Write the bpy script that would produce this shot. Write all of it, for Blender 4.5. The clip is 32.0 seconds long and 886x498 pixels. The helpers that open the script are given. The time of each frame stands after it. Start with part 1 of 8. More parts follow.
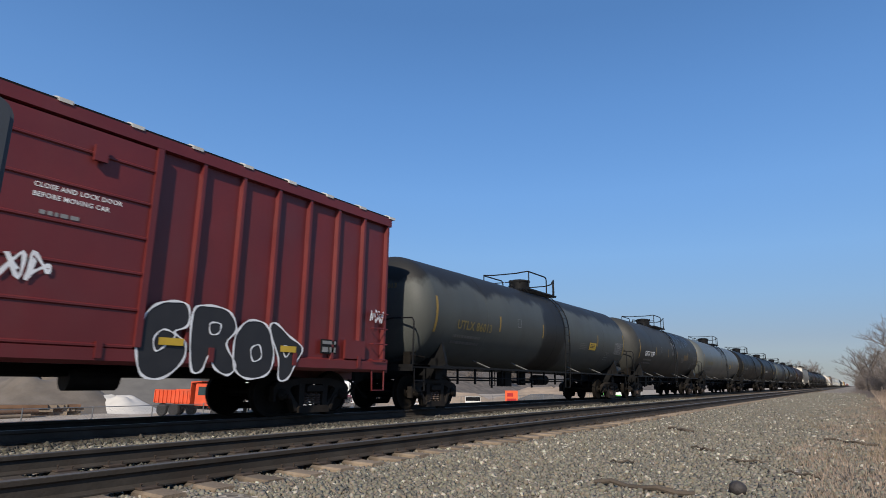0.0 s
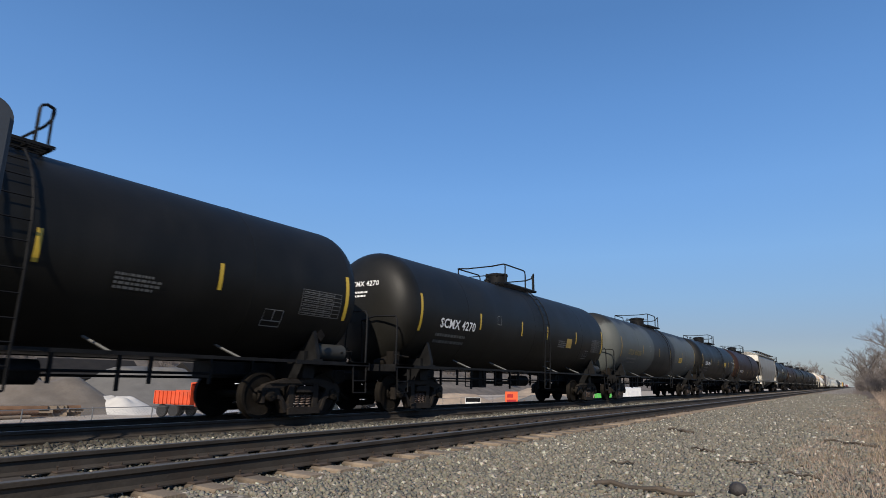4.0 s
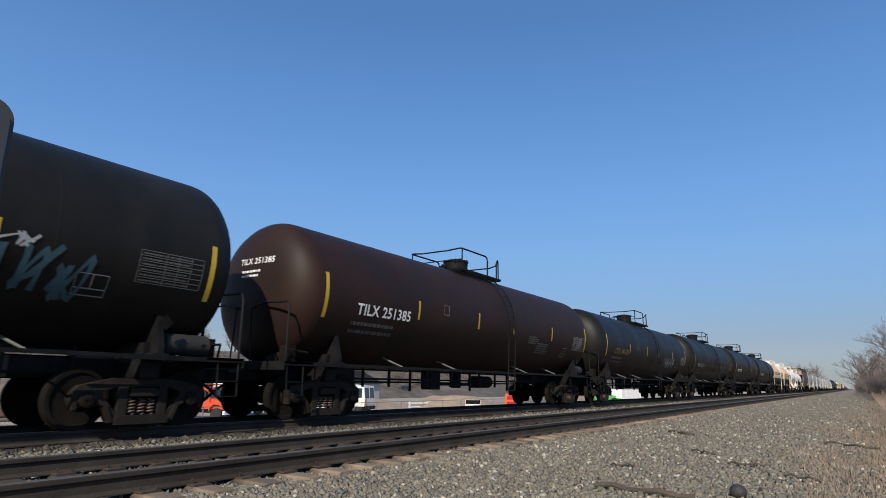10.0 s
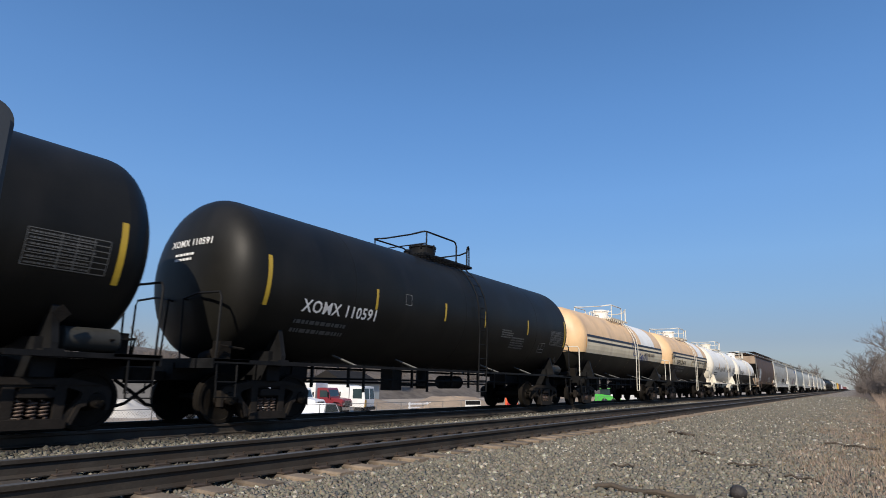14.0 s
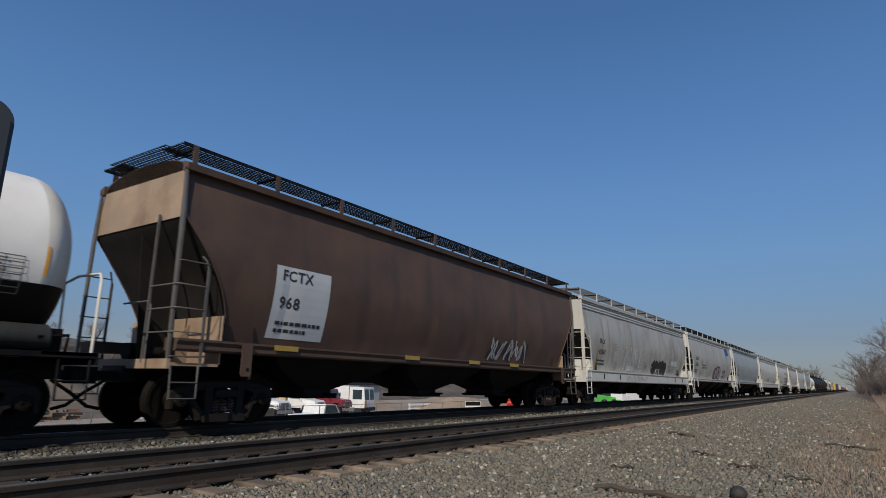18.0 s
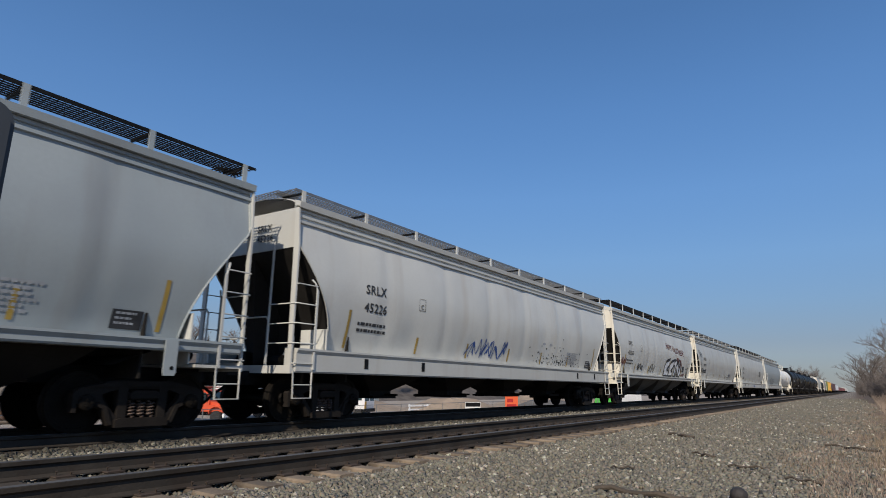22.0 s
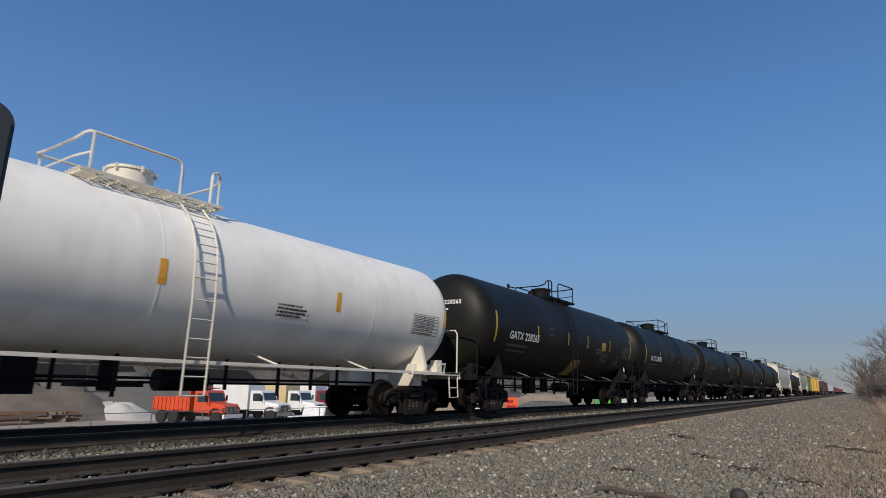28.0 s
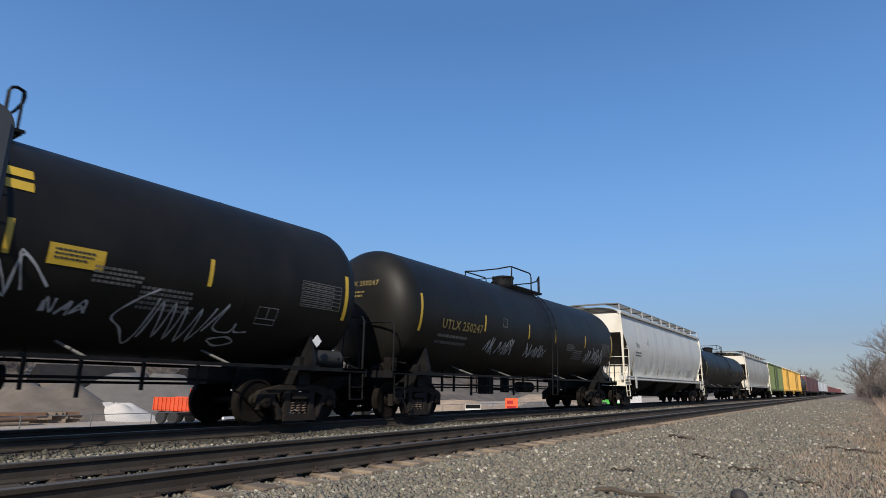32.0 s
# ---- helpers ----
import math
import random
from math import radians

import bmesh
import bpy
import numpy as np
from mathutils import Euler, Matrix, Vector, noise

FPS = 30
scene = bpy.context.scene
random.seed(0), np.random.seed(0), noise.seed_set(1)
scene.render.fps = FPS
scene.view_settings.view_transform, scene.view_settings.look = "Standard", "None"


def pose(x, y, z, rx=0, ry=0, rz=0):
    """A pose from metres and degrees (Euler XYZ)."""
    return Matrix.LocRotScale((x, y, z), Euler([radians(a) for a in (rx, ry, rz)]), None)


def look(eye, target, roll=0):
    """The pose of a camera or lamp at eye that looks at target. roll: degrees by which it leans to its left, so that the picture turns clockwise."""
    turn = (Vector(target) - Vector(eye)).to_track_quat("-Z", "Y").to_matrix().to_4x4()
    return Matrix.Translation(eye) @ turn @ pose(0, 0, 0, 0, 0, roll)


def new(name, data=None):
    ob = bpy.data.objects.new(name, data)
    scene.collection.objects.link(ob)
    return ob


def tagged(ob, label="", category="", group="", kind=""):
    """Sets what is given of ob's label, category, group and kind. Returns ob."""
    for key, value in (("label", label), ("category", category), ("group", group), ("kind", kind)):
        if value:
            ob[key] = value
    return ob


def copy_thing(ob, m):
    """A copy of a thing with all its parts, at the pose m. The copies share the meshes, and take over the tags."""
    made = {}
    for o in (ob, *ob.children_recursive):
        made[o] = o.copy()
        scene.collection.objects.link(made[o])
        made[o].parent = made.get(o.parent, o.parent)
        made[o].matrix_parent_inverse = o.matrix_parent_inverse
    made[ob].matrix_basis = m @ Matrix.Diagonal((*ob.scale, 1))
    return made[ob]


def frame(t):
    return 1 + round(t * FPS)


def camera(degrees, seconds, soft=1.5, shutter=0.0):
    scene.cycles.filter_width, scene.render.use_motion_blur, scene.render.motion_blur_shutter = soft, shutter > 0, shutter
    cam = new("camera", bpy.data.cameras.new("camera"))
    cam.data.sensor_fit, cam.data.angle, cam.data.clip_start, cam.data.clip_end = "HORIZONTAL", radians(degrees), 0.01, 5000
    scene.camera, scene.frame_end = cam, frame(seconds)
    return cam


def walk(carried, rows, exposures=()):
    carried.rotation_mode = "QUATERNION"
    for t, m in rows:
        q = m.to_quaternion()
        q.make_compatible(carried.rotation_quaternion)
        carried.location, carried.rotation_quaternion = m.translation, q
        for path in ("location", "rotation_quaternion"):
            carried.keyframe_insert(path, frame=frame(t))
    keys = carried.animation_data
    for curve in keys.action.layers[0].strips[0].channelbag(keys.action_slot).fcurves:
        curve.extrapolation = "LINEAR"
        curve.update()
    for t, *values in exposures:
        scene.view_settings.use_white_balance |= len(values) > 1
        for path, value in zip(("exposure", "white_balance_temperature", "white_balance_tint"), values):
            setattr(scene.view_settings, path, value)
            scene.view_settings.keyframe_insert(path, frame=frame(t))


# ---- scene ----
# ---------- camera: on a low tripod beside the line, its head sagging back very slowly ----------
EYE = (0.0, 0.0, 0.98)
YAW, ROLL = 34.407, 1.053
cam = camera(73.6, 32.0, soft=0.9, shutter=0.06)


def facing(pitch):
    a, b = radians(YAW), radians(pitch)
    return look(EYE, (-math.sin(a) * math.cos(b), math.cos(a) * math.cos(b), EYE[2] + math.sin(b)), ROLL)


walk(cam, [(t, facing(p)) for t, p in (
    (0, 12.308), (3, 12.37), (6, 12.47), (10, 12.59), (16, 12.69), (20, 12.78), (24, 12.865), (28.5, 12.935), (32, 12.99))],
    exposures=((0, 0.0), (13.5, 0.0), (15.5, -0.42), (16, -0.6), (17, -0.86), (18, -0.55), (19, -0.22), (21.5, -0.22), (23, -0.38), (26, -0.4), (28.5, -0.42), (29, -0.38), (30, -0.05), (32, 0.0)))

# ---------- world and sun ----------
SUN = Vector((0.42, -1.0, 0.74)).normalized()
world = bpy.data.worlds.new("sky")
scene.world = world
world.use_nodes = True
wn = world.node_tree
sky = wn.nodes.new("ShaderNodeTexSky")
sky.sky_type, sky.sun_disc = "NISHITA", False
sky.sun_elevation = math.asin(SUN.z)
sky.sun_rotation = math.atan2(SUN.x, SUN.y)
sky.air_density, sky.dust_density, sky.ozone_density = 1.0, 0.3, 4.0
bg = wn.nodes["Background"]
bg.inputs["Strength"].default_value = 0.157
even = wn.nodes.new("ShaderNodeGamma")                 # spring haze evens the sky from zenith to horizon
even.inputs["Gamma"].default_value = 0.40
tone = wn.nodes.new("ShaderNodeHueSaturation")
tone.inputs["Hue"].default_value, tone.inputs["Saturation"].default_value, tone.inputs["Value"].default_value = 0.517, 2.38, 2.95
wn.links.new(sky.outputs[0], even.inputs["Color"])
wn.links.new(even.outputs[0], tone.inputs["Color"])
haze = wn.nodes.new("ShaderNodeMix")
haze.data_type = "RGBA"
haze.inputs[0].default_value = 0.34
haze.inputs[7].default_value = (2.15, 3.05, 4.7, 1.0)
wn.links.new(tone.outputs[0], haze.inputs[6])
where = wn.nodes.new("ShaderNodeTexCoord")
height = wn.nodes.new("ShaderNodeSeparateXYZ")
wn.links.new(where.outputs["Generated"], height.inputs[0])
fall = wn.nodes.new("ShaderNodeValToRGB")              # dusty lilac at the horizon, palest a hand above it, deep blue overhead
for at, tint in ((0.0, (0.47, 0.465, 0.51)), (0.07, (0.58, 0.56, 0.59)), (0.13, (0.73, 0.73, 0.74)), (0.20, (0.88, 0.865, 0.85)), (0.30, (0.915, 0.895, 0.885)),
                 (0.43, (0.80, 0.80, 0.81)), (0.55, (0.66, 0.675, 0.69)), (0.9, (0.60, 0.62, 0.64))):
    stop = fall.color_ramp.elements[0] if at == 0.0 else fall.color_ramp.elements[-1] if at == 0.9 else fall.color_ramp.elements.new(at)
    stop.position, stop.color = at, (*tint, 1.0)
wn.links.new(height.outputs["Z"], fall.inputs[0])
air = wn.nodes.new("ShaderNodeMix")
air.data_type, air.blend_type = "RGBA", "MULTIPLY"
air.inputs[0].default_value = 1.0
wn.links.new(haze.outputs[2], air.inputs[6])
wn.links.new(fall.outputs[0], air.inputs[7])
wn.links.new(air.outputs[2], bg.inputs["Color"])
lamp = bpy.data.lights.new("sun", "SUN")
lamp.energy, lamp.angle, lamp.color = 5.0, radians(0.53), (1.0, 0.90, 0.77)
sun = new("sun", lamp)
sun.matrix_world = look((0, 0, 60), Vector((0, 0, 60)) - SUN)

# ---------- materials ----------
MATS = {}


def mat(name, col, rough=0.6, metal=0.0, var=0.25, size=0.5, fine=30.0, bump=0.15, dirt=None, dirt_amt=0.0, streak=0.0, rand=0.0,
        streak_col=(0.12, 0.06, 0.03), streak_size=2.2, spec=0.5):
    """A painted, cast or worn surface: broad stains, fine grain, downward streaks and a little relief."""
    if name in MATS:
        return MATS[name]
    m = bpy.data.materials.new(name)
    MATS[name] = m
    m.use_nodes = True
    nt = m.node_tree
    N, K = nt.nodes, nt.links
    b = N["Principled BSDF"]
    b.inputs["Metallic"].default_value = metal
    b.inputs["Specular IOR Level"].default_value = spec
    tc = N.new("ShaderNodeTexCoord")

    def noise_tex(scale, detail=4.0, stretch=None):
        n = N.new("ShaderNodeTexNoise")
        n.inputs["Scale"].default_value, n.inputs["Detail"].default_value = scale, detail
        if stretch:
            mp = N.new("ShaderNodeMapping")
            mp.inputs["Scale"].default_value = stretch
            K.new(tc.outputs["Object"], mp.inputs["Vector"])
            K.new(mp.outputs[0], n.inputs["Vector"])
        else:
            K.new(tc.outputs["Object"], n.inputs["Vector"])
        return n.outputs["Fac"]

    def ramp(src, a, c):
        r = N.new("ShaderNodeMapRange")
        r.inputs["From Min"].default_value, r.inputs["From Max"].default_value = a, c
        K.new(src, r.inputs["Value"])
        return r.outputs[0]

    def mix(fac, a, c, mode="MIX"):
        x = N.new("ShaderNodeMix")
        x.data_type, x.blend_type = "RGBA", mode
        for sock, v in ((x.inputs[0], fac), (x.inputs[6], a), (x.inputs[7], c)):
            if hasattr(v, "is_linked"):
                K.new(v, sock)
            elif isinstance(v, (int, float)):
                sock.default_value = v
            else:
                sock.default_value = (*v, 1.0)
        return x.outputs[2]

    broad, grain = noise_tex(1.0 / size), noise_tex(fine, 3.0)
    lo, hi = tuple(c * (1 - var) for c in col), tuple(min(1.0, c * (1 + var)) for c in col)
    out = mix(ramp(broad, 0.3, 0.7), lo, hi)
    out = mix(ramp(grain, 0.25, 0.75), out, mix(0.5, out, tuple(c * (1 - var) for c in col)))
    if dirt:
        d = N.new("ShaderNodeMath")
        d.operation = "MULTIPLY"
        K.new(ramp(noise_tex(1.6 / size, 8.0), 0.45, 0.75), d.inputs[0])
        d.inputs[1].default_value = dirt_amt
        out = mix(d.outputs[0], out, dirt)
    if streak:
        s = N.new("ShaderNodeMath")
        s.operation = "MULTIPLY"
        K.new(ramp(noise_tex(1.0, 6.0, (streak_size, streak_size, 0.12)), 0.52, 0.78), s.inputs[0])
        s.inputs[1].default_value = streak
        out = mix(s.outputs[0], out, streak_col)
    if rand:
        oi = N.new("ShaderNodeObjectInfo")
        hs = N.new("ShaderNodeHueSaturation")
        K.new(ramp(oi.outputs["Random"], -0.0, 1.0), hs.inputs["Value"])
        r = hs.inputs["Value"].links[0].from_node
        r.inputs["To Min"].default_value, r.inputs["To Max"].default_value = 1 - rand, 1 + rand
        K.new(out, hs.inputs["Color"])
        out = hs.outputs[0]
    K.new(out, b.inputs["Base Color"])
    rr = N.new("ShaderNodeMapRange")
    K.new(broad, rr.inputs["Value"])
    rr.inputs["To Min"].default_value, rr.inputs["To Max"].default_value = max(0.05, rough - 0.12), min(1.0, rough + 0.12)
    K.new(rr.outputs[0], b.inputs["Roughness"])
    if bump:
        bp = N.new("ShaderNodeBump")
        bp.inputs["Strength"].default_value, bp.inputs["Distance"].default_value = bump, 0.02
        K.new(grain, bp.inputs["Height"])
        K.new(bp.outputs[0], b.inputs["Normal"])
    return m


# near-black: shade of hopper undersides put into the colour; also house roofs
SHADE_ROOF_DARK = mat("shade_and_roof_dark_paint", (0.022, 0.020, 0.018), 0.8, 0.0, 0.3, 0.8, 18, 0.1, spec=0.1)
STEEL_DARK = mat("dark_cast_steel", (0.014, 0.012, 0.010), 0.7, 0.2, 0.4, 0.3, 25, 0.3, (0.018, 0.014, 0.011), 0.5, spec=0.1)
STEEL_DUSTY = mat("brake_dusted_cast_steel", (0.024, 0.020, 0.017), 0.8, 0.1, 0.35, 0.3, 25, 0.3, (0.022, 0.018, 0.015), 0.6, spec=0.15)
# grimy grey bay paint, darkened so its colour carries the shade beneath the car
BELLY_SHADED = mat("shaded_grimy_belly_paint", (0.11, 0.108, 0.10), 0.7, 0.0, 0.25, 1.4, 14, 0.08, (0.05, 0.045, 0.04), 0.6, 0.4, 0.0, (0.04, 0.035, 0.03), spec=0.2)
STEEL_WORN = mat("worn_wheel_steel", (0.10, 0.09, 0.085), 0.45, 0.8, 0.3, 0.4, 40, 0.1)
BLACK_IRON = mat("black_painted_iron", (0.012, 0.012, 0.0125), 0.55, 0.0, 0.4, 0.3, 30, 0.15, spec=0.1)
BLACK_TANK = mat("black_tank_paint", (0.0088, 0.0085, 0.0070), 0.50, 0.0, 0.3, 1.6, 18, 0.05, (0.017, 0.016, 0.0145), 0.45, 0.35, 0.15, (0.020, 0.018, 0.016), spec=0.2)
GREY_TANK = mat("faded_grey_tank_paint", (0.072, 0.079, 0.074), 0.55, 0.0, 0.14, 1.8, 18, 0.05, (0.05, 0.05, 0.046), 0.5, 0.4, 0.1, (0.05, 0.05, 0.045), spec=0.25)
SILVER_TANK = mat("faded_grey_green_tank_paint", (0.082, 0.087, 0.078), 0.42, 0.0, 0.10, 2.5, 18, 0.05, (0.08, 0.08, 0.074), 0.4, 0.3, 0.0, (0.06, 0.055, 0.05), spec=0.5)
BROWN_TANK = mat("rust_brown_black_tank_paint", (0.025, 0.0120, 0.0085), 0.55, 0.0, 0.3, 1.4, 18, 0.05, (0.014, 0.011, 0.009), 0.7, 0.35, 0.0, (0.018, 0.011, 0.009), spec=0.2)
CREAM = mat("cream_white_paint", (0.72, 0.68, 0.58), 0.5, 0.0, 0.08, 1.2, 20, 0.04, (0.45, 0.36, 0.24), 0.35, 0.35, 0.0, (0.42, 0.32, 0.2))
WHITE = mat("white_tank_paint", (0.86, 0.84, 0.78), 0.45, 0.0, 0.05, 1.5, 20, 0.04, (0.5, 0.45, 0.38), 0.3, 0.3, 0.0, (0.5, 0.42, 0.32))
TAN = mat("tan_tank_paint", (0.74, 0.50, 0.27), 0.5, 0.0, 0.1, 1.5, 20, 0.04, (0.35, 0.22, 0.12), 0.4, 0.4, 0.0, (0.32, 0.22, 0.14))
HOP_GREY = mat("pale_grey_hopper_paint", (0.40, 0.395, 0.36), 0.45, 0.0, 0.14, 2.2, 14, 0.05, (0.24, 0.195, 0.14), 0.65, 0.75, 0.0, (0.15, 0.095, 0.055), 3.0)
HOP_WARM = mat("warm_grey_hopper_paint", (0.195, 0.187, 0.167), 0.5, 0.0, 0.08, 2.2, 14, 0.05, (0.14, 0.13, 0.115), 0.4, 0.4, 0.0, (0.14, 0.11, 0.08))
HOP_WHITE = mat("off_white_hopper_paint", (0.55, 0.55, 0.51), 0.38, 0.0, 0.07, 2.2, 14, 0.05, (0.38, 0.37, 0.35), 0.3, 0.3, 0.1, (0.35, 0.28, 0.2))
HOP_DULL = mat("dull_white_hopper_paint", (0.40, 0.395, 0.365), 0.5, 0.0, 0.08, 2.2, 14, 0.05, (0.25, 0.24, 0.22), 0.4, 0.45, 0.0, (0.24, 0.19, 0.14))
HOP_BLUE = mat("blue_grey_hopper_paint", (0.33, 0.365, 0.37), 0.42, 0.0, 0.08, 2.2, 14, 0.05, (0.26, 0.28, 0.29), 0.4, 0.4, 0.0, (0.22, 0.2, 0.17))
HOP_BROWN = mat("rusty_brown_hopper_paint", (0.085, 0.052, 0.036), 0.65, 0.0, 0.25, 1.2, 14, 0.08, (0.13, 0.07, 0.04), 0.5, 0.5, 0.0, (0.04, 0.03, 0.026))
HOP_TAN = mat("faded_tan_hopper_end_paint", (0.34, 0.25, 0.17), 0.65, 0.0, 0.2, 0.9, 14, 0.08, (0.17, 0.10, 0.06), 0.6, 0.5, 0.0, (0.14, 0.08, 0.05))
DARK_GREY = mat("sooty_dark_grey_tank_paint", (0.038, 0.038, 0.034), 0.55, 0.0, 0.25, 1.4, 18, 0.05, (0.018, 0.017, 0.016), 0.6, 0.4, 0.1, (0.015, 0.014, 0.013), spec=0.25)
BAND_CREAM = mat("tan_cream_band_paint", (0.76, 0.66, 0.47), 0.5, 0.0, 0.08, 1.2, 20, 0.04, (0.5, 0.38, 0.24), 0.35, 0.35, 0.0, (0.42, 0.32, 0.2))
BOX_RED = mat("oxide_red_boxcar_paint", (0.128, 0.0165, 0.0165), 0.45, 0.0, 0.18, 1.3, 16, 0.06, (0.12, 0.03, 0.03), 0.4, 0.3, 0.0, (0.10, 0.03, 0.025))
GALV = mat("galvanised_steel", (0.24, 0.245, 0.245), 0.45, 0.6, 0.15, 0.5, 20, 0.08, (0.3, 0.25, 0.2), 0.3)
YELLOW = mat("reflective_yellow_tape", (0.50, 0.33, 0.03), 0.4, 0.0, 0.12, 0.3, 40, 0.02)
AMBER = mat("amber_reflective_tape", (0.75, 0.36, 0.03), 0.4, 0.0, 0.1, 0.3, 40, 0.02)
LETTER_WHITE = mat("white_stencil_paint", (0.75, 0.75, 0.73), 0.6, 0.0, 0.12, 0.2, 40, 0.0)
LETTER_DIM = mat("faded_grey_stencil_paint", (0.22, 0.22, 0.215), 0.6, 0.0, 0.15, 0.2, 40, 0.0)
LETTER_FAINT = mat("faint_grey_stencil_paint", (0.105, 0.105, 0.10), 0.6, 0.0, 0.2, 0.2, 40, 0.0)
LETTER_YELLOW = mat("faded_yellow_stencil_paint", (0.17, 0.13, 0.04), 0.6, 0.0, 0.2, 0.2, 40, 0.0)
LETTER_BLACK = mat("black_stencil_paint", (0.03, 0.03, 0.032), 0.6, 0.0, 0.2, 0.2, 40, 0.0)
RAIL = mat("brown_rail_steel", (0.052, 0.045, 0.038), 0.75, 0.1, 0.3, 0.5, 30, 0.2, (0.04, 0.024, 0.016), 0.4, spec=0.1)
RAIL_TOP = mat("polished_rail_head", (0.13, 0.125, 0.118), 0.55, 0.5, 0.2, 0.6, 30, 0.05)
TIE = mat("weathered_tie_timber", (0.19, 0.145, 0.10), 0.9, 0.0, 0.3, 0.35, 30, 0.5, (0.09, 0.065, 0.045), 0.5, rand=0.3)


def spilled(name, source, dark, zc, z0, soft, half=None):
    """The same paint with soot or a spill run down from the top, ragged at its edge."""
    m = source.copy()
    m.name = name
    N, K = m.node_tree.nodes, m.node_tree.links
    shader = N["Principled BSDF"]
    under = shader.inputs["Base Color"].links[0].from_socket
    tc = N.new("ShaderNodeTexCoord")
    xyz = N.new("ShaderNodeSeparateXYZ")
    K.new(tc.outputs["Object"], xyz.inputs[0])

    def calc(op, a, c, d=None):
        q = N.new("ShaderNodeMath")
        q.operation = op
        for sock, v in zip(q.inputs, (a, c, d)):
            if v is None:
                continue
            if isinstance(v, (int, float)):
                sock.default_value = v
            else:
                K.new(v, sock)
        return q.outputs[0]

    def ragged(scale, stretch):
        mp = N.new("ShaderNodeMapping")
        mp.inputs["Scale"].default_value = stretch
        K.new(tc.outputs["Object"], mp.inputs["Vector"])
        n = N.new("ShaderNodeTexNoise")
        n.inputs["Scale"].default_value, n.inputs["Detail"].default_value, n.inputs["Roughness"].default_value = scale, 8.0, 0.62
        K.new(mp.outputs[0], n.inputs["Vector"])
        return n.outputs["Fac"]
    edge = calc("MULTIPLY_ADD", ragged(1.0, (1.0, 1.1, 0.45)), 4.2, -2.1)
    level = calc("MULTIPLY_ADD", xyz.outputs["Z"], 1.0 / soft, -(zc + z0) / soft)
    if half:
        inside = calc("MULTIPLY_ADD", calc("ABSOLUTE", xyz.outputs["Y"], None), -1.0 / (soft * 1.3), half / (soft * 1.3))
        level = calc("MAXIMUM", level, inside)
    mask = calc("ADD", level, edge)
    rr = N.new("ShaderNodeMapRange")
    rr.inputs["From Min"].default_value, rr.inputs["From Max"].default_value, rr.inputs["To Max"].default_value = -0.15, 0.5, 0.9
    K.new(mask, rr.inputs["Value"])
    x = N.new("ShaderNodeMix")
    x.data_type = "RGBA"
    K.new(rr.outputs[0], x.inputs[0])
    K.new(under, x.inputs[6])
    x.inputs[7].default_value = (*dark, 1.0)
    K.new(x.outputs[2], shader.inputs["Base Color"])
    return m


def track_oil(m):
    """Grease and soot dropped along the middle of the track."""
    N, K = m.node_tree.nodes, m.node_tree.links
    shader = N["Principled BSDF"]
    under = shader.inputs["Base Color"].links[0].from_socket
    tc = N.new("ShaderNodeTexCoord")
    xyz = N.new("ShaderNodeSeparateXYZ")
    K.new(tc.outputs["Object"], xyz.inputs[0])
    ab = N.new("ShaderNodeMath")
    ab.operation = "ABSOLUTE"
    K.new(xyz.outputs["X"], ab.inputs[0])
    rr = N.new("ShaderNodeMapRange")
    rr.inputs["From Min"].default_value, rr.inputs["From Max"].default_value, rr.inputs["To Min"].default_value, rr.inputs["To Max"].default_value = 0.7, 1.0, 0.85, 0.0
    K.new(ab.outputs[0], rr.inputs["Value"])
    x = N.new("ShaderNodeMix")
    x.data_type = "RGBA"
    K.new(rr.outputs[0], x.inputs[0])
    K.new(under, x.inputs[6])
    x.inputs[7].default_value = (0.022, 0.018, 0.015, 1.0)
    K.new(x.outputs[2], shader.inputs["Base Color"])


track_oil(TIE)
GREY_SOOTED = spilled("grey_tank_paint_sooted_on_top", GREY_TANK, (0.013, 0.012, 0.011), 2.66, 0.72, 0.30, 1.05)
GREY_SPILLED = spilled("grey_tank_paint_with_spill", GREY_TANK, (0.012, 0.0115, 0.0105), 2.66, 1.0, 0.32, 2.5)


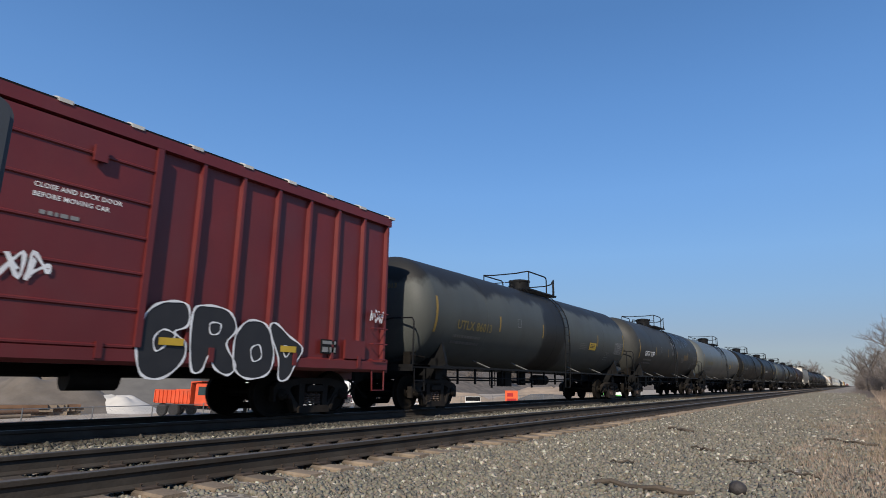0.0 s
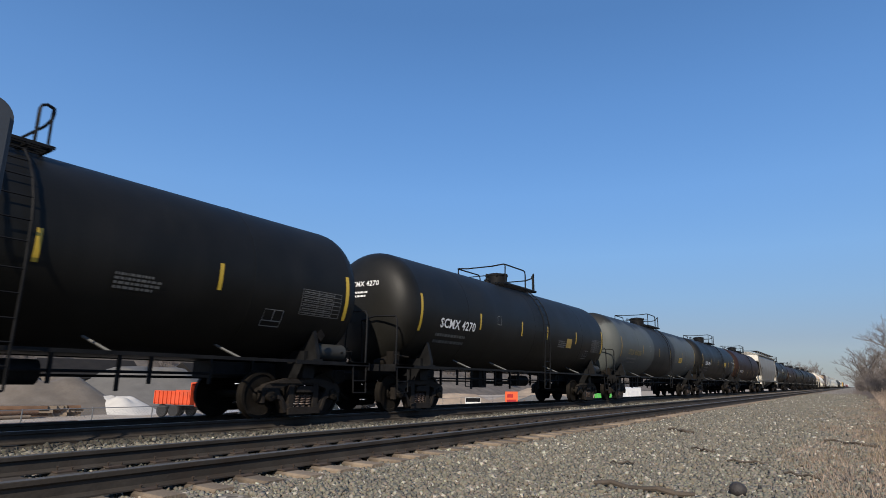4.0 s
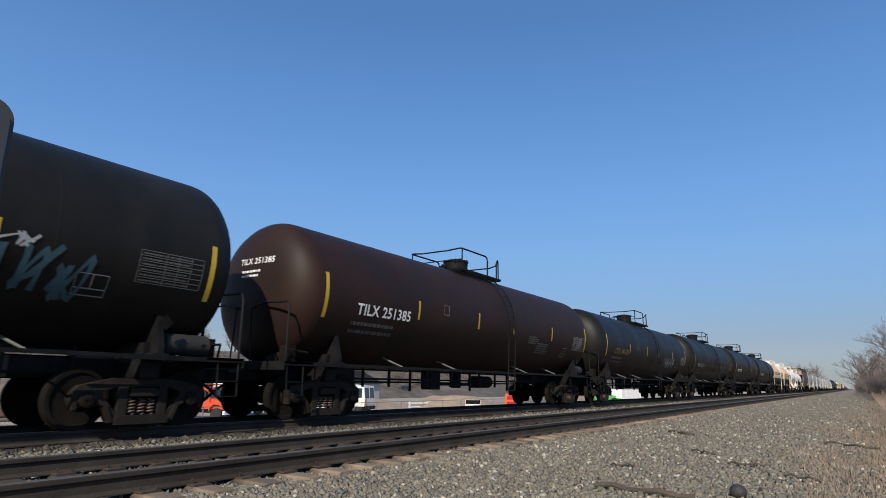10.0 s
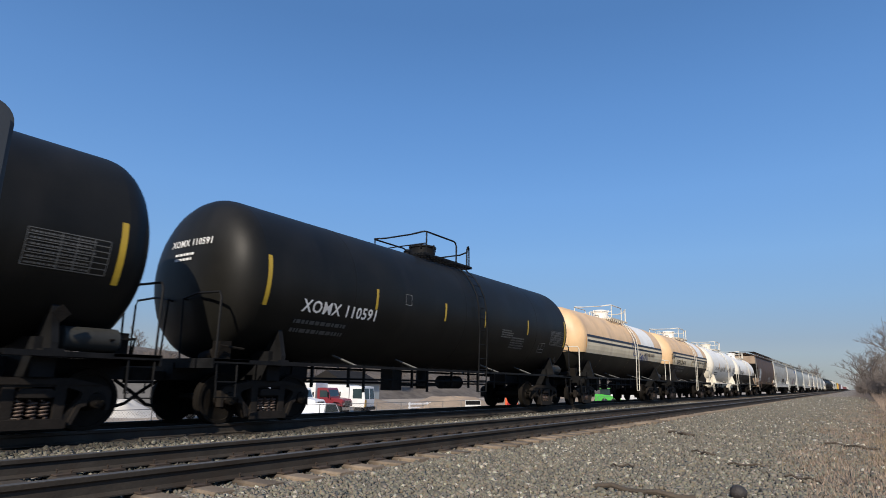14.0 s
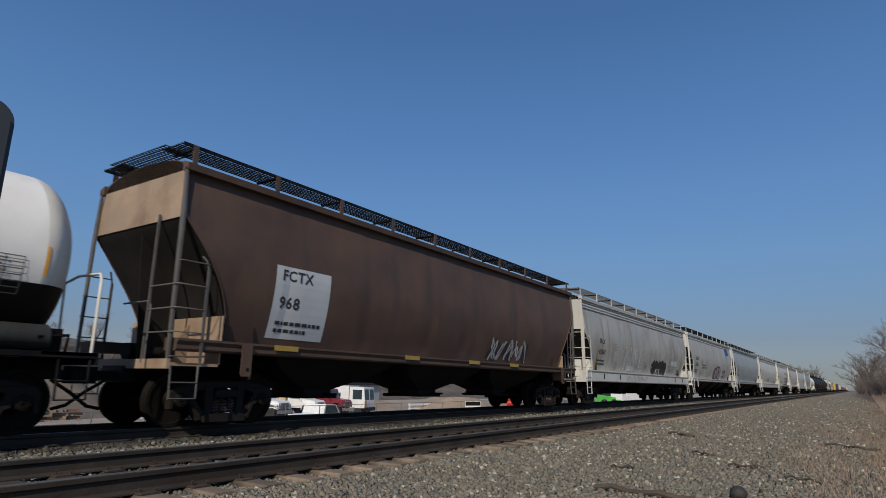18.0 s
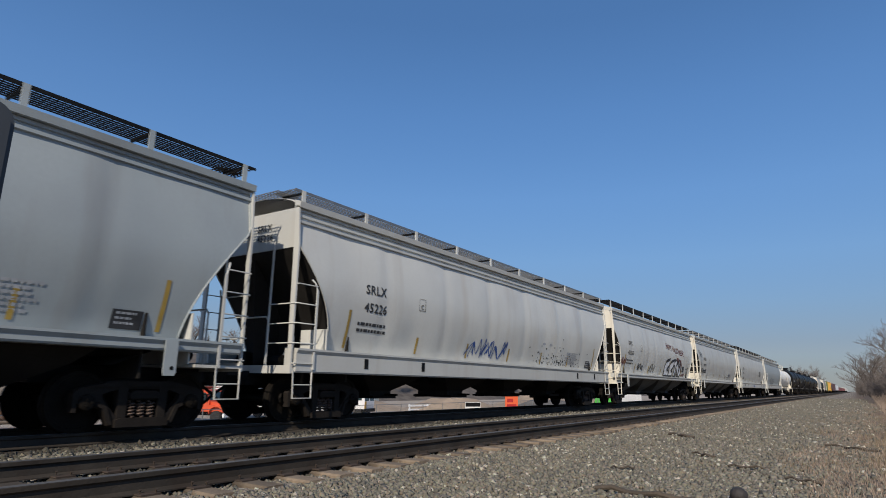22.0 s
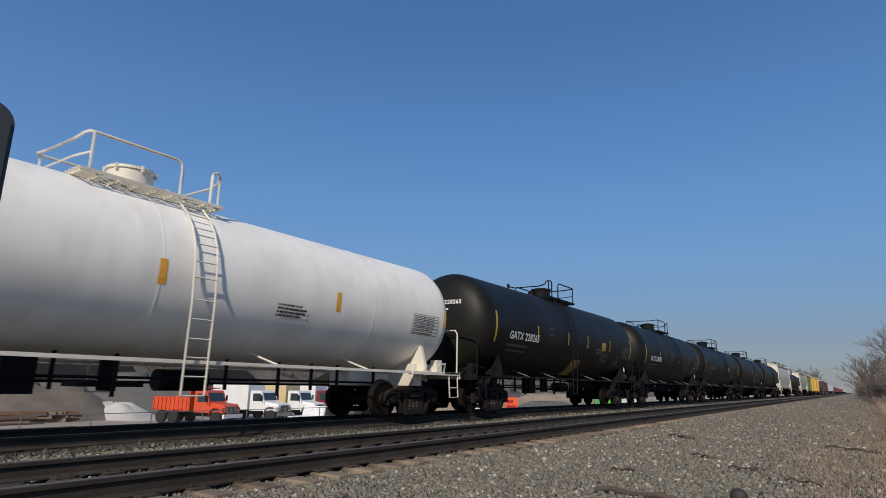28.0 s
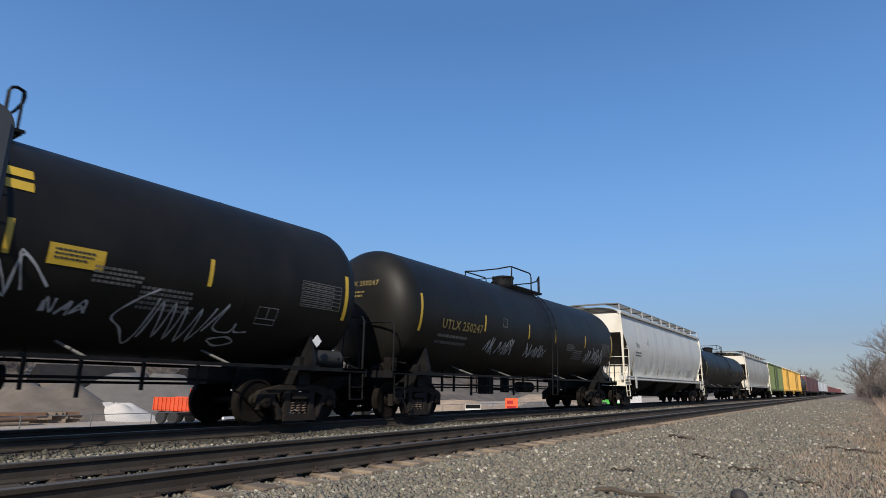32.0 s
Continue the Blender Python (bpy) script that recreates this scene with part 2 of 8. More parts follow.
# ---------- mesh building ----------
class Build:
    """Collects faces; done() turns them into one mesh."""

    def __init__(self):
        self.v, self.f = [], []

    def add(self, vs, fs):
        o = len(self.v)
        self.v.extend(tuple(p) for p in vs)
        self.f.extend(tuple(i + o for i in f) for f in fs)
        return self

    def box(self, x0, x1, y0, y1, z0, z1):
        return self.add([(x, y, z) for z in (z0, z1) for y in (y0, y1) for x in (x0, x1)],
                        [(0, 2, 3, 1), (4, 5, 7, 6), (0, 1, 5, 4), (2, 6, 7, 3), (0, 4, 6, 2), (1, 3, 7, 5)])

    def bevel_box(self, x0, x1, y0, y1, z0, z1, c):
        """A box whose edges along its longest axis and at its ends are taken off by c."""
        return self.prism([(y0 + c, z0), (y1 - c, z0), (y1, z0 + c), (y1, z1 - c), (y1 - c, z1), (y0 + c, z1), (y0, z1 - c), (y0, z0 + c)], "x", x0, x1)

    def moved(self, dy):
        self.v = [(x, y + dy, z) for x, y, z in self.v]
        return self

    def prism(self, poly, axis, a, b):
        n = len(poly)
        put = {"x": lambda p, q, d: (d, p, q), "y": lambda p, q, d: (p, d, q), "z": lambda p, q, d: (p, q, d)}[axis]
        vs = [put(p, q, a) for p, q in poly] + [put(p, q, b) for p, q in poly]
        flip = axis == "y"
        fs = [tuple(range(n))[::-1], tuple(range(n, 2 * n))] + [(i, (i + 1) % n, n + (i + 1) % n, n + i) for i in range(n)]
        area = sum(poly[i][0] * poly[(i + 1) % n][1] - poly[(i + 1) % n][0] * poly[i][1] for i in range(n))
        if (area < 0) != flip:
            fs = [f[::-1] for f in fs]
        if (b < a):
            fs = [f[::-1] for f in fs]
        return self.add(vs, fs)

    def ring(self, rows, close=True):
        """Skin over rows of points, each row a closed loop; close: cap both ends."""
        n = len(rows[0])
        vs = [p for r in rows for p in r]
        fs = []
        for i in range(len(rows) - 1):
            for j in range(n):
                a, b = i * n + j, i * n + (j + 1) % n
                fs.append((a, b, b + n, a + n))
        if close:
            fs += [tuple(range(n))[::-1], tuple(range((len(rows) - 1) * n, len(rows) * n))]
        return self.add(vs, fs)

    def sheet(self, rows):
        n = len(rows[0])
        return self.add([p for r in rows for p in r], [(i * n + j, i * n + j + 1, (i + 1) * n + j + 1, (i + 1) * n + j)
                                                       for i in range(len(rows) - 1) for j in range(n - 1)])

    def tube(self, pts, r, n=6):
        pts = [Vector(p) for p in pts]
        rows = []
        for i, p in enumerate(pts):
            d = (pts[min(i + 1, len(pts) - 1)] - pts[max(i - 1, 0)]).normalized()
            u = d.cross(Vector((0, 0, 1)))
            if u.length < 0.1:
                u = d.cross(Vector((1, 0, 0)))
            u.normalize()
            w = d.cross(u)
            rows.append([p + r * (math.cos(2 * math.pi * k / n) * u + math.sin(2 * math.pi * k / n) * w) for k in range(n)])
        return self.ring(rows)

    def cyl(self, a, b, r, n=16, r2=None):
        a, b = Vector(a), Vector(b)
        d = (b - a).normalized()
        u = d.cross(Vector((0, 0, 1)))
        if u.length < 0.1:
            u = Vector((1, 0, 0))
        u.normalize()
        w = d.cross(u)
        r2 = r if r2 is None else r2
        return self.ring([[p + q * (math.cos(2 * math.pi * k / n) * u + math.sin(2 * math.pi * k / n) * w) for k in range(n)] for p, q in ((a, r), (b, r2))])

    def lathe_x(self, prof, y, z, n=28):
        """Turns a profile of (x, radius) round an axle along x."""
        return self.ring([[(x, y + r * math.cos(2 * math.pi * k / n), z + r * math.sin(2 * math.pi * k / n)) for k in range(n)] for x, r in prof])

    def flipped(self, e):
        """Mirrored end for end where e is -1."""
        if e < 0:
            self.v = [(x, -y, z) for x, y, z in self.v]
            self.f = [f[::-1] for f in self.f]
        return self

    def done(self, name, material, smooth=False):
        me = bpy.data.meshes.new(name)
        me.from_pydata(self.v, [], self.f)
        me.materials.append(material)
        if smooth:
            me.shade_smooth()
            me.set_sharp_from_angle(angle=radians(smooth if smooth > 1 else 40))
        me.update()
        return me


CACHE = {}


def shared(key, make):
    if key not in CACHE:
        CACHE[key] = make()
    return CACHE[key]


def piece(name, me, parent, label="", at=None):
    """Links a mesh as one part under a thing or under a part."""
    ob = new(name, me)
    ob.parent = parent
    if at is not None:
        ob.matrix_basis = at
    if label:
        tagged(ob, label)
    return ob


def part(name, b, material, parent, label="", smooth=False, at=None):
    return piece(name, b.done(name, material, smooth), parent, label, at)


def thing(name, m, label, category, group="", kind=""):
    ob = new(name)
    ob.empty_display_size = 0.3
    ob.matrix_basis = m
    return tagged(ob, label, category, group, kind)


def solid(name, b, material, label, category="", group="", kind="", smooth=False, at=None):
    ob = new(name, b.done(name, material, smooth))
    if at is not None:
        ob.matrix_basis = at
    return tagged(ob, label, category, group, kind)


# ---------- the plan ----------
NEAR_X, FAR_X = -6.03, -10.78          # middles of the two tracks
NEAR_TOP, FAR_TOP = 0.18, 0.14         # heights of their rail heads
LIFT = 0.087                           # how much higher the bodies ride than drawn, over their trucks
SPEED = 18.15                          # metres a second, towards the camera
GAUGE = 0.755                          # half the distance between the rail heads' middles
# ---------- trucks ----------
def wheelset_mesh(r):
    b = Build()
    for s in (-1, 1):
        b.lathe_x([(s * 0.66, 0.10), (s * 0.66, r + 0.028), (s * 0.695, r + 0.026), (s * 0.71, r + 0.004), (s * 0.80, r), (s * 0.80, r - 0.06), (s * 0.775, r - 0.07),
                   (s * 0.755, 0.17), (s * 0.80, 0.13), (s * 0.80, 0.08)][::s], 0, 0, 40)
    b.lathe_x([(-1.0, 0.075), (1.0, 0.075)], 0, 0, 12)
    for s in (-1, 1):
        b.lathe_x([(s * 1.0, 0.125), (s * 1.10, 0.125), (s * 1.13, 0.115), (s * 1.145, 0.07)][::s], 0, 0, 14)
        for k in range(3):
            a = k * 2.094
            b.lathe_x([(s * 1.14, 0.02), (s * 1.165, 0.02)][::s], 0.055 * math.cos(a), 0.055 * math.sin(a), 6)
    return b.done("wheelset", STEEL_DARK, 35)


def side_frame_mesh(s):
    """The cast frame outside the wheels: arched top member, sloping tension members, columns and spring seat."""
    b = Build()
    x0, x1 = s * 0.95, s * 1.09
    w = WHEELBASE / 2
    arch = [(w + 0.20, 0.44), (w + 0.21, 0.60), (w + 0.13, 0.68), (w - 0.06, 0.725), (0.46, 0.80)]
    under = [(0.40, 0.665), (w - 0.30, 0.62), (w - 0.20, 0.57), (w - 0.155, 0.44), (w - 0.06, 0.545), (w + 0.06, 0.545), (w + 0.14, 0.44)]
    b.prism([(p, q) for p, q in arch] + [(-p, q) for p, q in arch[::-1]] + [(-p, q) for p, q in under[::-1]] + under, "x", x0, x1)
    b.prism([(-w - 0.05, 0.70), (w + 0.05, 0.70), (0.46, 0.785), (-0.46, 0.785)], "x", x1, x1 + s * 0.035)
    for e in (-1, 1):
        b.prism([(e * (w - 0.14), 0.60), (e * (w - 0.13), 0.40), (e * (w - 0.22), 0.36), (e * 0.52, 0.11), (e * 0.36, 0.09), (e * 0.33, 0.24), (e * 0.43, 0.27), (e * (w - 0.24), 0.51), (e * (w - 0.21), 0.62)], "x", x0, x1)
        b.prism([(e * (w - 0.16), 0.40), (e * (w - 0.24), 0.37), (e * 0.53, 0.12), (e * 0.46, 0.12), (e * (w - 0.30), 0.40), (e * (w - 0.17), 0.47)], "x", x1, x1 + s * 0.03)
        b.prism([(e * 0.26, 0.16), (e * 0.40, 0.16), (e * 0.42, 0.70), (e * 0.26, 0.70)], "x", x0, x1 + s * 0.015)
        b.prism([(e * (w + 0.14), 0.32), (e * (w + 0.20), 0.32), (e * (w + 0.20), 0.45), (e * (w + 0.14), 0.45)], "x", x0, x1)
        b.prism([(e * (w - 0.13), 0.44), (e * (w + 0.13), 0.44), (e * (w + 0.10), 0.56), (e * (w - 0.10), 0.56)], "x", x0 - s * 0.02, x1 + s * 0.03)
    b.prism([(-0.44, 0.08), (0.44, 0.08), (0.44, 0.19), (0.36, 0.22), (-0.36, 0.22), (-0.44, 0.19)], "x", x0 - s * 0.03, x1 + s * 0.06)
    b.prism([(-0.24, 0.52), (0.24, 0.52), (0.24, 0.60), (0.18, 0.645), (-0.18, 0.645), (-0.24, 0.60)], "x", x0, x1 + s * 0.07)
    return b.done("side_frame", STEEL_DUSTY, 30)


def spring_mesh(s):
    b = Build()
    pts = [(s * 1.04 + 0.06 * math.cos(k * 0.9), 0.06 * math.sin(k * 0.9), 0.23 + 0.25 * k / 34) for k in range(35)]
    b.tube(pts, 0.017, 5)
    return b.done("spring", mat("rusty_spring_steel", (0.14, 0.10, 0.08), 0.55, 0.4, 0.3, 0.1, 40, 0.1), 60)


WHEELBASE, WHEEL_R = 1.75, 0.465


def truck(parent, y):
    """Bolster > side frames, wheelsets, springs."""
    def bolster():
        b = Build()
        b.prism([(-1.12, 0.50), (-0.5, 0.42), (0.5, 0.42), (1.12, 0.50), (1.12, 0.62), (0.4, 0.72), (-0.4, 0.72), (-1.12, 0.62)], "y", -0.21, 0.21)
        b.cyl((0, 0, 0.70), (0, 0, 0.84), 0.18, 16)
        for e in (-1, 1):
            b.box(-0.9, 0.9, e * 0.55 - 0.06, e * 0.55 + 0.06, 0.30, 0.40)
            for s in (-1, 1):
                b.box(s * 0.74 - 0.05, s * 0.74 + 0.05, e * 0.43, e * 0.50, 0.28, 0.56)
        return b.done("truck", STEEL_DARK, 30)
    t = piece("truck", shared("bolster", bolster), parent, at=pose(0, y, 0))
    for s in (-1, 1):
        piece("side_frame", shared(("frame", s), lambda: side_frame_mesh(s)), t)
        for y2 in (-0.16, 0.0, 0.16):
            piece("spring", shared(("spring", s), lambda: spring_mesh(s)), t, at=pose(0, y2, 0))
        piece("wheelset", shared("wheelset", lambda: wheelset_mesh(WHEEL_R)), t, at=pose(0, s * WHEELBASE / 2, WHEEL_R))
    return t


def coupler(parent, y, e):
    def make():
        b = Build()
        b.box(-0.09, 0.09, -0.75, 0.0, -0.08, 0.08)
        b.prism([(-0.13, -0.02), (0.13, -0.02), (0.15, 0.12), (0.04, 0.26), (0.0, 0.16), (-0.05, 0.12), (-0.12, 0.26), (-0.16, 0.2)], "z", -0.14, 0.14)
        b.tube([(0.25, -0.55, -0.08), (0.28, -0.25, -0.28), (0.25, 0.05, -0.50), (0.12, 0.32, -0.55)], 0.03, 6)
        return b.done("coupler", STEEL_DARK, 30)
    piece("coupler", shared("coupler", make), parent, at=pose(0, y, 0.86, 0, 0, 0 if e > 0 else 180))


# ---------- writing on curved sides ----------
def glyphs(text, size):
    key = ("text", text)
    if key not in CACHE:
        cu = bpy.data.curves.new("writing", "FONT")
        cu.body, cu.size, cu.resolution_u = text, 1.0, 2
        cu.offset, cu.space_character = 0.020, 1.08
        ob = bpy.data.objects.new("writing", cu)
        scene.collection.objects.link(ob)
        me = bpy.data.meshes.new_from_object(ob.evaluated_get(bpy.context.evaluated_depsgraph_get()))
        bpy.data.objects.remove(ob)
        me.calc_loop_triangles()
        CACHE[key] = ([tuple(v.co) for v in me.vertices], [tuple(t.vertices) for t in me.loop_triangles])
        bpy.data.meshes.remove(me)
    v, f = CACHE[key]
    return [(x * size, y * size) for x, y, z in v], f


def bars(n, length, size, gap=1.6):
    """Lines of small writing that cannot be read: rows of short bars."""
    rng = random.Random(n * 31 + int(length * 100))
    vs, fs = [], []
    for r in range(n):
        x = 0.0
        while x < length * rng.uniform(0.7, 1.0):
            w = rng.uniform(0.5, 2.2) * size
            k = len(vs)
            vs += [(x, -r * size * gap), (x + w, -r * size * gap), (x + w, -r * size * gap + size), (x, -r * size * gap + size)]
            fs.append((k, k + 1, k + 2, k + 3))
            x += w + size * 0.45
    return vs, fs


def strokes(lines, width):
    """Brush strokes: each a list of (u, v)."""
    vs, fs = [], []
    for ln in lines:
        pts = [Vector((p[0], p[1])) for p in ln]
        k = len(vs)
        for i, p in enumerate(pts):
            d = (pts[min(i + 1, len(pts) - 1)] - pts[max(i - 1, 0)])
            d = d.normalized() if d.length > 1e-6 else Vector((1, 0))
            nrm = Vector((-d.y, d.x)) * width * (0.5 + 0.18 * math.sin(i * 1.3))
            vs += [tuple(p + nrm), tuple(p - nrm)]
        fs += [(k + 2 * i, k + 2 * i + 1, k + 2 * i + 3, k + 2 * i + 2) for i in range(len(pts) - 1)]
    return vs, fs


def smooth_line(pts, n=6, closed=False):
    """A rounded line through the given points."""
    out, m = [], len(pts)
    for i in range(m if closed else m - 1):
        p = [Vector(pts[(i + k) % m] if closed else pts[min(max(i + k, 0), m - 1)]) for k in (-1, 0, 1, 2)]
        for j in range(n):
            t = j / n
            out.append(tuple(0.5 * ((2 * p[1]) + (p[2] - p[0]) * t + (2 * p[0] - 5 * p[1] + 4 * p[2] - p[3]) * t * t + (3 * p[1] - p[0] - 3 * p[2] + p[3]) * t ** 3)))
    out.append(tuple(pts[0] if closed else pts[-1]))
    return out


def on_surface(name, vf, place, material, parent, label=""):
    """Lays flat writing on a surface given by place(u, v) -> point."""
    me = bpy.data.meshes.new(name)
    me.from_pydata([tuple(place(u, v)) for u, v in vf[0]], [], vf[1])
    me.materials.append(material)
    me.update()
    ob = piece(name, me, parent, label)
    if name.startswith("data_") or name in ("label_stencil", "placard_stencil", "head_stencil"):
        ob["kind"] = "stuff"
    return ob


def refine(vf, step):
    """Splits long faces so that writing can bend over a curved side."""
    bm = bmesh.new()
    vs = [bm.verts.new((u, v, 0)) for u, v in vf[0]]
    for f in vf[1]:
        try:
            bm.faces.new([vs[i] for i in f])
        except ValueError:
            pass
    for axis in range(2):
        lo, hi = min(p.co[axis] for p in bm.verts), max(p.co[axis] for p in bm.verts)
        k = int((hi - lo) / step)
        for i in range(1, k + 1):
            no = (1, 0, 0) if axis == 0 else (0, 1, 0)
            co = [0, 0, 0]
            co[axis] = lo + (hi - lo) * i / (k + 1)
            bmesh.ops.bisect_plane(bm, geom=bm.verts[:] + bm.edges[:] + bm.faces[:], plane_co=co, plane_no=no)
    bm.verts.index_update()
    out = [(p.co.x, p.co.y) for p in bm.verts], [tuple(q.index for q in f.verts) for f in bm.faces]
    bm.free()
    return out


def quad(u0, u1, v0, v1):
    return [(u0, v0), (u1, v0), (u1, v1), (u0, v1)], [(0, 1, 2, 3)]


# ---------- tank cars ----------
STRUT = mat("scuffed_grey_strut_paint", (0.12, 0.12, 0.115), 0.6, 0.0, 0.25, 0.3, 20, 0.1)
HEAD_ROUND, HEAD_DEPTH = 0.64, 0.43    # roundness (1: an ellipse, less: a flatter dish) and depth of the heads
def tank_place(R, zc, lift=0.006):
    """u runs along the car away from its leading end, v is the height on the side that faces the camera."""
    def f(u, v):
        a = math.asin(max(-0.999, min(0.999, (v - zc) / R)))
        return ((R + lift) * math.cos(a), u, zc + (R + lift) * math.sin(a))
    return f


def tank_car(name, L, R, zc, paint, label, iron=None, low_paint=None, low_z=None, hand_wheel=True, dome_h=0.44, deck=1.09, group="cars of the train", stripes=True, flip=1, rails=None, shift=0.0, amber=False, head_paint=None, tape=None, low_stripe=-0.61):
    iron = iron or BLACK_IRON
    rails = rails or iron
    car = thing(name, pose(0, 0, 0), label, "tank car", group)
    yr = L / 2 - 1.35                      # where the round heads begin
    top = zc + R
    hd = R * HEAD_DEPTH
    # shell with dished heads
    n = 56
    dish = [(-yr - hd * math.sin(a), R * math.cos(a) ** HEAD_ROUND) for a in [radians(q) for q in (88, 80, 70, 60, 48, 36, 25, 16, 8, 0)]]
    prof = dish + [(-yr + 2 * yr * k / 8, R) for k in range(1, 8)] + [(-y, r) for y, r in dish[::-1]]

    def turned(rows):
        return Build().ring([[(r * math.sin(2 * math.pi * k / n), y, zc + r * math.cos(2 * math.pi * k / n)) for k in range(n)] for y, r in rows])
    part("tank_shell", turned([(-yr + 2 * yr * k / 8, R) for k in range(9)]), paint, car, smooth=50)
    for e in (1, -1):
        part("tank_head", turned(dish if e > 0 else [(-y, r) for y, r in dish[::-1]]), head_paint or paint, car, smooth=50)
    if low_paint:
        rows = []
        for y, r in prof:
            rr = r + 0.006
            k0 = math.acos(max(-1, min(1, (low_z - zc) / rr))) if rr > abs(low_z - zc) else (math.pi if low_z < zc else 0.0)
            rows.append([(rr * math.sin(k0 + (2 * math.pi - 2 * k0) * k / 24), y, zc + rr * math.cos(k0 + (2 * math.pi - 2 * k0) * k / 24)) for k in range(25)])
        b = Build().sheet(rows)
        part("lower_band", b, low_paint, car, "dark paint below the waist line", smooth=50)
    # welded seams round the shell
    for k in (-0.5, 0.0, 0.5):
        y = yr * k * 1.3
        b = Build().ring([[((R + d) * math.sin(2 * math.pi * q / n), y + e, zc + (R + d) * math.cos(2 * math.pi * q / n)) for q in range(n)] for e, d in ((-0.02, 0.001), (0, 0.007), (0.02, 0.001))], close=False)
        part("weld_seam", b, paint, car, smooth=50)
    # dome, platform, railings
    b = Build()
    b.cyl((0, 0, top - 0.12), (0, 0, top + dome_h - 0.05), 0.40, 24)
    b.cyl((0, 0, top + dome_h - 0.05), (0, 0, top + dome_h), 0.43, 24)
    b.cyl((0, 0, top + dome_h), (0, 0, top + dome_h + 0.04), 0.40, 24, 0.30)
    b.cyl((0, 0, top + dome_h + 0.04), (0, 0, top + dome_h + 0.07), 0.30, 20, 0.12)
    for k in range(6):
        a = k * math.pi / 3
        b.box(0.43 * math.cos(a) - 0.02, 0.43 * math.cos(a) + 0.02, 0.43 * math.sin(a) - 0.02, 0.43 * math.sin(a) + 0.02, top + dome_h - 0.10, top + dome_h + 0.02)
    part("dome", b.moved(shift), WHITE if rails is not iron else rails, car, smooth=40)
    for x, y, h, r in ((0.05, -1.0, 0.20, 0.16), (-0.2, -0.75, 0.14, 0.10), (0.15, 0.95, 0.12, 0.12)):
        b = Build()
        b.cyl((x, y, top - 0.1), (x, y, top + h), r, 14)
        b.cyl((x, y, top + h), (x, y, top + h + 0.05), r * 0.6, 10)
        part("valve_fitting", b.flipped(flip).moved(shift), rails, car, smooth=40)
    for s in (-1, 1):
        b = Build()
        for k in range(9):
            y = -1.3 + 2.55 * k / 8
            b.box(min(s * 0.55, s * 1.0), max(s * 0.55, s * 1.0), y - 0.02, y + 0.02, top - 0.13, top - 0.09)
        for x in (0.55, 0.66, 0.77, 0.88, 0.99):
            b.box(s * x - 0.015, s * x + 0.015, -1.35, 1.3, top - 0.10, top - 0.05)
        part("walkway", b.flipped(flip).moved(shift), rails, car)
        h = top + 0.58
        b = Build()
        b.tube([(s * 0.98, -1.06, top - 0.1), (s * 0.98, -1.06, h - 0.10), (s * 0.98, -1.09, h - 0.03), (s * 0.98, -1.15, h), (s * 0.90, -1.28, h), (s * 0.84, -1.31, h - 0.05), (s * 0.80, -1.31, h - 0.14), (s * 0.55, -1.31, h - 0.20)], 0.026)
        b.tube([(s * 0.94, -1.26, top - 0.1), (s * 0.93, -1.26, h)], 0.022)
        if s > 0:
            b.tube([(0.55, -1.31, h - 0.20), (-0.55, -1.31, h - 0.20)], 0.024)
        part("guard_rail", b.flipped(flip).moved(shift), rails, car, smooth=60)
        b = Build()
        b.tube([(s * 0.98, -0.44, top - 0.1), (s * 0.98, -0.44, h - 0.14), (s * 0.98, -0.40, h - 0.04), (s * 0.98, -0.30, h), (s * 0.98, 1.10, h), (s * 0.95, 1.20, h), (s * 0.86, 1.23, h - 0.01), (s * 0.5, 1.23, h - 0.04)], 0.026)
        b.tube([(s * 0.98, 1.14, h), (s * 0.98, 1.14, top - 0.1)], 0.022)
        if s > 0:
            b.tube([(0.5, 1.23, h - 0.04), (-0.5, 1.23, h - 0.04)], 0.024)
        b.tube([(s * 0.98, 1.14, top + 0.24), (s * 0.5, 1.23, top + 0.22), (s * 0.02, 1.23, top + 0.22)], 0.018)
        part("guard_rail", b.flipped(flip).moved(shift), rails, car, smooth=60)
    # ladders down both sides
    for s in (-1, 1):
        b = Build()
        arc = [(s * (R + 0.10) * math.sin(a), zc + (R + 0.10) * math.cos(a)) for a in [radians(q) for q in (35, 48, 60, 72, 84, 94)]]
        arc += [(s * (R + 0.12), zc - 0.5), (s * (R + 0.10), deck + 0.35), (s * (R + 0.08), 0.50)]
        for y in (-0.96, -0.52):
            b.tube([(x, y, z) for x, z in arc], 0.02)
        for i in range(len(arc) - 1):
            p, q = Vector(arc[i]), Vector(arc[i + 1])
            m = max(1, round((q - p).length / 0.36))
            for j in range(m):
                r = p + (q - p) * (j / m)
                b.tube([(r.x, -0.96, r.y), (r.x, -0.52, r.y)], 0.013, 5)
        b.tube([(arc[-1][0], -0.96, 0.5), (arc[-1][0], -0.52, 0.5)], 0.015)
        part("ladder", b.flipped(flip).moved(shift), rails, car, smooth=60)
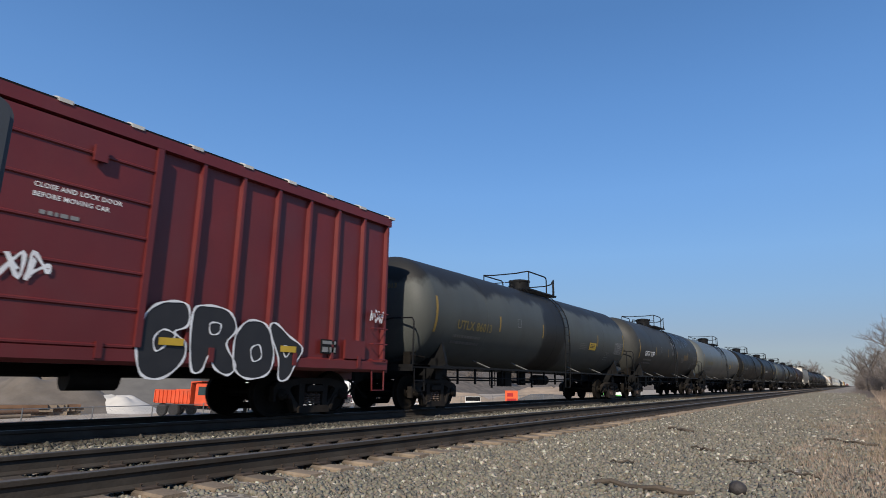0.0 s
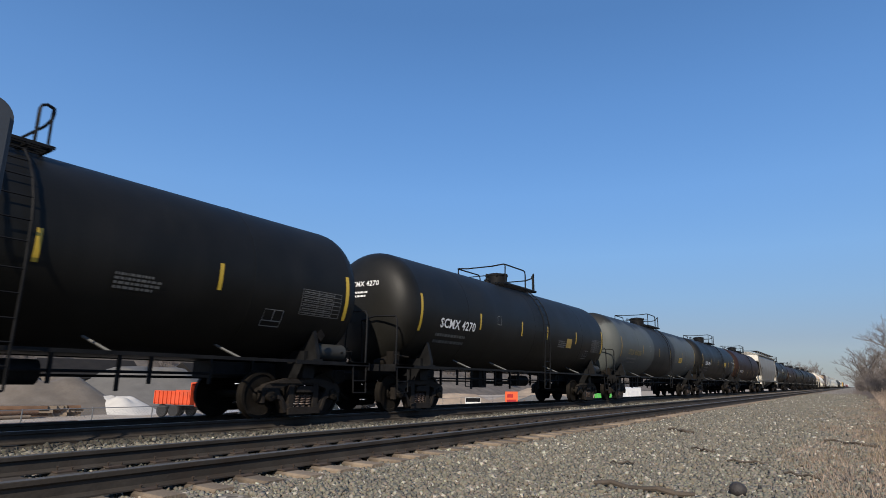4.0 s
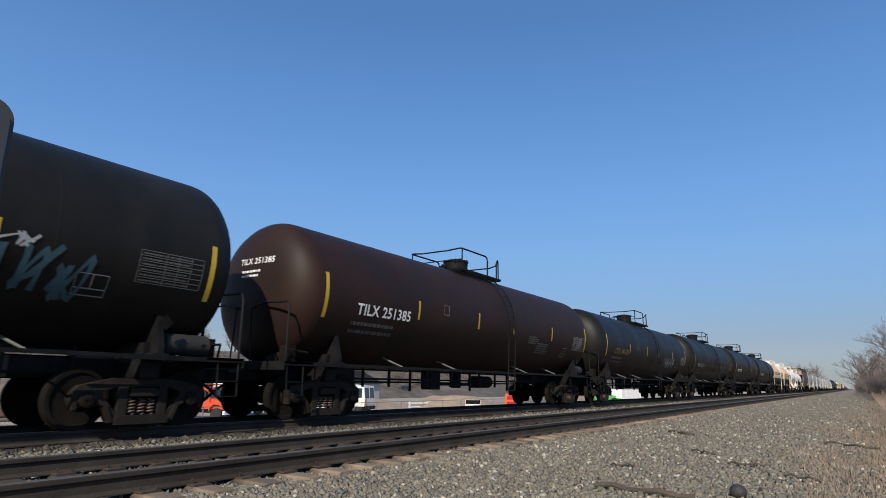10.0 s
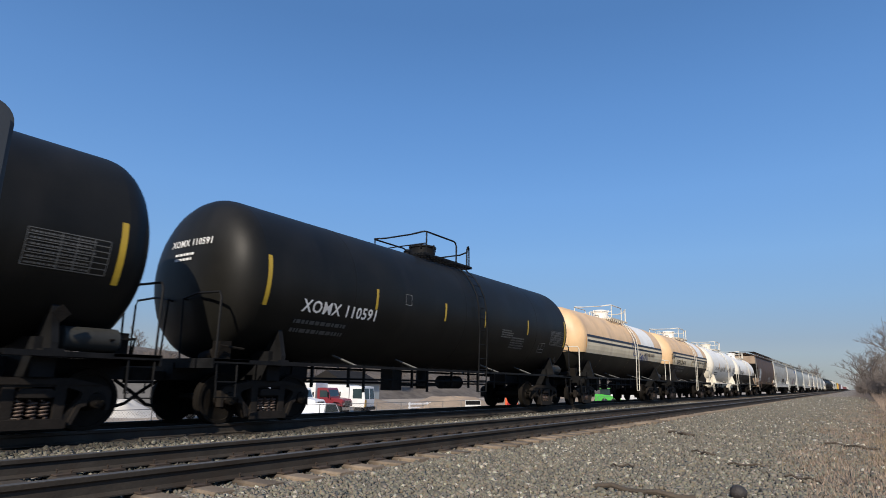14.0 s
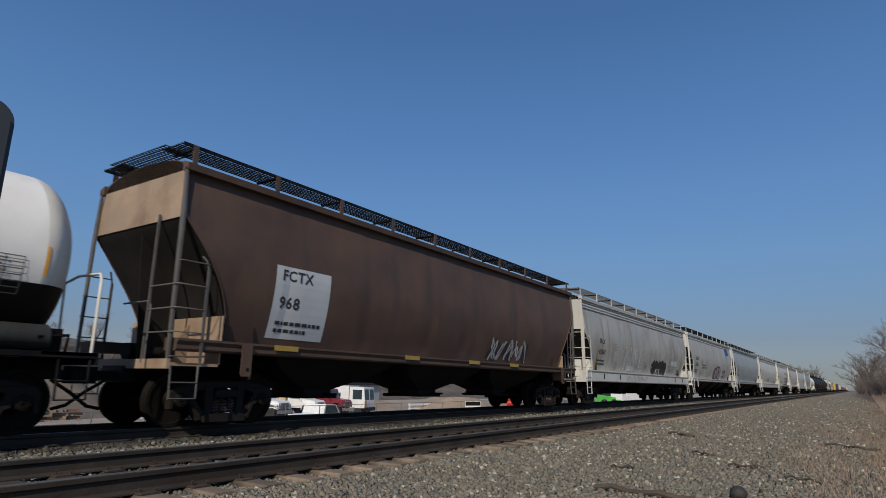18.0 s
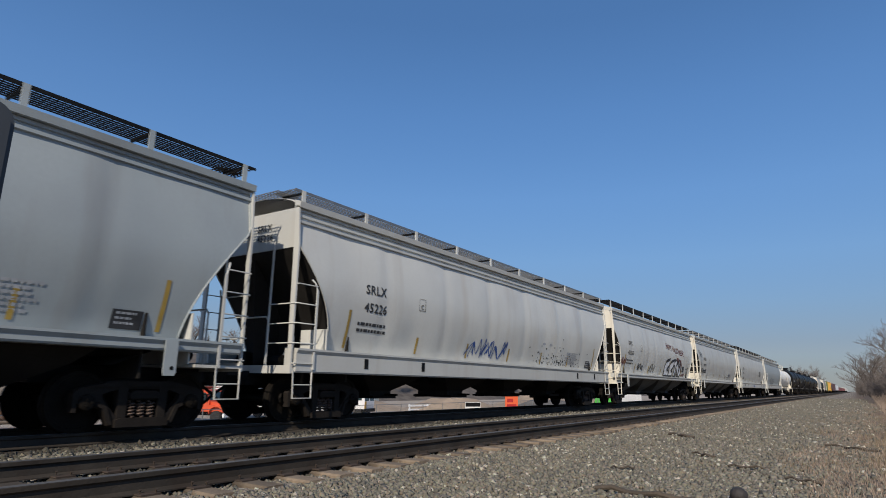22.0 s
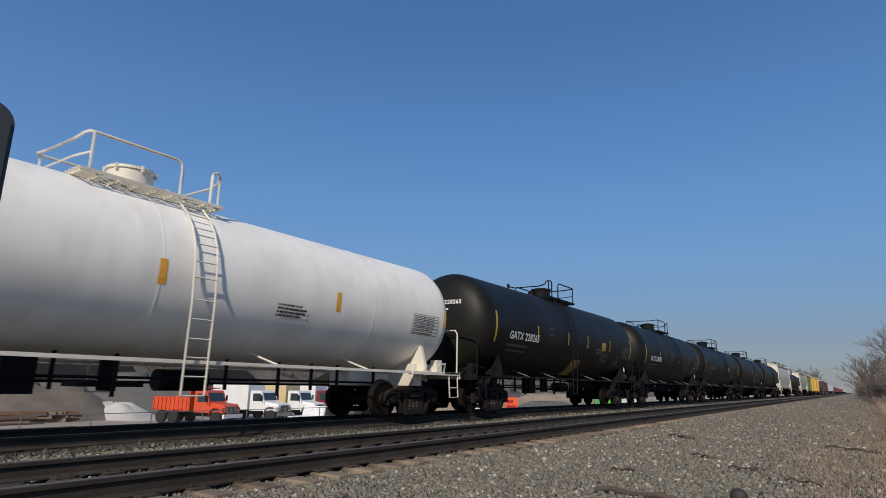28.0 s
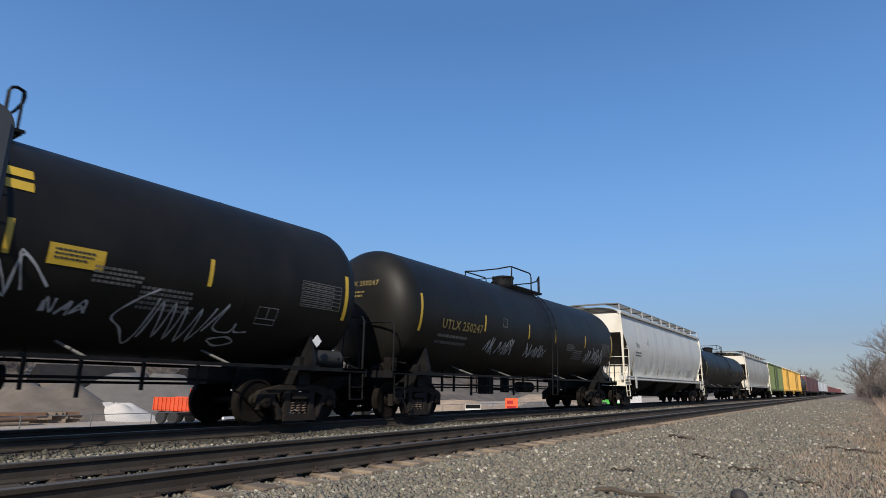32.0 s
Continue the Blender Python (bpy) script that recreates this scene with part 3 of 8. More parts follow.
    # side rods, their brackets, and brake rigging below
    for s in (-1, 1):
        b = Build()
        b.box(s * 1.44 - 0.03, s * 1.44 + 0.03, -yr + 1.0, yr - 1.0, deck - 0.06, deck + 0.0)
        part("side_rod", b, iron, car)
        for k in (-0.62, -0.3, 0.3, 0.62):
            b = Build()
            y = yr * k
            a = math.asin(max(-0.95, (deck + 0.20 - zc) / R))
            b.tube([(s * 1.44, y + 0.14, deck - 0.02), (s * (R * math.cos(a) - 0.02), y - 0.06, deck + 0.24)], 0.024, 4)
            part("bracket", b, STRUT if iron is BLACK_IRON else iron, car)
    b = Build()
    for x, z in ((0.45, 0.78), (-0.5, 0.70)):
        b.tube([(x, -yr + 1.4, z), (x, yr - 1.4, z)], 0.028)
    rng = random.Random(len(name) + int(L * 10))
    for k in range(13):
        y = -yr + 1.7 + (2 * yr - 3.4) * (k + rng.uniform(-0.25, 0.25)) / 12
        b.box(0.42, 0.48, y - 0.025, y + 0.025, 0.58 if k % 3 else 0.46, 1.3)
    part("brake_pipe", b, BLACK_IRON, car)
    b = Build()
    b.cyl((0, 0.1, 0.55), (0, 0.1, zc - R + 0.1), 0.16, 14)
    b.box(-0.3, 0.3, -0.5, 0.6, 0.62, 0.7)
    part("outlet_valve", b, BLACK_IRON, car, smooth=40)
    part("air_tank", Build().cyl((0.15, 0.9, 0.75), (0.15, 1.9, 0.75), 0.2, 14), BLACK_IRON, car, smooth=40)
    part("brake_valve", Build().box(-0.15, 0.2, -1.6, -1.1, 0.5, 1.1), BLACK_IRON, car)
    # ends
    ye = L / 2 - 0.50
    for e in (-1, 1):
        b = Build()
        b.box(-0.33, 0.33, min(e * (ye - 3.3), e * (ye + 0.05)), max(e * (ye - 3.3), e * (ye + 0.05)), 0.70, 1.02)
        part("stub_sill", b, iron, car)
        b = Build()
        b.box(-1.50, 1.50, min(e * ye, e * (ye - 0.75)), max(e * ye, e * (ye - 0.75)), deck - 0.05, deck)
        for s in (-1, 1):
            b.box(s * 1.22, s * 1.50, min(e * ye, e * (ye - 2.2)), max(e * ye, e * (ye - 2.2)), deck - 0.08, deck - 0.004)
        b.box(-1.50, 1.50, min(e * ye, e * (ye + 0.03)), max(e * ye, e * (ye + 0.03)), deck - 0.17, deck + 0.004)
        part("end_platform", b, iron, car)
        b = Build()
        yb = e * (L / 2 - 2.08)
        for s in (-1, 1):
            b.prism([(s * 0.75, deck - 0.1), (s * 1.46, deck - 0.1), (s * 1.46, deck + 0.12), (s * 1.30, deck + 0.66), (s * 1.16, deck + 0.66)], "y", yb - 0.05, yb + 0.05)
            b.box(min(s * 1.26, s * 1.47), max(s * 1.26, s * 1.47), yb - 0.14, yb + 0.14, deck - 0.09, deck + 0.03)
        b.box(-1.2, 1.2, yb - 0.16, yb + 0.16, 0.72, deck + 0.2)
        part("saddle", b, iron, car)
        b = Build()
        yh = e * (ye - 0.06)
        for s in (-1, 1):
            b.tube([(s * 1.44, yh, deck), (s * 1.44, yh, deck + 1.10), (s * 1.38, yh, deck + 1.20), (s * 0.70, yh, deck + 1.22), (s * 0.25, yh, deck + 1.14)], 0.022)
            b.tube([(s * 0.25, yh, deck + 1.14), (s * 0.25, e * (ye - 0.42), deck + 1.1)], 0.02)
            b.tube([(s * 0.33, yh, deck), (s * 0.25, yh, deck + 1.14)], 0.02)
        part("end_rail", b, rails, car, smooth=60)
        for s in (-1, 1):
            b = Build()
            y0, y1 = e * (ye - 0.08), e * (ye - 0.50)
            b.tube([(s * 1.47, y0, deck - 0.05), (s * 1.50, y0, 0.42), (s * 1.50, y1, 0.42), (s * 1.47, y1, deck - 0.05)], 0.02)
            b.tube([(s * 1.49, y0, 0.68), (s * 1.49, y1, 0.68)], 0.016)
            part("step", b, iron, car, smooth=60)
        b = Build()
        b.cyl((0.45, e * (ye - 0.5), deck + 0.02), (0.95, e * (ye - 0.5), deck + 0.12), 0.14, 12)
        b.box(0.9, 1.12, min(e * (ye - 0.35), e * (ye - 0.6)), max(e * (ye - 0.35), e * (ye - 0.6)), deck, deck + 0.34)
        b.tube([(1.15, e * (ye - 0.3), deck), (1.2, e * (ye - 0.3), deck + 0.25), (1.3, e * (ye - 0.75), deck + 0.2)], 0.025)
        part("brake_gear", b, STEEL_DARK if iron is BLACK_IRON else iron, car, smooth=40)
        if e > 0 and iron is BLACK_IRON:
            tank = Build().lathe_x([(-0.46, 0.05), (-0.45, 0.13), (-0.40, 0.185), (0.40, 0.185), (0.45, 0.13), (0.46, 0.05)], 0, 0, 18)
            part("air_reservoir", tank, DARK_GREY, car, "grey steel air reservoir", smooth=40, at=pose(1.12, ye - 0.98, deck + 0.20, 0, 0, 90))
        coupler(car, e * (L / 2), e)
        truck(car, e * (L / 2 - 2.08))
    if hand_wheel:
        b = Build()
        yw = ye + 0.02
        ring_pts = [(-0.75 + 0.28 * math.cos(a), yw, deck + 0.75 + 0.28 * math.sin(a)) for a in [2 * math.pi * k / 20 for k in range(21)]]
        b.tube(ring_pts, 0.02)
        for k in range(3):
            a = k * math.pi / 3
            b.tube([(-0.75 + 0.28 * math.cos(a), yw, deck + 0.75 + 0.28 * math.sin(a)), (-0.75 - 0.28 * math.cos(a), yw, deck + 0.75 - 0.28 * math.sin(a))], 0.014)
        b.box(-0.87, -0.63, yw - 0.2, yw - 0.03, deck, deck + 0.85)
        part("hand_brake", b, iron, car, smooth=50)
    car["half"] = yr
    if stripes:
        put = tank_place(R, zc)
        on_surface("reflective_stripe", refine(quad(-yr + 0.02, -yr + 0.12, zc + low_stripe, zc + low_stripe + 0.97), 0.12), put, tape or YELLOW, car, "yellow reflective stripe")
        on_surface("reflective_stripe", refine(quad(yr - 0.12, yr - 0.02, zc + low_stripe, zc + low_stripe + 0.97), 0.12), put, tape or YELLOW, car, "yellow reflective stripe")
        for k in (-0.55, -0.15, 0.15, 0.55):
            on_surface("reflective_stripe", refine(quad(yr * k - 0.04, yr * k + 0.04, zc + low_stripe + 0.25, zc + low_stripe + 0.73), 0.12), put, tape or YELLOW, car, "yellow reflective stripe")
    if amber:
        put = tank_place(R, zc)
        for k in (-1.02, -0.5, 0.0, 0.5, 1.02):
            u = yr * k + 0.01
            on_surface("reflective_patch", refine(quad(max(u - 0.07, -yr), min(u + 0.07, yr), zc - 0.30, zc + 0.12), 0.12), put, AMBER, car, "amber reflective patch")
    return car


def tank_marks(car, R, zc, mark, material=None, end=True, small=None, size=0.35, at=-0.86, v=-0.44, data=True, panel=None, data_v=-0.05):
    """Reporting mark on the side and on the leading head, rows of small data below and at the far end."""
    material = material or LETTER_WHITE
    small = small or LETTER_FAINT
    put, yr = tank_place(R, zc, 0.020), car["half"]
    gv, gf = glyphs(mark, size)
    u0 = yr * at
    on_surface("reporting_mark", refine(([(u0 + x, zc + v + y) for x, y in gv], gf), 0.2), put, material, car, "stencilled letters and number")
    bv, bf = bars(2, 1.9, 0.075, 2.3)
    on_surface("data_stencil", refine(([(u0 - 0.1 + x, zc + v - 0.24 + y) for x, y in bv], bf), 0.2), put, small, car, "small stencilled lines")
    if data:
        u1, v1 = yr - 0.26 - 1.12, zc + data_v
        bv, bf = bars(6, 1.0, 0.026, 84 / 26)
        on_surface("data_panel", refine(([(u1 + 0.04 + min(x, 1.03), v1 - 0.060 + y) for x, y in bv], bf), 0.15), put, panel or small, car, "panel of small stencilled lines")
        rows = [[(u1, v1 - 0.084 * k), (u1 + 1.12, v1 - 0.084 * k)] for k in range(7)] + [[(u1 + q, v1), (u1 + q, v1 - 0.504)] for q in (0.0, 0.44, 0.66, 0.89, 1.12)]
        on_surface("data_table", refine(strokes(rows, 0.011), 0.15), put, panel or small, car, "ruled stencilled table")
        bv, bf = bars(4, 0.8, 0.04, 1.7)
        on_surface("data_stencil", refine(([(yr * 0.30 + x, zc - 0.35 + y) for x, y in bv], bf), 0.15), put, small, car, "small stencilled lines")
    if end:
        hd = R * HEAD_DEPTH

        def head(u, w):
            r = min(0.999, math.hypot(u, w) / R)
            a = math.acos(r ** (1 / HEAD_ROUND))
            return (u, -yr - hd * math.sin(a) - 0.012, zc + w)
        gv, gf = glyphs(mark, size * 0.55)
        wdt = max(x for x, y in gv)
        on_surface("head_mark", refine(([(x - wdt / 2 + 0.15, 0.55 + y) for x, y in gv], gf), 0.15), head, material, car, "stencilled letters and number on the head")
        bv, bf = bars(2, 0.75, 0.05, 2.0)
        on_surface("head_stencil", ([(x - 0.3, 0.36 + y) for x, y in bv], bf), head, material, car, "small stencilled lines on the head")


# ---------- covered hoppers ----------
def hopper_section(z, half=1.60, eave=4.30, sill=1.36, belly=0.30):
    """Half width of the bulged side at height z."""
    k = (z - sill) / (eave - sill)
    return half - 0.22 * max(0.0, k - 0.40) ** 2 / 0.36 - belly * (max(0.0, 0.55 - k) / 0.55) ** 2


BUCKLES = {}


def hopper_place(car, lift=0.008):
    eave, bend = BUCKLES[car.name]
    return lambda u, v: (hopper_section(v, eave=eave) + bend(u, v) + lift, u, v)


def hopper_car(name, L, paint, label, trim=None, end_paint=None, bays=4, eave=4.30, ribs=0, steps=3, curved=True, walk_mat=None, group="cars of the train", below=None, thin=False, inset=0.62, knee=3.50, board=0.50, trucks=2.08, ladder=None):
    trim, end_paint, walk_mat = trim or paint, end_paint or paint, walk_mat or GALV
    ladder_paint = ladder or end_paint
    # by default the shade under the car is painted onto the bays
    below = below or SHADE_ROOF_DARK
    car = thing(name, pose(0, 0, 0), label, "hopper car", group)
    ye = L / 2 - inset                      # end of the body
    sill = 1.36
    cut = 1.12                              # how far the slope reaches in at the sill

    def end_y(z):
        """Where the side stops: upright above the knee, then sloping in."""
        if z >= knee:
            return ye
        k = (knee - z) / (knee - sill)
        return ye - cut * (math.sin(k * math.pi / 2) if curved else k)
    zs = [sill + (eave - sill) * k / 26 for k in range(27)]
    rg = random.Random(int(L * 100) + bays)
    dents = [(rg.uniform(-ye + 1, ye - 1), sill + abs(rg.gauss(0.1, 0.45)), rg.uniform(0.22, 0.45), rg.uniform(0.008, 0.022)) for k in range(18)]
    seams = [-ye + 2 * ye * (k + rg.uniform(-0.12, 0.12)) / 7 for k in range(1, 7)]
    waves = [(rg.uniform(0.5, 1.6), rg.uniform(0, 6.28)) for k in range(4)]

    def buckle(y, z):
        """Sheets drawn in at their welds and dented low down."""
        k = min(1.0, max(0.0, (z - sill) / 0.25), max(0.0, (eave - z) / 0.4))
        d = sum(0.0035 * (math.sin(w * 2.2 * y + p + 0.5 * z) - 1) for w, p in waves)
        d -= sum(0.019 * math.exp(-((y - q) / 0.15) ** 2) for q in seams) if not ribs else 0.0
        d -= sum(a * math.exp(-((y - u) ** 2 + 0.6 * (z - v) ** 2) / (r * r)) for u, v, r, a in dents)
        return max(-0.045, d) * k

    BUCKLES[car.name] = (eave, buckle)
    for s in (-1, 1):
        rows = []
        for z in zs:
            w, y = hopper_section(z, eave=eave), end_y(z)
            m = 108
            rows.append([(s * (w + buckle(-y + 2 * y * j / m, z)), -y + 2 * y * j / m, z) for j in range(m + 1)][::s])
        part("side_sheet", Build().sheet(rows), paint, car, smooth=40)
        # rolled edges round the cut at each end
        for e in (-1, 1):
            b = Build().tube([(s * (hopper_section(z, eave=eave) + 0.0), e * end_y(z), z) for z in zs], 0.016, 6)
            part("edge_bead", b, paint, car, smooth=60)
        # eave with its stepped mouldings
        for k in range(steps):
            z = eave - 0.05 - 0.13 * k
            b = Build().prism([(s * hopper_section(z, eave=eave), z - 0.05), (s * (hopper_section(z, eave=eave) + 0.045), z - 0.035), (s * (hopper_section(z, eave=eave) + 0.045), z + 0.02), (s * hopper_section(z, eave=eave), z + 0.035)], "y", -ye, ye)
            part("moulding", b, trim, car)
        b = Build().prism([(s * 1.36, eave - 0.02), (s * 1.52, eave - 0.02), (s * 1.54, eave + 0.10), (s * 1.36, eave + 0.16)], "y", -ye - 0.05, ye + 0.05)
        part("eave", b, trim, car)
        # side sill
        b = Build()
        zb = 1.20 if thin else 0.92
        b.prism([(s * 1.27, zb), (s * 1.60, zb), (s * 1.62, zb + 0.03), (s * 1.62, 1.30), (s * 1.66, 1.36), (s * 1.66, 1.40), (s * 1.27, 1.42)], "y", -ye + 0.05, ye - 0.05)
        part("side_sill", b, trim, car)
        for k in range(ribs):
            y = -ye + 2.6 + (2 * ye - 5.2) * k / max(1, ribs - 1)
            b = Build()
            b.sheet([[(s * (hopper_section(z, eave=eave) + 0.002), y - 0.05, z), (s * (hopper_section(z, eave=eave) + 0.022), y - 0.02, z), (s * (hopper_section(z, eave=eave) + 0.022), y + 0.02, z), (s * (hopper_section(z, eave=eave) + 0.002), y + 0.05, z)][::s] for z in zs])
            part("side_seam", b, paint, car, smooth=60)
    # roof, hatches
    b = Build()
    arch = [(1.5 * math.cos(radians(q)), eave + 0.34 * math.sin(radians(q))) for q in range(0, 181, 15)]
    b.prism(arch, "y", -ye, ye)
    part("roof", b, paint, car, smooth=30)
    b = Build()
    b.prism([(-0.32, eave + 0.28), (0.32, eave + 0.28), (0.28, eave + 0.42), (-0.28, eave + 0.42)], "y", -ye + 0.8, ye - 0.8)
    for k in range(10):
        y = -ye + 1.2 + (2 * ye - 2.4) * k / 9
        b.box(-0.38, 0.38, y - 0.03, y + 0.03, eave + 0.28, eave + 0.46)
    part("hatch", b, paint, car)
    # running boards on posts along both roof edges
    zr = eave + board
    for s in (-1, 1):
        def board():
            g = Build()
            g.box(min(s * 1.375, s * 1.39), max(s * 1.375, s * 1.39), -ye - 0.1, ye + 0.1, zr - 0.05, zr + 0.004)
            for x in (0.72, 0.80, 0.88, 0.96, 1.04, 1.12, 1.20, 1.29):
                g.box(s * x - 0.004, s * x + 0.004, -ye - 0.1, ye + 0.1, zr - 0.025, zr)
            m = int(2 * ye / 0.10)
            for k in range(m + 1):
                y = -ye - 0.08 + (2 * ye + 0.16) * k / m
                g.box(min(s * 0.70, s * 1.39), max(s * 0.70, s * 1.39), y - 0.005, y + 0.005, zr - 0.02, zr - 0.004)
            return g.done("running_board", walk_mat)
        piece("running_board", shared(("board", s, L, eave, walk_mat.name), board), car)
        m = 9
        for k in range(m + 1):
            y = -ye + 0.15 + (2 * ye - 0.3) * k / m
            b = Build()
            b.box(s * 1.39 - 0.012, s * 1.39 + 0.012, y - 0.05, y + 0.05, eave + 0.08, zr)
            part("board_post", b, trim, car)
            b = Build().box(min(s * 0.72, s * 1.34), max(s * 0.72, s * 1.34), y - 0.025, y + 0.025, zr - 0.07, zr - 0.03)
            part("board_bracket", b, BLACK_IRON, car)
    for e in (-1, 1):
        g = Build()
        for k in range(7):
            y = e * (ye - 0.35 + 0.09 * k)
            g.box(-0.97, 0.97, y - 0.005, y + 0.005, zr - 0.025, zr)
        for k in range(20):
            g.box(-0.95 + 0.1 * k - 0.005, -0.95 + 0.1 * k + 0.005, min(e * (ye - 0.36), e * (ye + 0.2)), max(e * (ye - 0.36), e * (ye + 0.2)), zr - 0.02, zr - 0.004)
        part("end_board", g, walk_mat, car)
    # ends: upright sheet, slope, posts, ladders
    for e in (-1, 1):
        b = Build()
        w1, w2 = hopper_section(knee, eave=eave), hopper_section(eave, eave=eave)
        b.prism([(-w1, knee), (w1, knee), (w2, eave)] + [(q * w2 / 1.5, z + 0.004) for q, z in arch[1:-1]] + [(-w2, eave)], "y", e * ye, e * (ye - 0.02))
        part("end_sheet", b, end_paint, car)
        # slope coloured near-black to stand for the shade it lies in
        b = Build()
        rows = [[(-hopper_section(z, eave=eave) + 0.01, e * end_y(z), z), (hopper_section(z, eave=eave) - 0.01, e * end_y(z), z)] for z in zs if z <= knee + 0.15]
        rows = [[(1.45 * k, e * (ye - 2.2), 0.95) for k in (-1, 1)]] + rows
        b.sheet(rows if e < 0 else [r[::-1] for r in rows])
        part("slope_sheet", b, SHADE_ROOF_DARK, car, "slope sheet darkened by painted shade", smooth=40)
        for s in (-1, 1):
            b = Build()
            q = 0.055 if thin else 0.10
            b.prism([(s * (1.57 - q), 0.95), (s * 1.57, 0.95), (s * 1.57, knee), (s * 1.49, eave + 0.02), (s * (1.49 - q), eave + 0.02)], "y", e * (ye + 0.01), e * (ye + 0.05))
            part("corner_post", b, ladder_paint, car)
            # ladder on the side, its rungs carried round the corner post
            y0, y1 = e * (ye + 0.03), e * (ye - 0.50)
            b = Build()
            b.box(s * 1.64 - 0.012, s * 1.64 + 0.012, y1 - 0.025, y1 + 0.025, 0.98, 2.62)
            b.tube([(s * 1.64, y1, 2.60), (s * 1.62, y1 + e * 0.05, 2.76), (s * 1.56, y1 + e * 0.10, 2.84)], 0.02)
            part("ladder_stile", b, ladder_paint, car, smooth=60)
            for k in range(5):
                z = 1.10 + 0.40 * k
                part("rung", Build().tube([(s * 0.82, y0 + e * 0.03, z), (s * 1.60, y0 + e * 0.03, z), (s * 1.64, y0, z), (s * 1.64, y1, z)] if k in (1, 2, 3) and s > 0 else [(s * 1.57, y0, z), (s * 1.64, y0, z), (s * 1.64, y1, z)], 0.013), ladder_paint, car, smooth=60)
            b = Build()
            b.tube([(s * 1.60, y0 - e * 0.04, 0.95), (s * 1.62, y0 - e * 0.04, 0.42), (s * 1.62, y1, 0.42), (s * 1.60, y1, 0.95)], 0.02)
            b.tube([(s * 1.61, y0 - e * 0.04, 0.68), (s * 1.61, y1, 0.68)], 0.014)
            part("step", b, ladder_paint, car, smooth=60)
            # jacking plate hung from the sill over the truck
            if not thin:
                continue
            yj = e * (ye - 1.42)
            b = Build().prism([(yj - 0.09, 0.80), (yj + 0.09, 0.80), (yj + 0.11, 0.85), (yj + 0.11, 1.36), (yj - 0.11, 1.36), (yj - 0.11, 0.85)], "x", s * 1.665, s * 1.69)
            jack = part("jacking_plate", b, trim, car)
            piece("jacking_hole", Build().cyl((s * 1.688, yj + 0.03, 0.92), (s * 1.694, yj + 0.03, 0.92), 0.035, 10).done("jacking_hole", BLACK_IRON), jack)
        # upright of the end ladder, floor of the end, and the sunlit plate at the foot of the slope
        part("end_ladder", Build().box(0.80, 0.83, e * (ye + 0.05) - 0.02, e * (ye + 0.05) + 0.02, 1.0, knee + 0.1), ladder_paint, car)
        b = Build().tube([(0.62, e * (ye - 0.1), 1.02), (0.62, e * (ye - 0.1), 2.0), (0.55, e * (ye - 0.1), 2.08), (-0.3, e * (ye - 0.1), 2.08)], 0.018)
        part("hand_rail", b, ladder_paint, car, smooth=60)
        b = Build()
        b.box(-1.58, 1.58, min(e * ye, e * (ye - 0.9)), max(e * ye, e * (ye - 0.9)), 0.95, 1.00)
        b.box(-1.58, 1.58, e * (ye + 0.03) - 0.03, e * (ye + 0.03) + 0.03, 0.90, 1.06)
        part("end_sill", b, end_paint, car)
        part("draft_sill", Build().box(-0.35, 0.35, min(e * (ye - 2.9), e * (ye + 0.1)), max(e * (ye - 2.9), e * (ye + 0.1)), 0.66, 0.946), BLACK_IRON, car)
        yp = e * (ye - 0.98)
        part("shear_plate", Build().box(-1.50 if thin else 0.70, 1.50, yp - 0.012, yp + 0.012, 1.004, 1.86), end_paint, car)
        for x in (-0.5, 0.5):
            part("gusset", Build().prism([(e * (ye - 0.96), 1.004), (e * (ye - 0.45), 1.004), (e * (ye - 0.96), 1.75)], "x", x, x + 0.015), end_paint, car)
        # both plates take the same near-black, shade put into their colour
        part("web_plate", Build().prism([(e * (ye - 0.99), 1.004), (e * (ye - 0.30), 1.004), (e * (ye - 0.10), knee - 0.10), (e * (ye - 0.55), knee - 0.55), (e * (ye - 0.90), knee - 1.25)], "x", -0.01, 0.01), SHADE_ROOF_DARK, car, "web plate below the slope sheet, darkened by painted shade")
        part("bolster_web", Build().box(-1.40, 1.40, e * (ye - 1.75) - 0.02, e * (ye - 1.75) + 0.02, 0.75, 1.9), SHADE_ROOF_DARK, car, "bolster plate darkened by painted shade")
        part("air_reservoir", Build().cyl((-0.5, e * (ye - 0.35), 1.22), (-0.5, e * (ye - 0.85), 1.22), 0.17, 14), STEEL_DARK, car, smooth=40)
        part("brake_cylinder", Build().cyl((0.2, e * (ye - 0.5), 1.18), (0.7, e * (ye - 0.5), 1.18), 0.12, 12), STEEL_DARK, car, smooth=40)
        coupler(car, e * L / 2, e)
        truck(car, e * (L / 2 - trucks))
    # discharge hoppers below
    span = 2 * (L / 2 - 2.8)
    for k in range(bays):
        y = -span / 2 + span * (k + 0.5) / bays
        hw = span / bays / 2
        b = Build()
        b.ring([[(sx * w, y + sy * d, z) for sx, sy in ((-1, -1), (1, -1), (1, 1), (-1, 1))] for z, w, d in ((1.38, 1.45, hw), (0.95, 1.05, hw * 0.72), (0.55, 0.55, 0.42), (0.40, 0.55, 0.42))])
        part("discharge_hopper", b, below, car, smooth=30)
        b = Build()
        b.box(-0.7, 0.7, y - 0.46, y + 0.46, 0.36, 0.42)
        b.tube([(-0.95, y + 0.2, 0.45), (0.95, y + 0.2, 0.45)], 0.03)
        b.tube([(-0.3, y - 0.9, 0.40), (-0.3, y + 0.9, 0.40)], 0.05)
        part("outlet_gate", b, STEEL_DARK, car)
    b = Build()
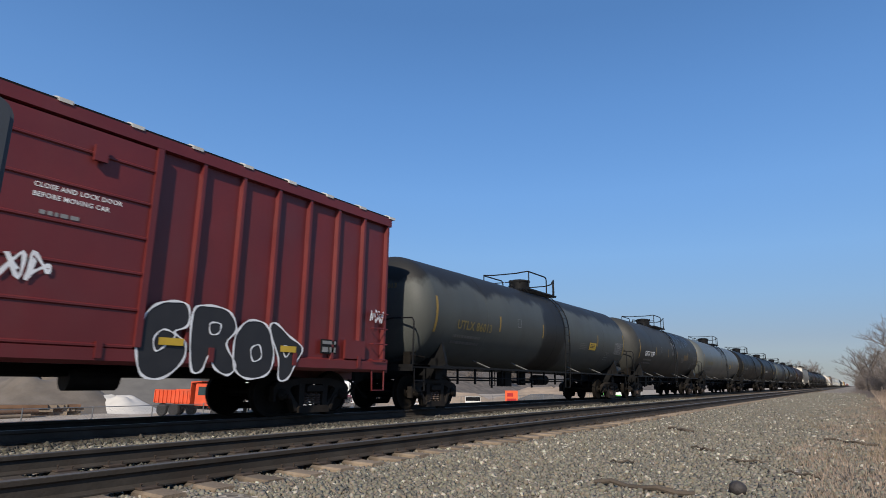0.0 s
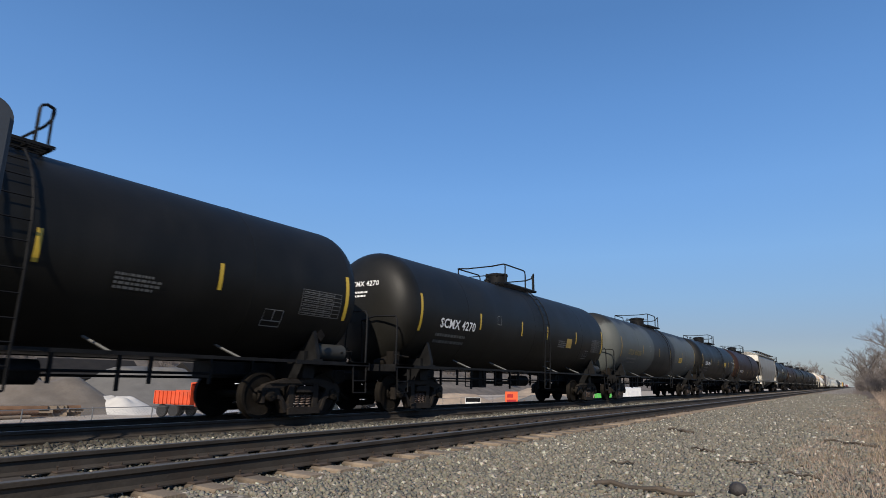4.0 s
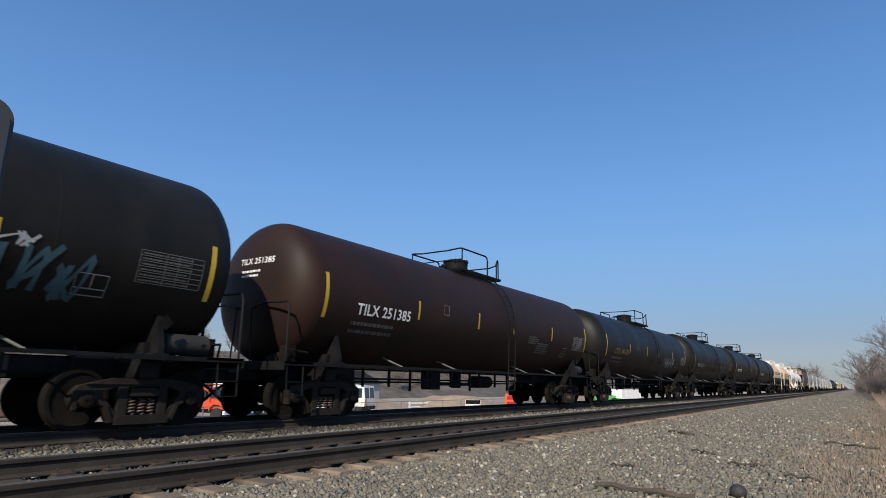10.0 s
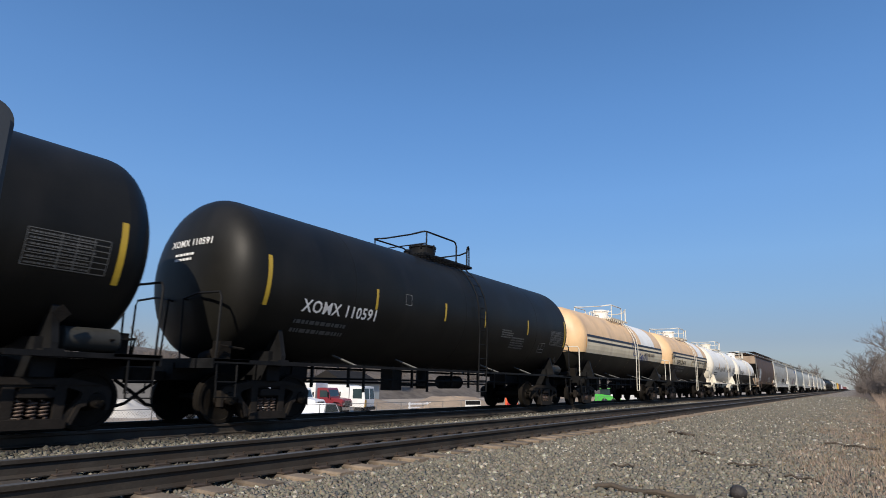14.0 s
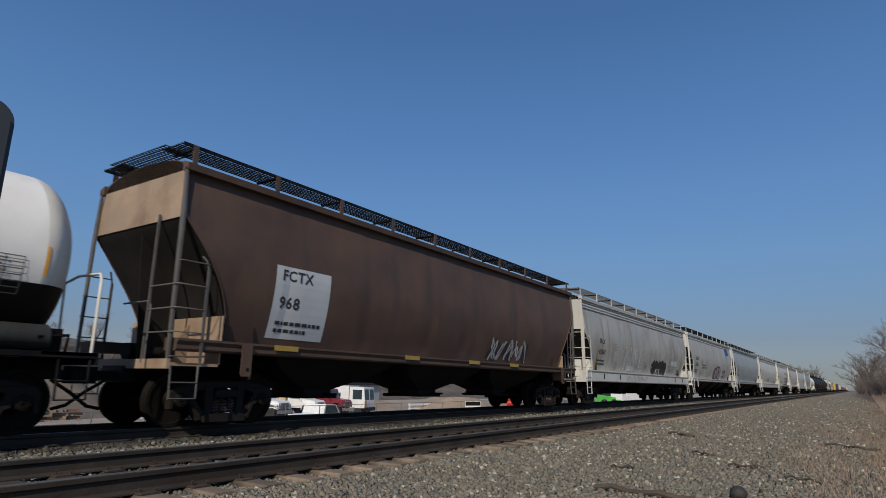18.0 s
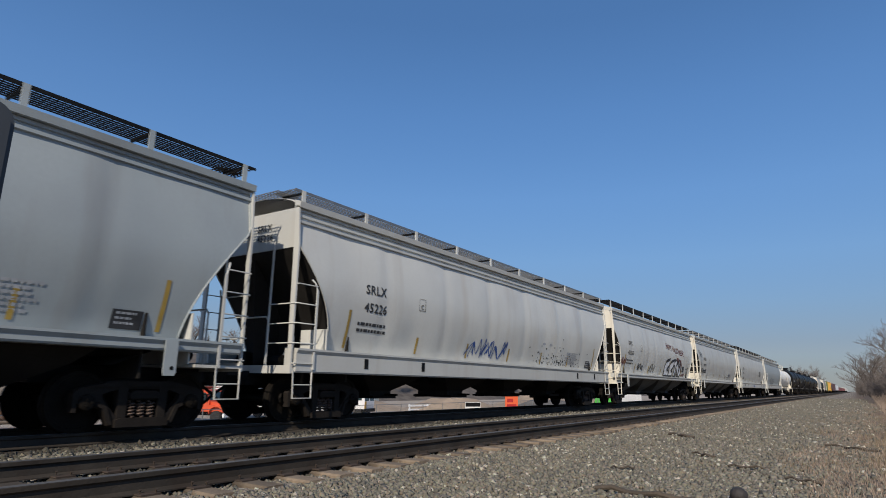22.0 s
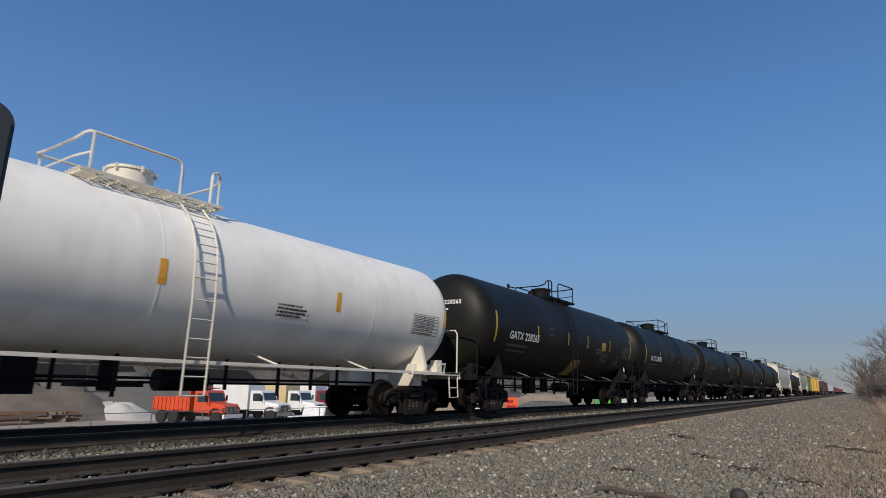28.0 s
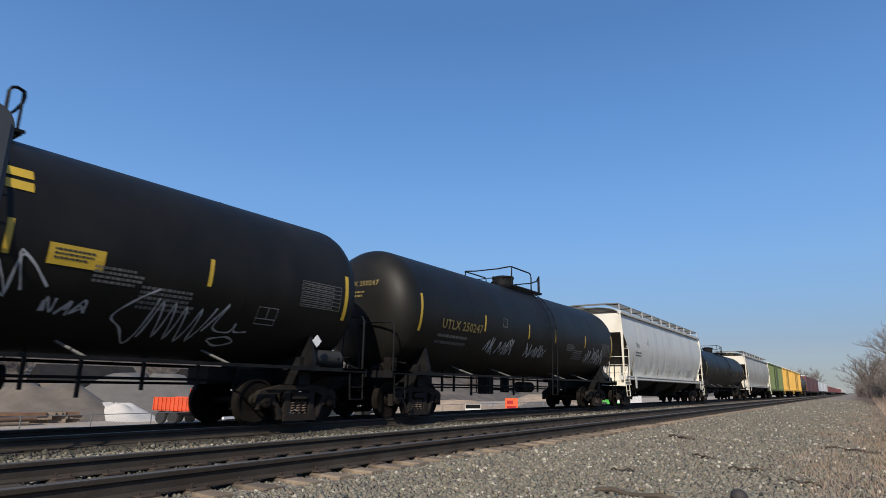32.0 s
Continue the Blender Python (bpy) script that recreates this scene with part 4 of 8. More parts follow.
    b.box(-0.28, 0.28, -ye + 2.5, ye - 2.5, 0.72, 1.0)
    part("centre_sill", b, BLACK_IRON, car)
    car["half"] = ye
    return car


# ---------- boxcar ----------
def box_car(name, L, paint, label, H=4.64, bays=7, door=3.05, roof=None, group="cars of the train", far=False):
    roof = roof or GALV
    car = thing(name, pose(0, 0, 0), label, "boxcar", group)
    ye, hw, z0 = L / 2 - 0.62, 1.44, 1.0
    b = Build().box(-hw + 0.03, hw - 0.03, -ye, ye, z0, H)
    part("body", b, paint, car)
    rg = random.Random(int(L * 10))
    dents = [(rg.uniform(-ye, ye), rg.uniform(1.2, H - 0.5), rg.uniform(0.12, 0.4), rg.uniform(-0.012, 0.016)) for k in range(60)]
    for s in (-1, 1):
        rows = [[(s * (hw + 0.004 - sum(a * math.exp(-((y - u) ** 2 + 0.5 * (z - v) ** 2) / (r * r)) for u, v, r, a in dents)), y, z) for y in [-ye + 2 * ye * j / 130 for j in range(131)]][::s]
                for z in [1.05 + (H - 1.15) * k / 30 for k in range(31)]]
        part("side_sheet", Build().sheet(rows), paint, car, "dented side sheet", smooth=60)
    b = Build()
    b.prism([(-1.53, H - 0.02), (1.53, H - 0.02), (1.53, H + 0.04), (0, H + 0.30), (-1.53, H + 0.04)], "y", -ye - 0.03, ye + 0.03)
    part("roof", b, roof if roof is not GALV else BLACK_IRON, car)
    m = 14
    for k in range(m + 1):
        y = -ye + 2 * ye * k / m
        b = Build()
        b.prism([(-1.57, H - 0.01), (1.57, H - 0.01), (1.57, H + 0.05), (1.45, H + 0.10), (0, H + 0.37), (-1.45, H + 0.10), (-1.57, H + 0.05)], "y", y - 0.10, y + 0.10)
        part("roof_rib", b, roof if roof is not GALV else HOP_WHITE, car)
    for s in (-1, 1):
        b = Build()
        b.prism([(s * hw, H - 0.22), (s * 1.55, H - 0.20), (s * 1.55, H), (s * hw, H)], "y", -ye, ye)
        part("top_chord", b, paint, car)
        b = Build()
        b.prism([(s * (hw - 0.1), 0.86), (s * 1.50, 0.86), (s * 1.55, 0.92), (s * 1.55, 1.10), (s * hw, 1.14)], "y", -ye, ye)
        for k in range(8):
            y = -ye + 1.0 + (2 * ye - 2.0) * k / 7
            b.box(min(s * 1.50, s * 1.58), max(s * 1.50, s * 1.58), y - 0.05, y + 0.05, 0.95, 1.2)
        part("side_sill", b, paint, car)
        for e in (-1, 1):
            span = ye - door / 2 - 0.1
            for k in range(bays):
                y = e * (ye - 0.10 - 0.86 * k)
                b = Build()
                b.prism([(s * (hw - 0.02), y - 0.06), (s * 1.535, y - 0.032), (s * 1.535, y + 0.032), (s * (hw - 0.02), y + 0.06)], "z", 1.12, H - 0.20)
                part("side_post", b, paint, car)
            b = Build()
            for k in range(4):
                z = 1.15 + 0.36 * k
                b = Build().tube([(s * 1.50, e * (ye - 0.08), z), (s * 1.60, e * (ye - 0.08), z), (s * 1.60, e * (ye - 0.58), z), (s * 1.50, e * (ye - 0.58), z)], 0.014)
                part("grab_iron", b, paint, car, smooth=60)
            b = Build()
            b.tube([(s * 1.52, e * (ye - 0.08), 0.9), (s * 1.54, e * (ye - 0.08), 0.45), (s * 1.54, e * (ye - 0.50), 0.45), (s * 1.52, e * (ye - 0.50), 0.9)], 0.02)
            part("step", b, paint, car, smooth=60)
        # sliding door with horizontal corrugations
        b = Build()
        y0, y1 = -door / 2, door / 2
        b.box(min(s * 1.48, s * 1.53), max(s * 1.48, s * 1.53), y0, y1, 1.16, H - 0.25)
        d = part("door", b, paint, car, "sliding door with horizontal ridges")
        for k in range(6):
            z = 1.14 + 0.575 * k
            piece("door_ridge", Build().prism([(s * 1.53, z - 0.035), (s * 1.556, z - 0.015), (s * 1.556, z + 0.012), (s * 1.53, z + 0.03)], "y", y0 + 0.06, y1 - 0.06).done("door_ridge", paint), d)
        for y in (y0, y1):
            piece("door_post", Build().box(min(s * 1.53, s * 1.585), max(s * 1.53, s * 1.585), y - 0.05, y + 0.05, 1.14, H - 0.22).done("door_post", paint), d)
        b = Build()
        b.box(min(s * 1.57, s * 1.63), max(s * 1.57, s * 1.63), y1 - 1.05, y1 - 0.85, H - 0.75, H - 0.5)
        piece("lock_bar", b.done("lock_bar", paint, 40), d)
    for e in (-1, 1):
        for k in range(8):
            z = 1.35 + 0.38 * k
            b = Build()
            b.prism([(e * ye, z - 0.14), (e * (ye + 0.07), z - 0.05), (e * (ye + 0.07), z + 0.05), (e * ye, z + 0.14)], "x", -1.3, 1.3)
            part("end_rib", b, paint, car)
        b = Build()
        b.box(-1.5, 1.5, min(e * ye, e * (ye + 0.08)), max(e * ye, e * (ye + 0.08)), 0.86, 1.15)
        b.box(-0.35, 0.35, min(e * (ye - 2.5), e * (ye + 0.1)), max(e * (ye - 2.5), e * (ye + 0.1)), 0.68, 0.98)
        part("end_sill", b, paint, car)
        coupler(car, e * L / 2, e)
        truck(car, e * (L / 2 - 2.5))
    b = Build()
    b.box(-0.3, 0.3, -ye + 2.2, ye - 2.2, 0.66, 0.98)
    b.tube([(0.6, -ye + 2, 0.7), (0.6, ye - 2, 0.7)], 0.03)
    b.cyl((0.5, 1.0, 0.65), (0.5, 1.8, 0.65), 0.2, 14)
    for k in range(5):
        b.box(-1.4, 1.4, -4 + 2 * k - 0.06, -4 + 2 * k + 0.06, 0.85, 1.0)
    part("under_frame", b, BLACK_IRON, car)
    car["half"] = ye
    return car
# ---------- ground ----------
def ground_material():
    m = bpy.data.materials.new("gravel_ground")
    m.use_nodes = True
    N, K = m.node_tree.nodes, m.node_tree.links
    b = N["Principled BSDF"]
    b.inputs["Roughness"].default_value = 0.95
    b.inputs["Specular IOR Level"].default_value = 0.2
    tc = N.new("ShaderNodeTexCoord")
    vor = N.new("ShaderNodeTexVoronoi")
    vor.inputs["Scale"].default_value = 17
    K.new(tc.outputs["Object"], vor.inputs["Vector"])
    sep = N.new("ShaderNodeSeparateColor")
    K.new(vor.outputs["Color"], sep.inputs[0])
    cr = N.new("ShaderNodeValToRGB")
    cr.color_ramp.elements[0].color = (0.11, 0.096, 0.077, 1)
    cr.color_ramp.elements[1].color = (0.46, 0.41, 0.345, 1)
    e = cr.color_ramp.elements.new(0.72)
    e.color = (0.245, 0.215, 0.178, 1)
    K.new(sep.outputs[0], cr.inputs[0])
    n1 = N.new("ShaderNodeTexNoise")
    n1.inputs["Scale"].default_value, n1.inputs["Detail"].default_value = 0.7, 6
    K.new(tc.outputs["Object"], n1.inputs["Vector"])
    mx = N.new("ShaderNodeMix")
    mx.data_type = "RGBA"
    r1 = N.new("ShaderNodeMapRange")
    r1.inputs["From Min"].default_value, r1.inputs["From Max"].default_value = 0.45, 0.75
    K.new(n1.outputs["Fac"], r1.inputs["Value"])
    K.new(r1.outputs[0], mx.inputs[0])
    K.new(cr.outputs[0], mx.inputs[6])
    mx.inputs[7].default_value = (0.21, 0.166, 0.118, 1)
    # dry grass and soil away from the line
    sx = N.new("ShaderNodeSeparateXYZ")
    K.new(tc.outputs["Object"], sx.inputs[0])
    n2 = N.new("ShaderNodeTexNoise")
    n2.inputs["Scale"].default_value, n2.inputs["Detail"].default_value = 1.3, 6
    K.new(tc.outputs["Object"], n2.inputs["Vector"])
    ad = N.new("ShaderNodeMath")
    ad.operation = "MULTIPLY_ADD"
    K.new(n2.outputs["Fac"], ad.inputs[0])
    ad.inputs[1].default_value = 3.0
    K.new(sx.outputs["X"], ad.inputs[2])
    r2 = N.new("ShaderNodeMapRange")
    r2.inputs["From Min"].default_value, r2.inputs["From Max"].default_value = 0.45, 1.7
    K.new(ad.outputs[0], r2.inputs["Value"])
    n3 = N.new("ShaderNodeTexNoise")
    n3.inputs["Scale"].default_value, n3.inputs["Detail"].default_value = 9.0, 8
    K.new(tc.outputs["Object"], n3.inputs["Vector"])
    gr = N.new("ShaderNodeValToRGB")
    gr.color_ramp.elements[0].color = (0.11, 0.08, 0.055, 1)
    gr.color_ramp.elements[1].color = (0.26, 0.195, 0.14, 1)
    gr.color_ramp.elements[0].position, gr.color_ramp.elements[1].position = 0.3, 0.7
    K.new(n3.outputs["Fac"], gr.inputs[0])
    m2 = N.new("ShaderNodeMix")
    m2.data_type = "RGBA"
    K.new(r2.outputs[0], m2.inputs[0])
    K.new(mx.outputs[2], m2.inputs[6])
    K.new(gr.outputs[0], m2.inputs[7])
    # trodden pale earth beyond the embankment
    r3 = N.new("ShaderNodeMapRange")
    r3.inputs["From Min"].default_value, r3.inputs["From Max"].default_value = -13.2, -14.5
    K.new(sx.outputs["X"], r3.inputs["Value"])
    yd = N.new("ShaderNodeValToRGB")
    yd.color_ramp.elements[0].color = (0.24, 0.19, 0.14, 1)
    yd.color_ramp.elements[1].color = (0.46, 0.41, 0.35, 1)
    n4 = N.new("ShaderNodeTexNoise")
    n4.inputs["Scale"].default_value, n4.inputs["Detail"].default_value = 0.35, 7
    K.new(tc.outputs["Object"], n4.inputs["Vector"])
    K.new(n4.outputs["Fac"], yd.inputs[0])
    m3 = N.new("ShaderNodeMix")
    m3.data_type = "RGBA"
    K.new(r3.outputs[0], m3.inputs[0])
    K.new(m2.outputs[2], m3.inputs[6])
    K.new(yd.outputs[0], m3.inputs[7])
    # greasy dark ballast along the near track, darker ballast along the far one
    under = m3.outputs[2]
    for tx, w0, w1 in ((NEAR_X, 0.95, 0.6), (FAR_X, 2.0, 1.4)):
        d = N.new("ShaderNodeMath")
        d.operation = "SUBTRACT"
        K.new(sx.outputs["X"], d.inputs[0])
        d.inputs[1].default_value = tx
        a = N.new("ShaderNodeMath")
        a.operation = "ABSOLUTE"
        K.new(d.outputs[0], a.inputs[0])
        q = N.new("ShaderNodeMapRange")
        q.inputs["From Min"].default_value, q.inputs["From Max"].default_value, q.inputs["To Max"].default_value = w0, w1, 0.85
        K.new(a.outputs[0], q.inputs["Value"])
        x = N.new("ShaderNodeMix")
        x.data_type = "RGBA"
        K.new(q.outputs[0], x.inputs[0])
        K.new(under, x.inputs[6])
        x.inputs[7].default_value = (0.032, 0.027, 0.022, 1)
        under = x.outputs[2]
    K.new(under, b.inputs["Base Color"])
    bp = N.new("ShaderNodeBump")
    bp.inputs["Strength"].default_value, bp.inputs["Distance"].default_value = 0.8, 0.03
    K.new(vor.outputs["Distance"], bp.inputs["Height"])
    K.new(bp.outputs[0], b.inputs["Normal"])
    return m


def ground_z(x, y):
    """Level ballast bed, a bank down to the yard behind the line, rough verge on the other side."""
    if x < -12.6:
        k = min(1.0, (-12.6 - x) / 4.2)
        return -0.06 - 2.45 * (k * k * (3 - 2 * k))
    if x > 0.6:
        return -0.03 + min(0.35, 0.05 * (x - 0.6)) + 0.05 * math.sin(0.9 * x + 0.7 * y)
    bed = -0.05 if x < -4.75 else -0.05 - 0.03 * (1 - abs(x + 2.4) / 2.4)
    return bed + 0.02 * math.sin(1.7 * x + 0.9 * y) * math.cos(0.6 * y - x)


GROUND = ground_material()
gx = [-3000, -900, -300, -120, -60, -40, -25, -19] + [-18 + 0.6 * k for k in range(10)] + [-12.4 + 0.4 * k for k in range(40)] + [4, 5, 7, 10, 16, 30, 80, 300, 1000, 3000]
gy = [-3000, -600, -100, -30, -12] + [-8 + 0.8 * k for k in range(60)] + [42, 46, 52, 60, 70, 85, 105, 130, 170, 230, 320, 500, 900, 1800, 4800]
b = Build().sheet([[(x, y, ground_z(x, y)) for x in gx] for y in gy])
solid("ground", b, GROUND, "grey ballast and gravel with dry grass at the verge", "ground", kind="structure", smooth=60)


# ---------- tracks ----------
def rail_bar(x, top, y0, y1):
    """A flat-bottomed rail 0.18 m high."""
    prof = [(-0.07, -0.18), (0.07, -0.18), (0.07, -0.168), (0.015, -0.145), (0.010, -0.06), (0.036, -0.042), (0.037, -0.008), (0.028, 0.0), (-0.028, 0.0), (-0.037, -0.008), (-0.036, -0.042), (-0.010, -0.06), (-0.015, -0.145), (-0.07, -0.168)]
    ob = solid("rail", Build().prism([(x + p, top + q) for p, q in prof], "y", y0, y1), RAIL, "rusty brown steel rail with a worn bright head", "rail", "rails of the two tracks", smooth=20)
    b = Build().prism([(x + p, top + q) for p, q in ((-0.034, -0.003), (0.034, -0.003), (0.028, 0.002), (-0.028, 0.002))], "y", y0, y1)
    part("rail_head_face", b, RAIL_TOP, ob, "bright running face")
    return ob


for tx, top in ((NEAR_X, NEAR_TOP), (FAR_X, FAR_TOP)):
    for s in (-1, 1):
        rail_bar(tx + s * GAUGE, top, -60, 2500)

# ---------- the train ----------
CARS = []


def place_car(car, s0, s1):
    """Stands a car between two coupling points, told by how far up the line they are at the start."""
    CARS.append((car, (s0 + s1) / 2))
    car.matrix_basis = pose(FAR_X, (s0 + s1) / 2, FAR_TOP)
    return car


def span(i):
    return COUPLED[i], COUPLED[i + 1]


COUPLED = [-4.75, 11.8, 30.64, 47.4, 66.2, 83.7, 100.2, 119.2, 136.05, 153.2, 171.6, 189.1, 206.95, 225.15, 242.8, 260.1, 277.3, 292.1, 305.3, 318.5, 331.7,
           350.2, 369.9, 388.3, 406.9, 426.7, 444.7, 463.6, 484.5, 503.9, 523.2, 539.7, 555.5, 573.6, 591.8, 609.5, 628.9, 650.0, 671.0, 689.0, 706.0, 726.0, 743.0]


def length(i):
    return COUPLED[i + 1] - COUPLED[i]


car = box_car("boxcar", length(0), BOX_RED, "oxide red ribbed boxcar with painted scrawls")
place_car(car, *span(0))

TANKS = (
    # index, radius, height of the middle, paint, mark, letters, label
    (1, 1.58, 2.60, GREY_SOOTED, "UTLX 86013", LETTER_YELLOW, "weathered dark grey tank car with soot stains"),
    (2, 1.58, 2.60, DARK_GREY, "GATX 3297", LETTER_WHITE, "black tank car with white lettering and spill stains"),
    (3, 1.56, 2.58, SILVER_TANK, "UTLX 60095", LETTER_YELLOW, "faded grey-green tank car with dull yellow lettering"),
    (4, 1.58, 2.60, BLACK_TANK, "GATX 36939", LETTER_DIM, "black tank car with dim white lettering"),
    (5, 1.58, 2.60, BLACK_TANK, "SCMX 4270", LETTER_WHITE, "black tank car with white lettering"),
    (6, 1.58, 2.60, GREY_SPILLED, "UTLX 654206", LETTER_YELLOW, "grey tank car with black spill stains at the middle"),
    (7, 1.58, 2.63, BLACK_TANK, "SOEX 2894", LETTER_WHITE, "black tank car with bold white lettering"),
    (8, 1.60, 2.65, BROWN_TANK, "GATX 3272", LETTER_WHITE, "rust-brown and black tank car"),
    (10, 1.66, 2.79, BLACK_TANK, "MBLX 28611", LETTER_DIM, "black tank car with blue and white scrawls"),
    (11, 1.62, 2.66, BROWN_TANK, "TILX 251385", LETTER_WHITE, "rust-brown and black tank car with white lettering"),
    (12, 1.585, 2.65, BLACK_TANK, "UTLX 640182", LETTER_YELLOW, "black tank car with a grey head and yellow lettering"),
    (13, 1.65, 2.75, BLACK_TANK, "MBLX 28756", LETTER_DIM, "black tank car with dim lettering"),
    (14, 1.67, 2.81, BLACK_TANK, "XOMX 110768", LETTER_WHITE, "black tank car with clear white lettering"),
    (15, 1.67, 2.75, BLACK_TANK, "XOMX 110591", LETTER_WHITE, "black tank car with white lettering"),
    (16, 1.50, 2.63, TAN, "", LETTER_BLACK, "tan tank car with two black stripes and a dark belly"),
    (17, 1.50, 2.63, TAN, "SHPX 204419", LETTER_BLACK, "tan tank car with two black stripes and a dark belly"),
    (18, 1.48, 2.57, WHITE, "TILX 16342", LETTER_BLACK, "white tank car with black lettering"),
    (19, 1.42, 2.44, WHITE, "SHPX 202116", LETTER_BLACK, "white tank car with a black belly"),
    (29, 1.50, 2.60, WHITE, "", LETTER_BLACK, "white tank car with black lettering"),
    (30, 1.65, 2.73, BLACK_TANK, "GATX 228265", LETTER_WHITE, "black tank car with white lettering"),
    (31, 1.65, 2.73, BLACK_TANK, "GATX 228230", LETTER_WHITE, "black tank car with white lettering"),
    (32, 1.65, 2.73, BLACK_TANK, "UTLX 250240", LETTER_YELLOW, "black tank car with yellow lettering"),
    (33, 1.65, 2.73, BLACK_TANK, "UTLX 250263", LETTER_YELLOW, "black tank car with yellow lettering and white scrawls"),
    (34, 1.65, 2.75, BLACK_TANK, "UTLX 250247", LETTER_YELLOW, "black tank car with yellow lettering and white scrawls"),
    (36, 1.55, 2.54, BLACK_TANK, "", LETTER_WHITE, "black tank car between two hopper cars"),
    (41, 1.55, 2.54, GREY_TANK, "", LETTER_WHITE, "grey tank car far down the train"),
)
TAPE_DULL = mat("sooty_yellow_tape", (0.26, 0.17, 0.035), 0.6, 0, 0.25, 0.3, 40, 0.0)
TANK = {}
for i, R, zc, paint, mark, ink, label in TANKS:
    pale = paint in (WHITE, TAN)
    car = tank_car("tank_car", length(i), R, zc, paint, label, CREAM if i in (18, 29) else BLACK_IRON,
                   BLACK_TANK if i in (16, 17, 19) else None, zc - 0.52 if i in (16, 17) else zc - 0.42, rails=CREAM if pale else None, flip=1 if i == 30 else -1,
                   shift={10: -1.3, 31: 0.0, 2: -0.6}.get(i, 0.0), stripes=not pale, amber=pale,
                   head_paint=CREAM if i in (18, 19, 29) else None, tape=TAPE_DULL if i in (1, 2, 3, 6, 13) else None, low_stripe={8: -1.15, 10: -0.75, 13: -0.79, 14: -0.70}.get(i, -0.61))
    if mark:
        tank_marks(car, R, zc, mark, ink, v={8: -0.72, 13: -0.62, 14: -0.62, 15: -0.62, 17: -0.49, 19: -0.37}.get(i, -0.44), small=LETTER_BLACK if pale and i != 19 else LETTER_FAINT, panel=LETTER_DIM if i in (1, 7, 11, 12) else None, size=0.40 if i in (17, 19) else 0.35, at=-0.80 if i == 17 else -0.86, data_v={33: 0.07, 7: -0.23, 13: -0.08, 8: -0.15}.get(i, -0.08))
    TANK[i] = (place_car(car, *span(i)), R, zc)

HOPPERS = (
    (9, HOP_WARM, HOP_WARM, CREAM, 3, 0, 0, "warm grey hopper car with a cream end"),
    (20, HOP_BROWN, HOP_BROWN, HOP_TAN, 3, 0, 0, "rusty brown hopper car"),
    (21, HOP_GREY, HOP_WHITE, HOP_WHITE, 4, 0, 3, "weathered pale grey hopper car with rust streaks and scrawls"),
    (22, HOP_DULL, HOP_WHITE, HOP_WHITE, 4, 0, 2, "off-white hopper car with scrawls"),
    (23, HOP_BLUE, HOP_BLUE, HOP_WHITE, 4, 0, 2, "blue-grey hopper car with a pale end"),
    (24, HOP_WHITE, HOP_WHITE, HOP_WHITE, 4, 0, 3, "off-white hopper car with a heavy side sill"),
    (25, HOP_WHITE, HOP_WHITE, CREAM, 4, 0, 3, "off-white hopper car with dark scrawls"),
    (26, HOP_WHITE, HOP_WHITE, CREAM, 4, 0, 3, "off-white hopper car with dark scrawls"),
    (27, HOP_WHITE, HOP_WHITE, HOP_WHITE, 4, 0, 3, "clean off-white hopper car with a deep sill"),
    (28, HOP_BLUE, HOP_WHITE, HOP_WHITE, 4, 0, 3, "pale blue-grey hopper car with a scrawl on the sill"),
    (35, HOP_WHITE, HOP_WHITE, CREAM, 3, 0, 0, "off-white hopper car with a cream end"),
    (37, HOP_GREY, HOP_WHITE, CREAM, 3, 0, 0, "pale grey hopper car with a cream end"),
)
HOP = {}
IRON_GREY = mat("sooty_grey_ladder_paint", (0.10, 0.095, 0.088), 0.6, 0.0, 0.25, 0.4, 20, 0.1)
EAVE = {9: 4.30, 27: 4.42, 28: 4.38, 35: 4.45}
for i, paint, trim, endp, bays, ribs, steps, label in HOPPERS:
    car = hopper_car("hopper_car", length(i), paint, label, trim, endp, bays, EAVE.get(i, 4.36), ribs, steps, walk_mat=BLACK_IRON if i in (9, 20, 22, 23, 25, 27) else None, thin=i in (9, 20, 22, 23, 25, 26, 35, 37),
                     inset={27: 0.95, 28: 0.80}.get(i, 0.62), knee=2.95 if i in (27, 28, 21) else 3.5, board=0.40 if i == 24 else 0.50, below={9: BELLY_SHADED, 25: BELLY_SHADED, 26: BELLY_SHADED}.get(i), ladder={9: IRON_GREY, 20: IRON_GREY}.get(i))
    HOP[i] = place_car(car, *span(i))

BOX_GREEN = mat("olive_green_boxcar_paint", (0.10, 0.14, 0.05), 0.55, 0, 0.15, 1.5)
BOX_YELLOW = mat("yellow_boxcar_paint", (0.55, 0.33, 0.06), 0.55, 0, 0.15, 1.5)
BOX_WHITE_ROOF = mat("white_roof_paint", (0.75, 0.75, 0.72), 0.5, 0, 0.08, 1.5)
for i, paint, label in ((38, BOX_GREEN, "olive green boxcar with a pale roof"), (39, BOX_YELLOW, "yellow boxcar with a pale roof"), (40, BOX_YELLOW, "yellow boxcar with a pale roof")):
    place_car(box_car("boxcar", length(i), paint, label, 4.5, roof=BOX_WHITE_ROOF), *span(i))

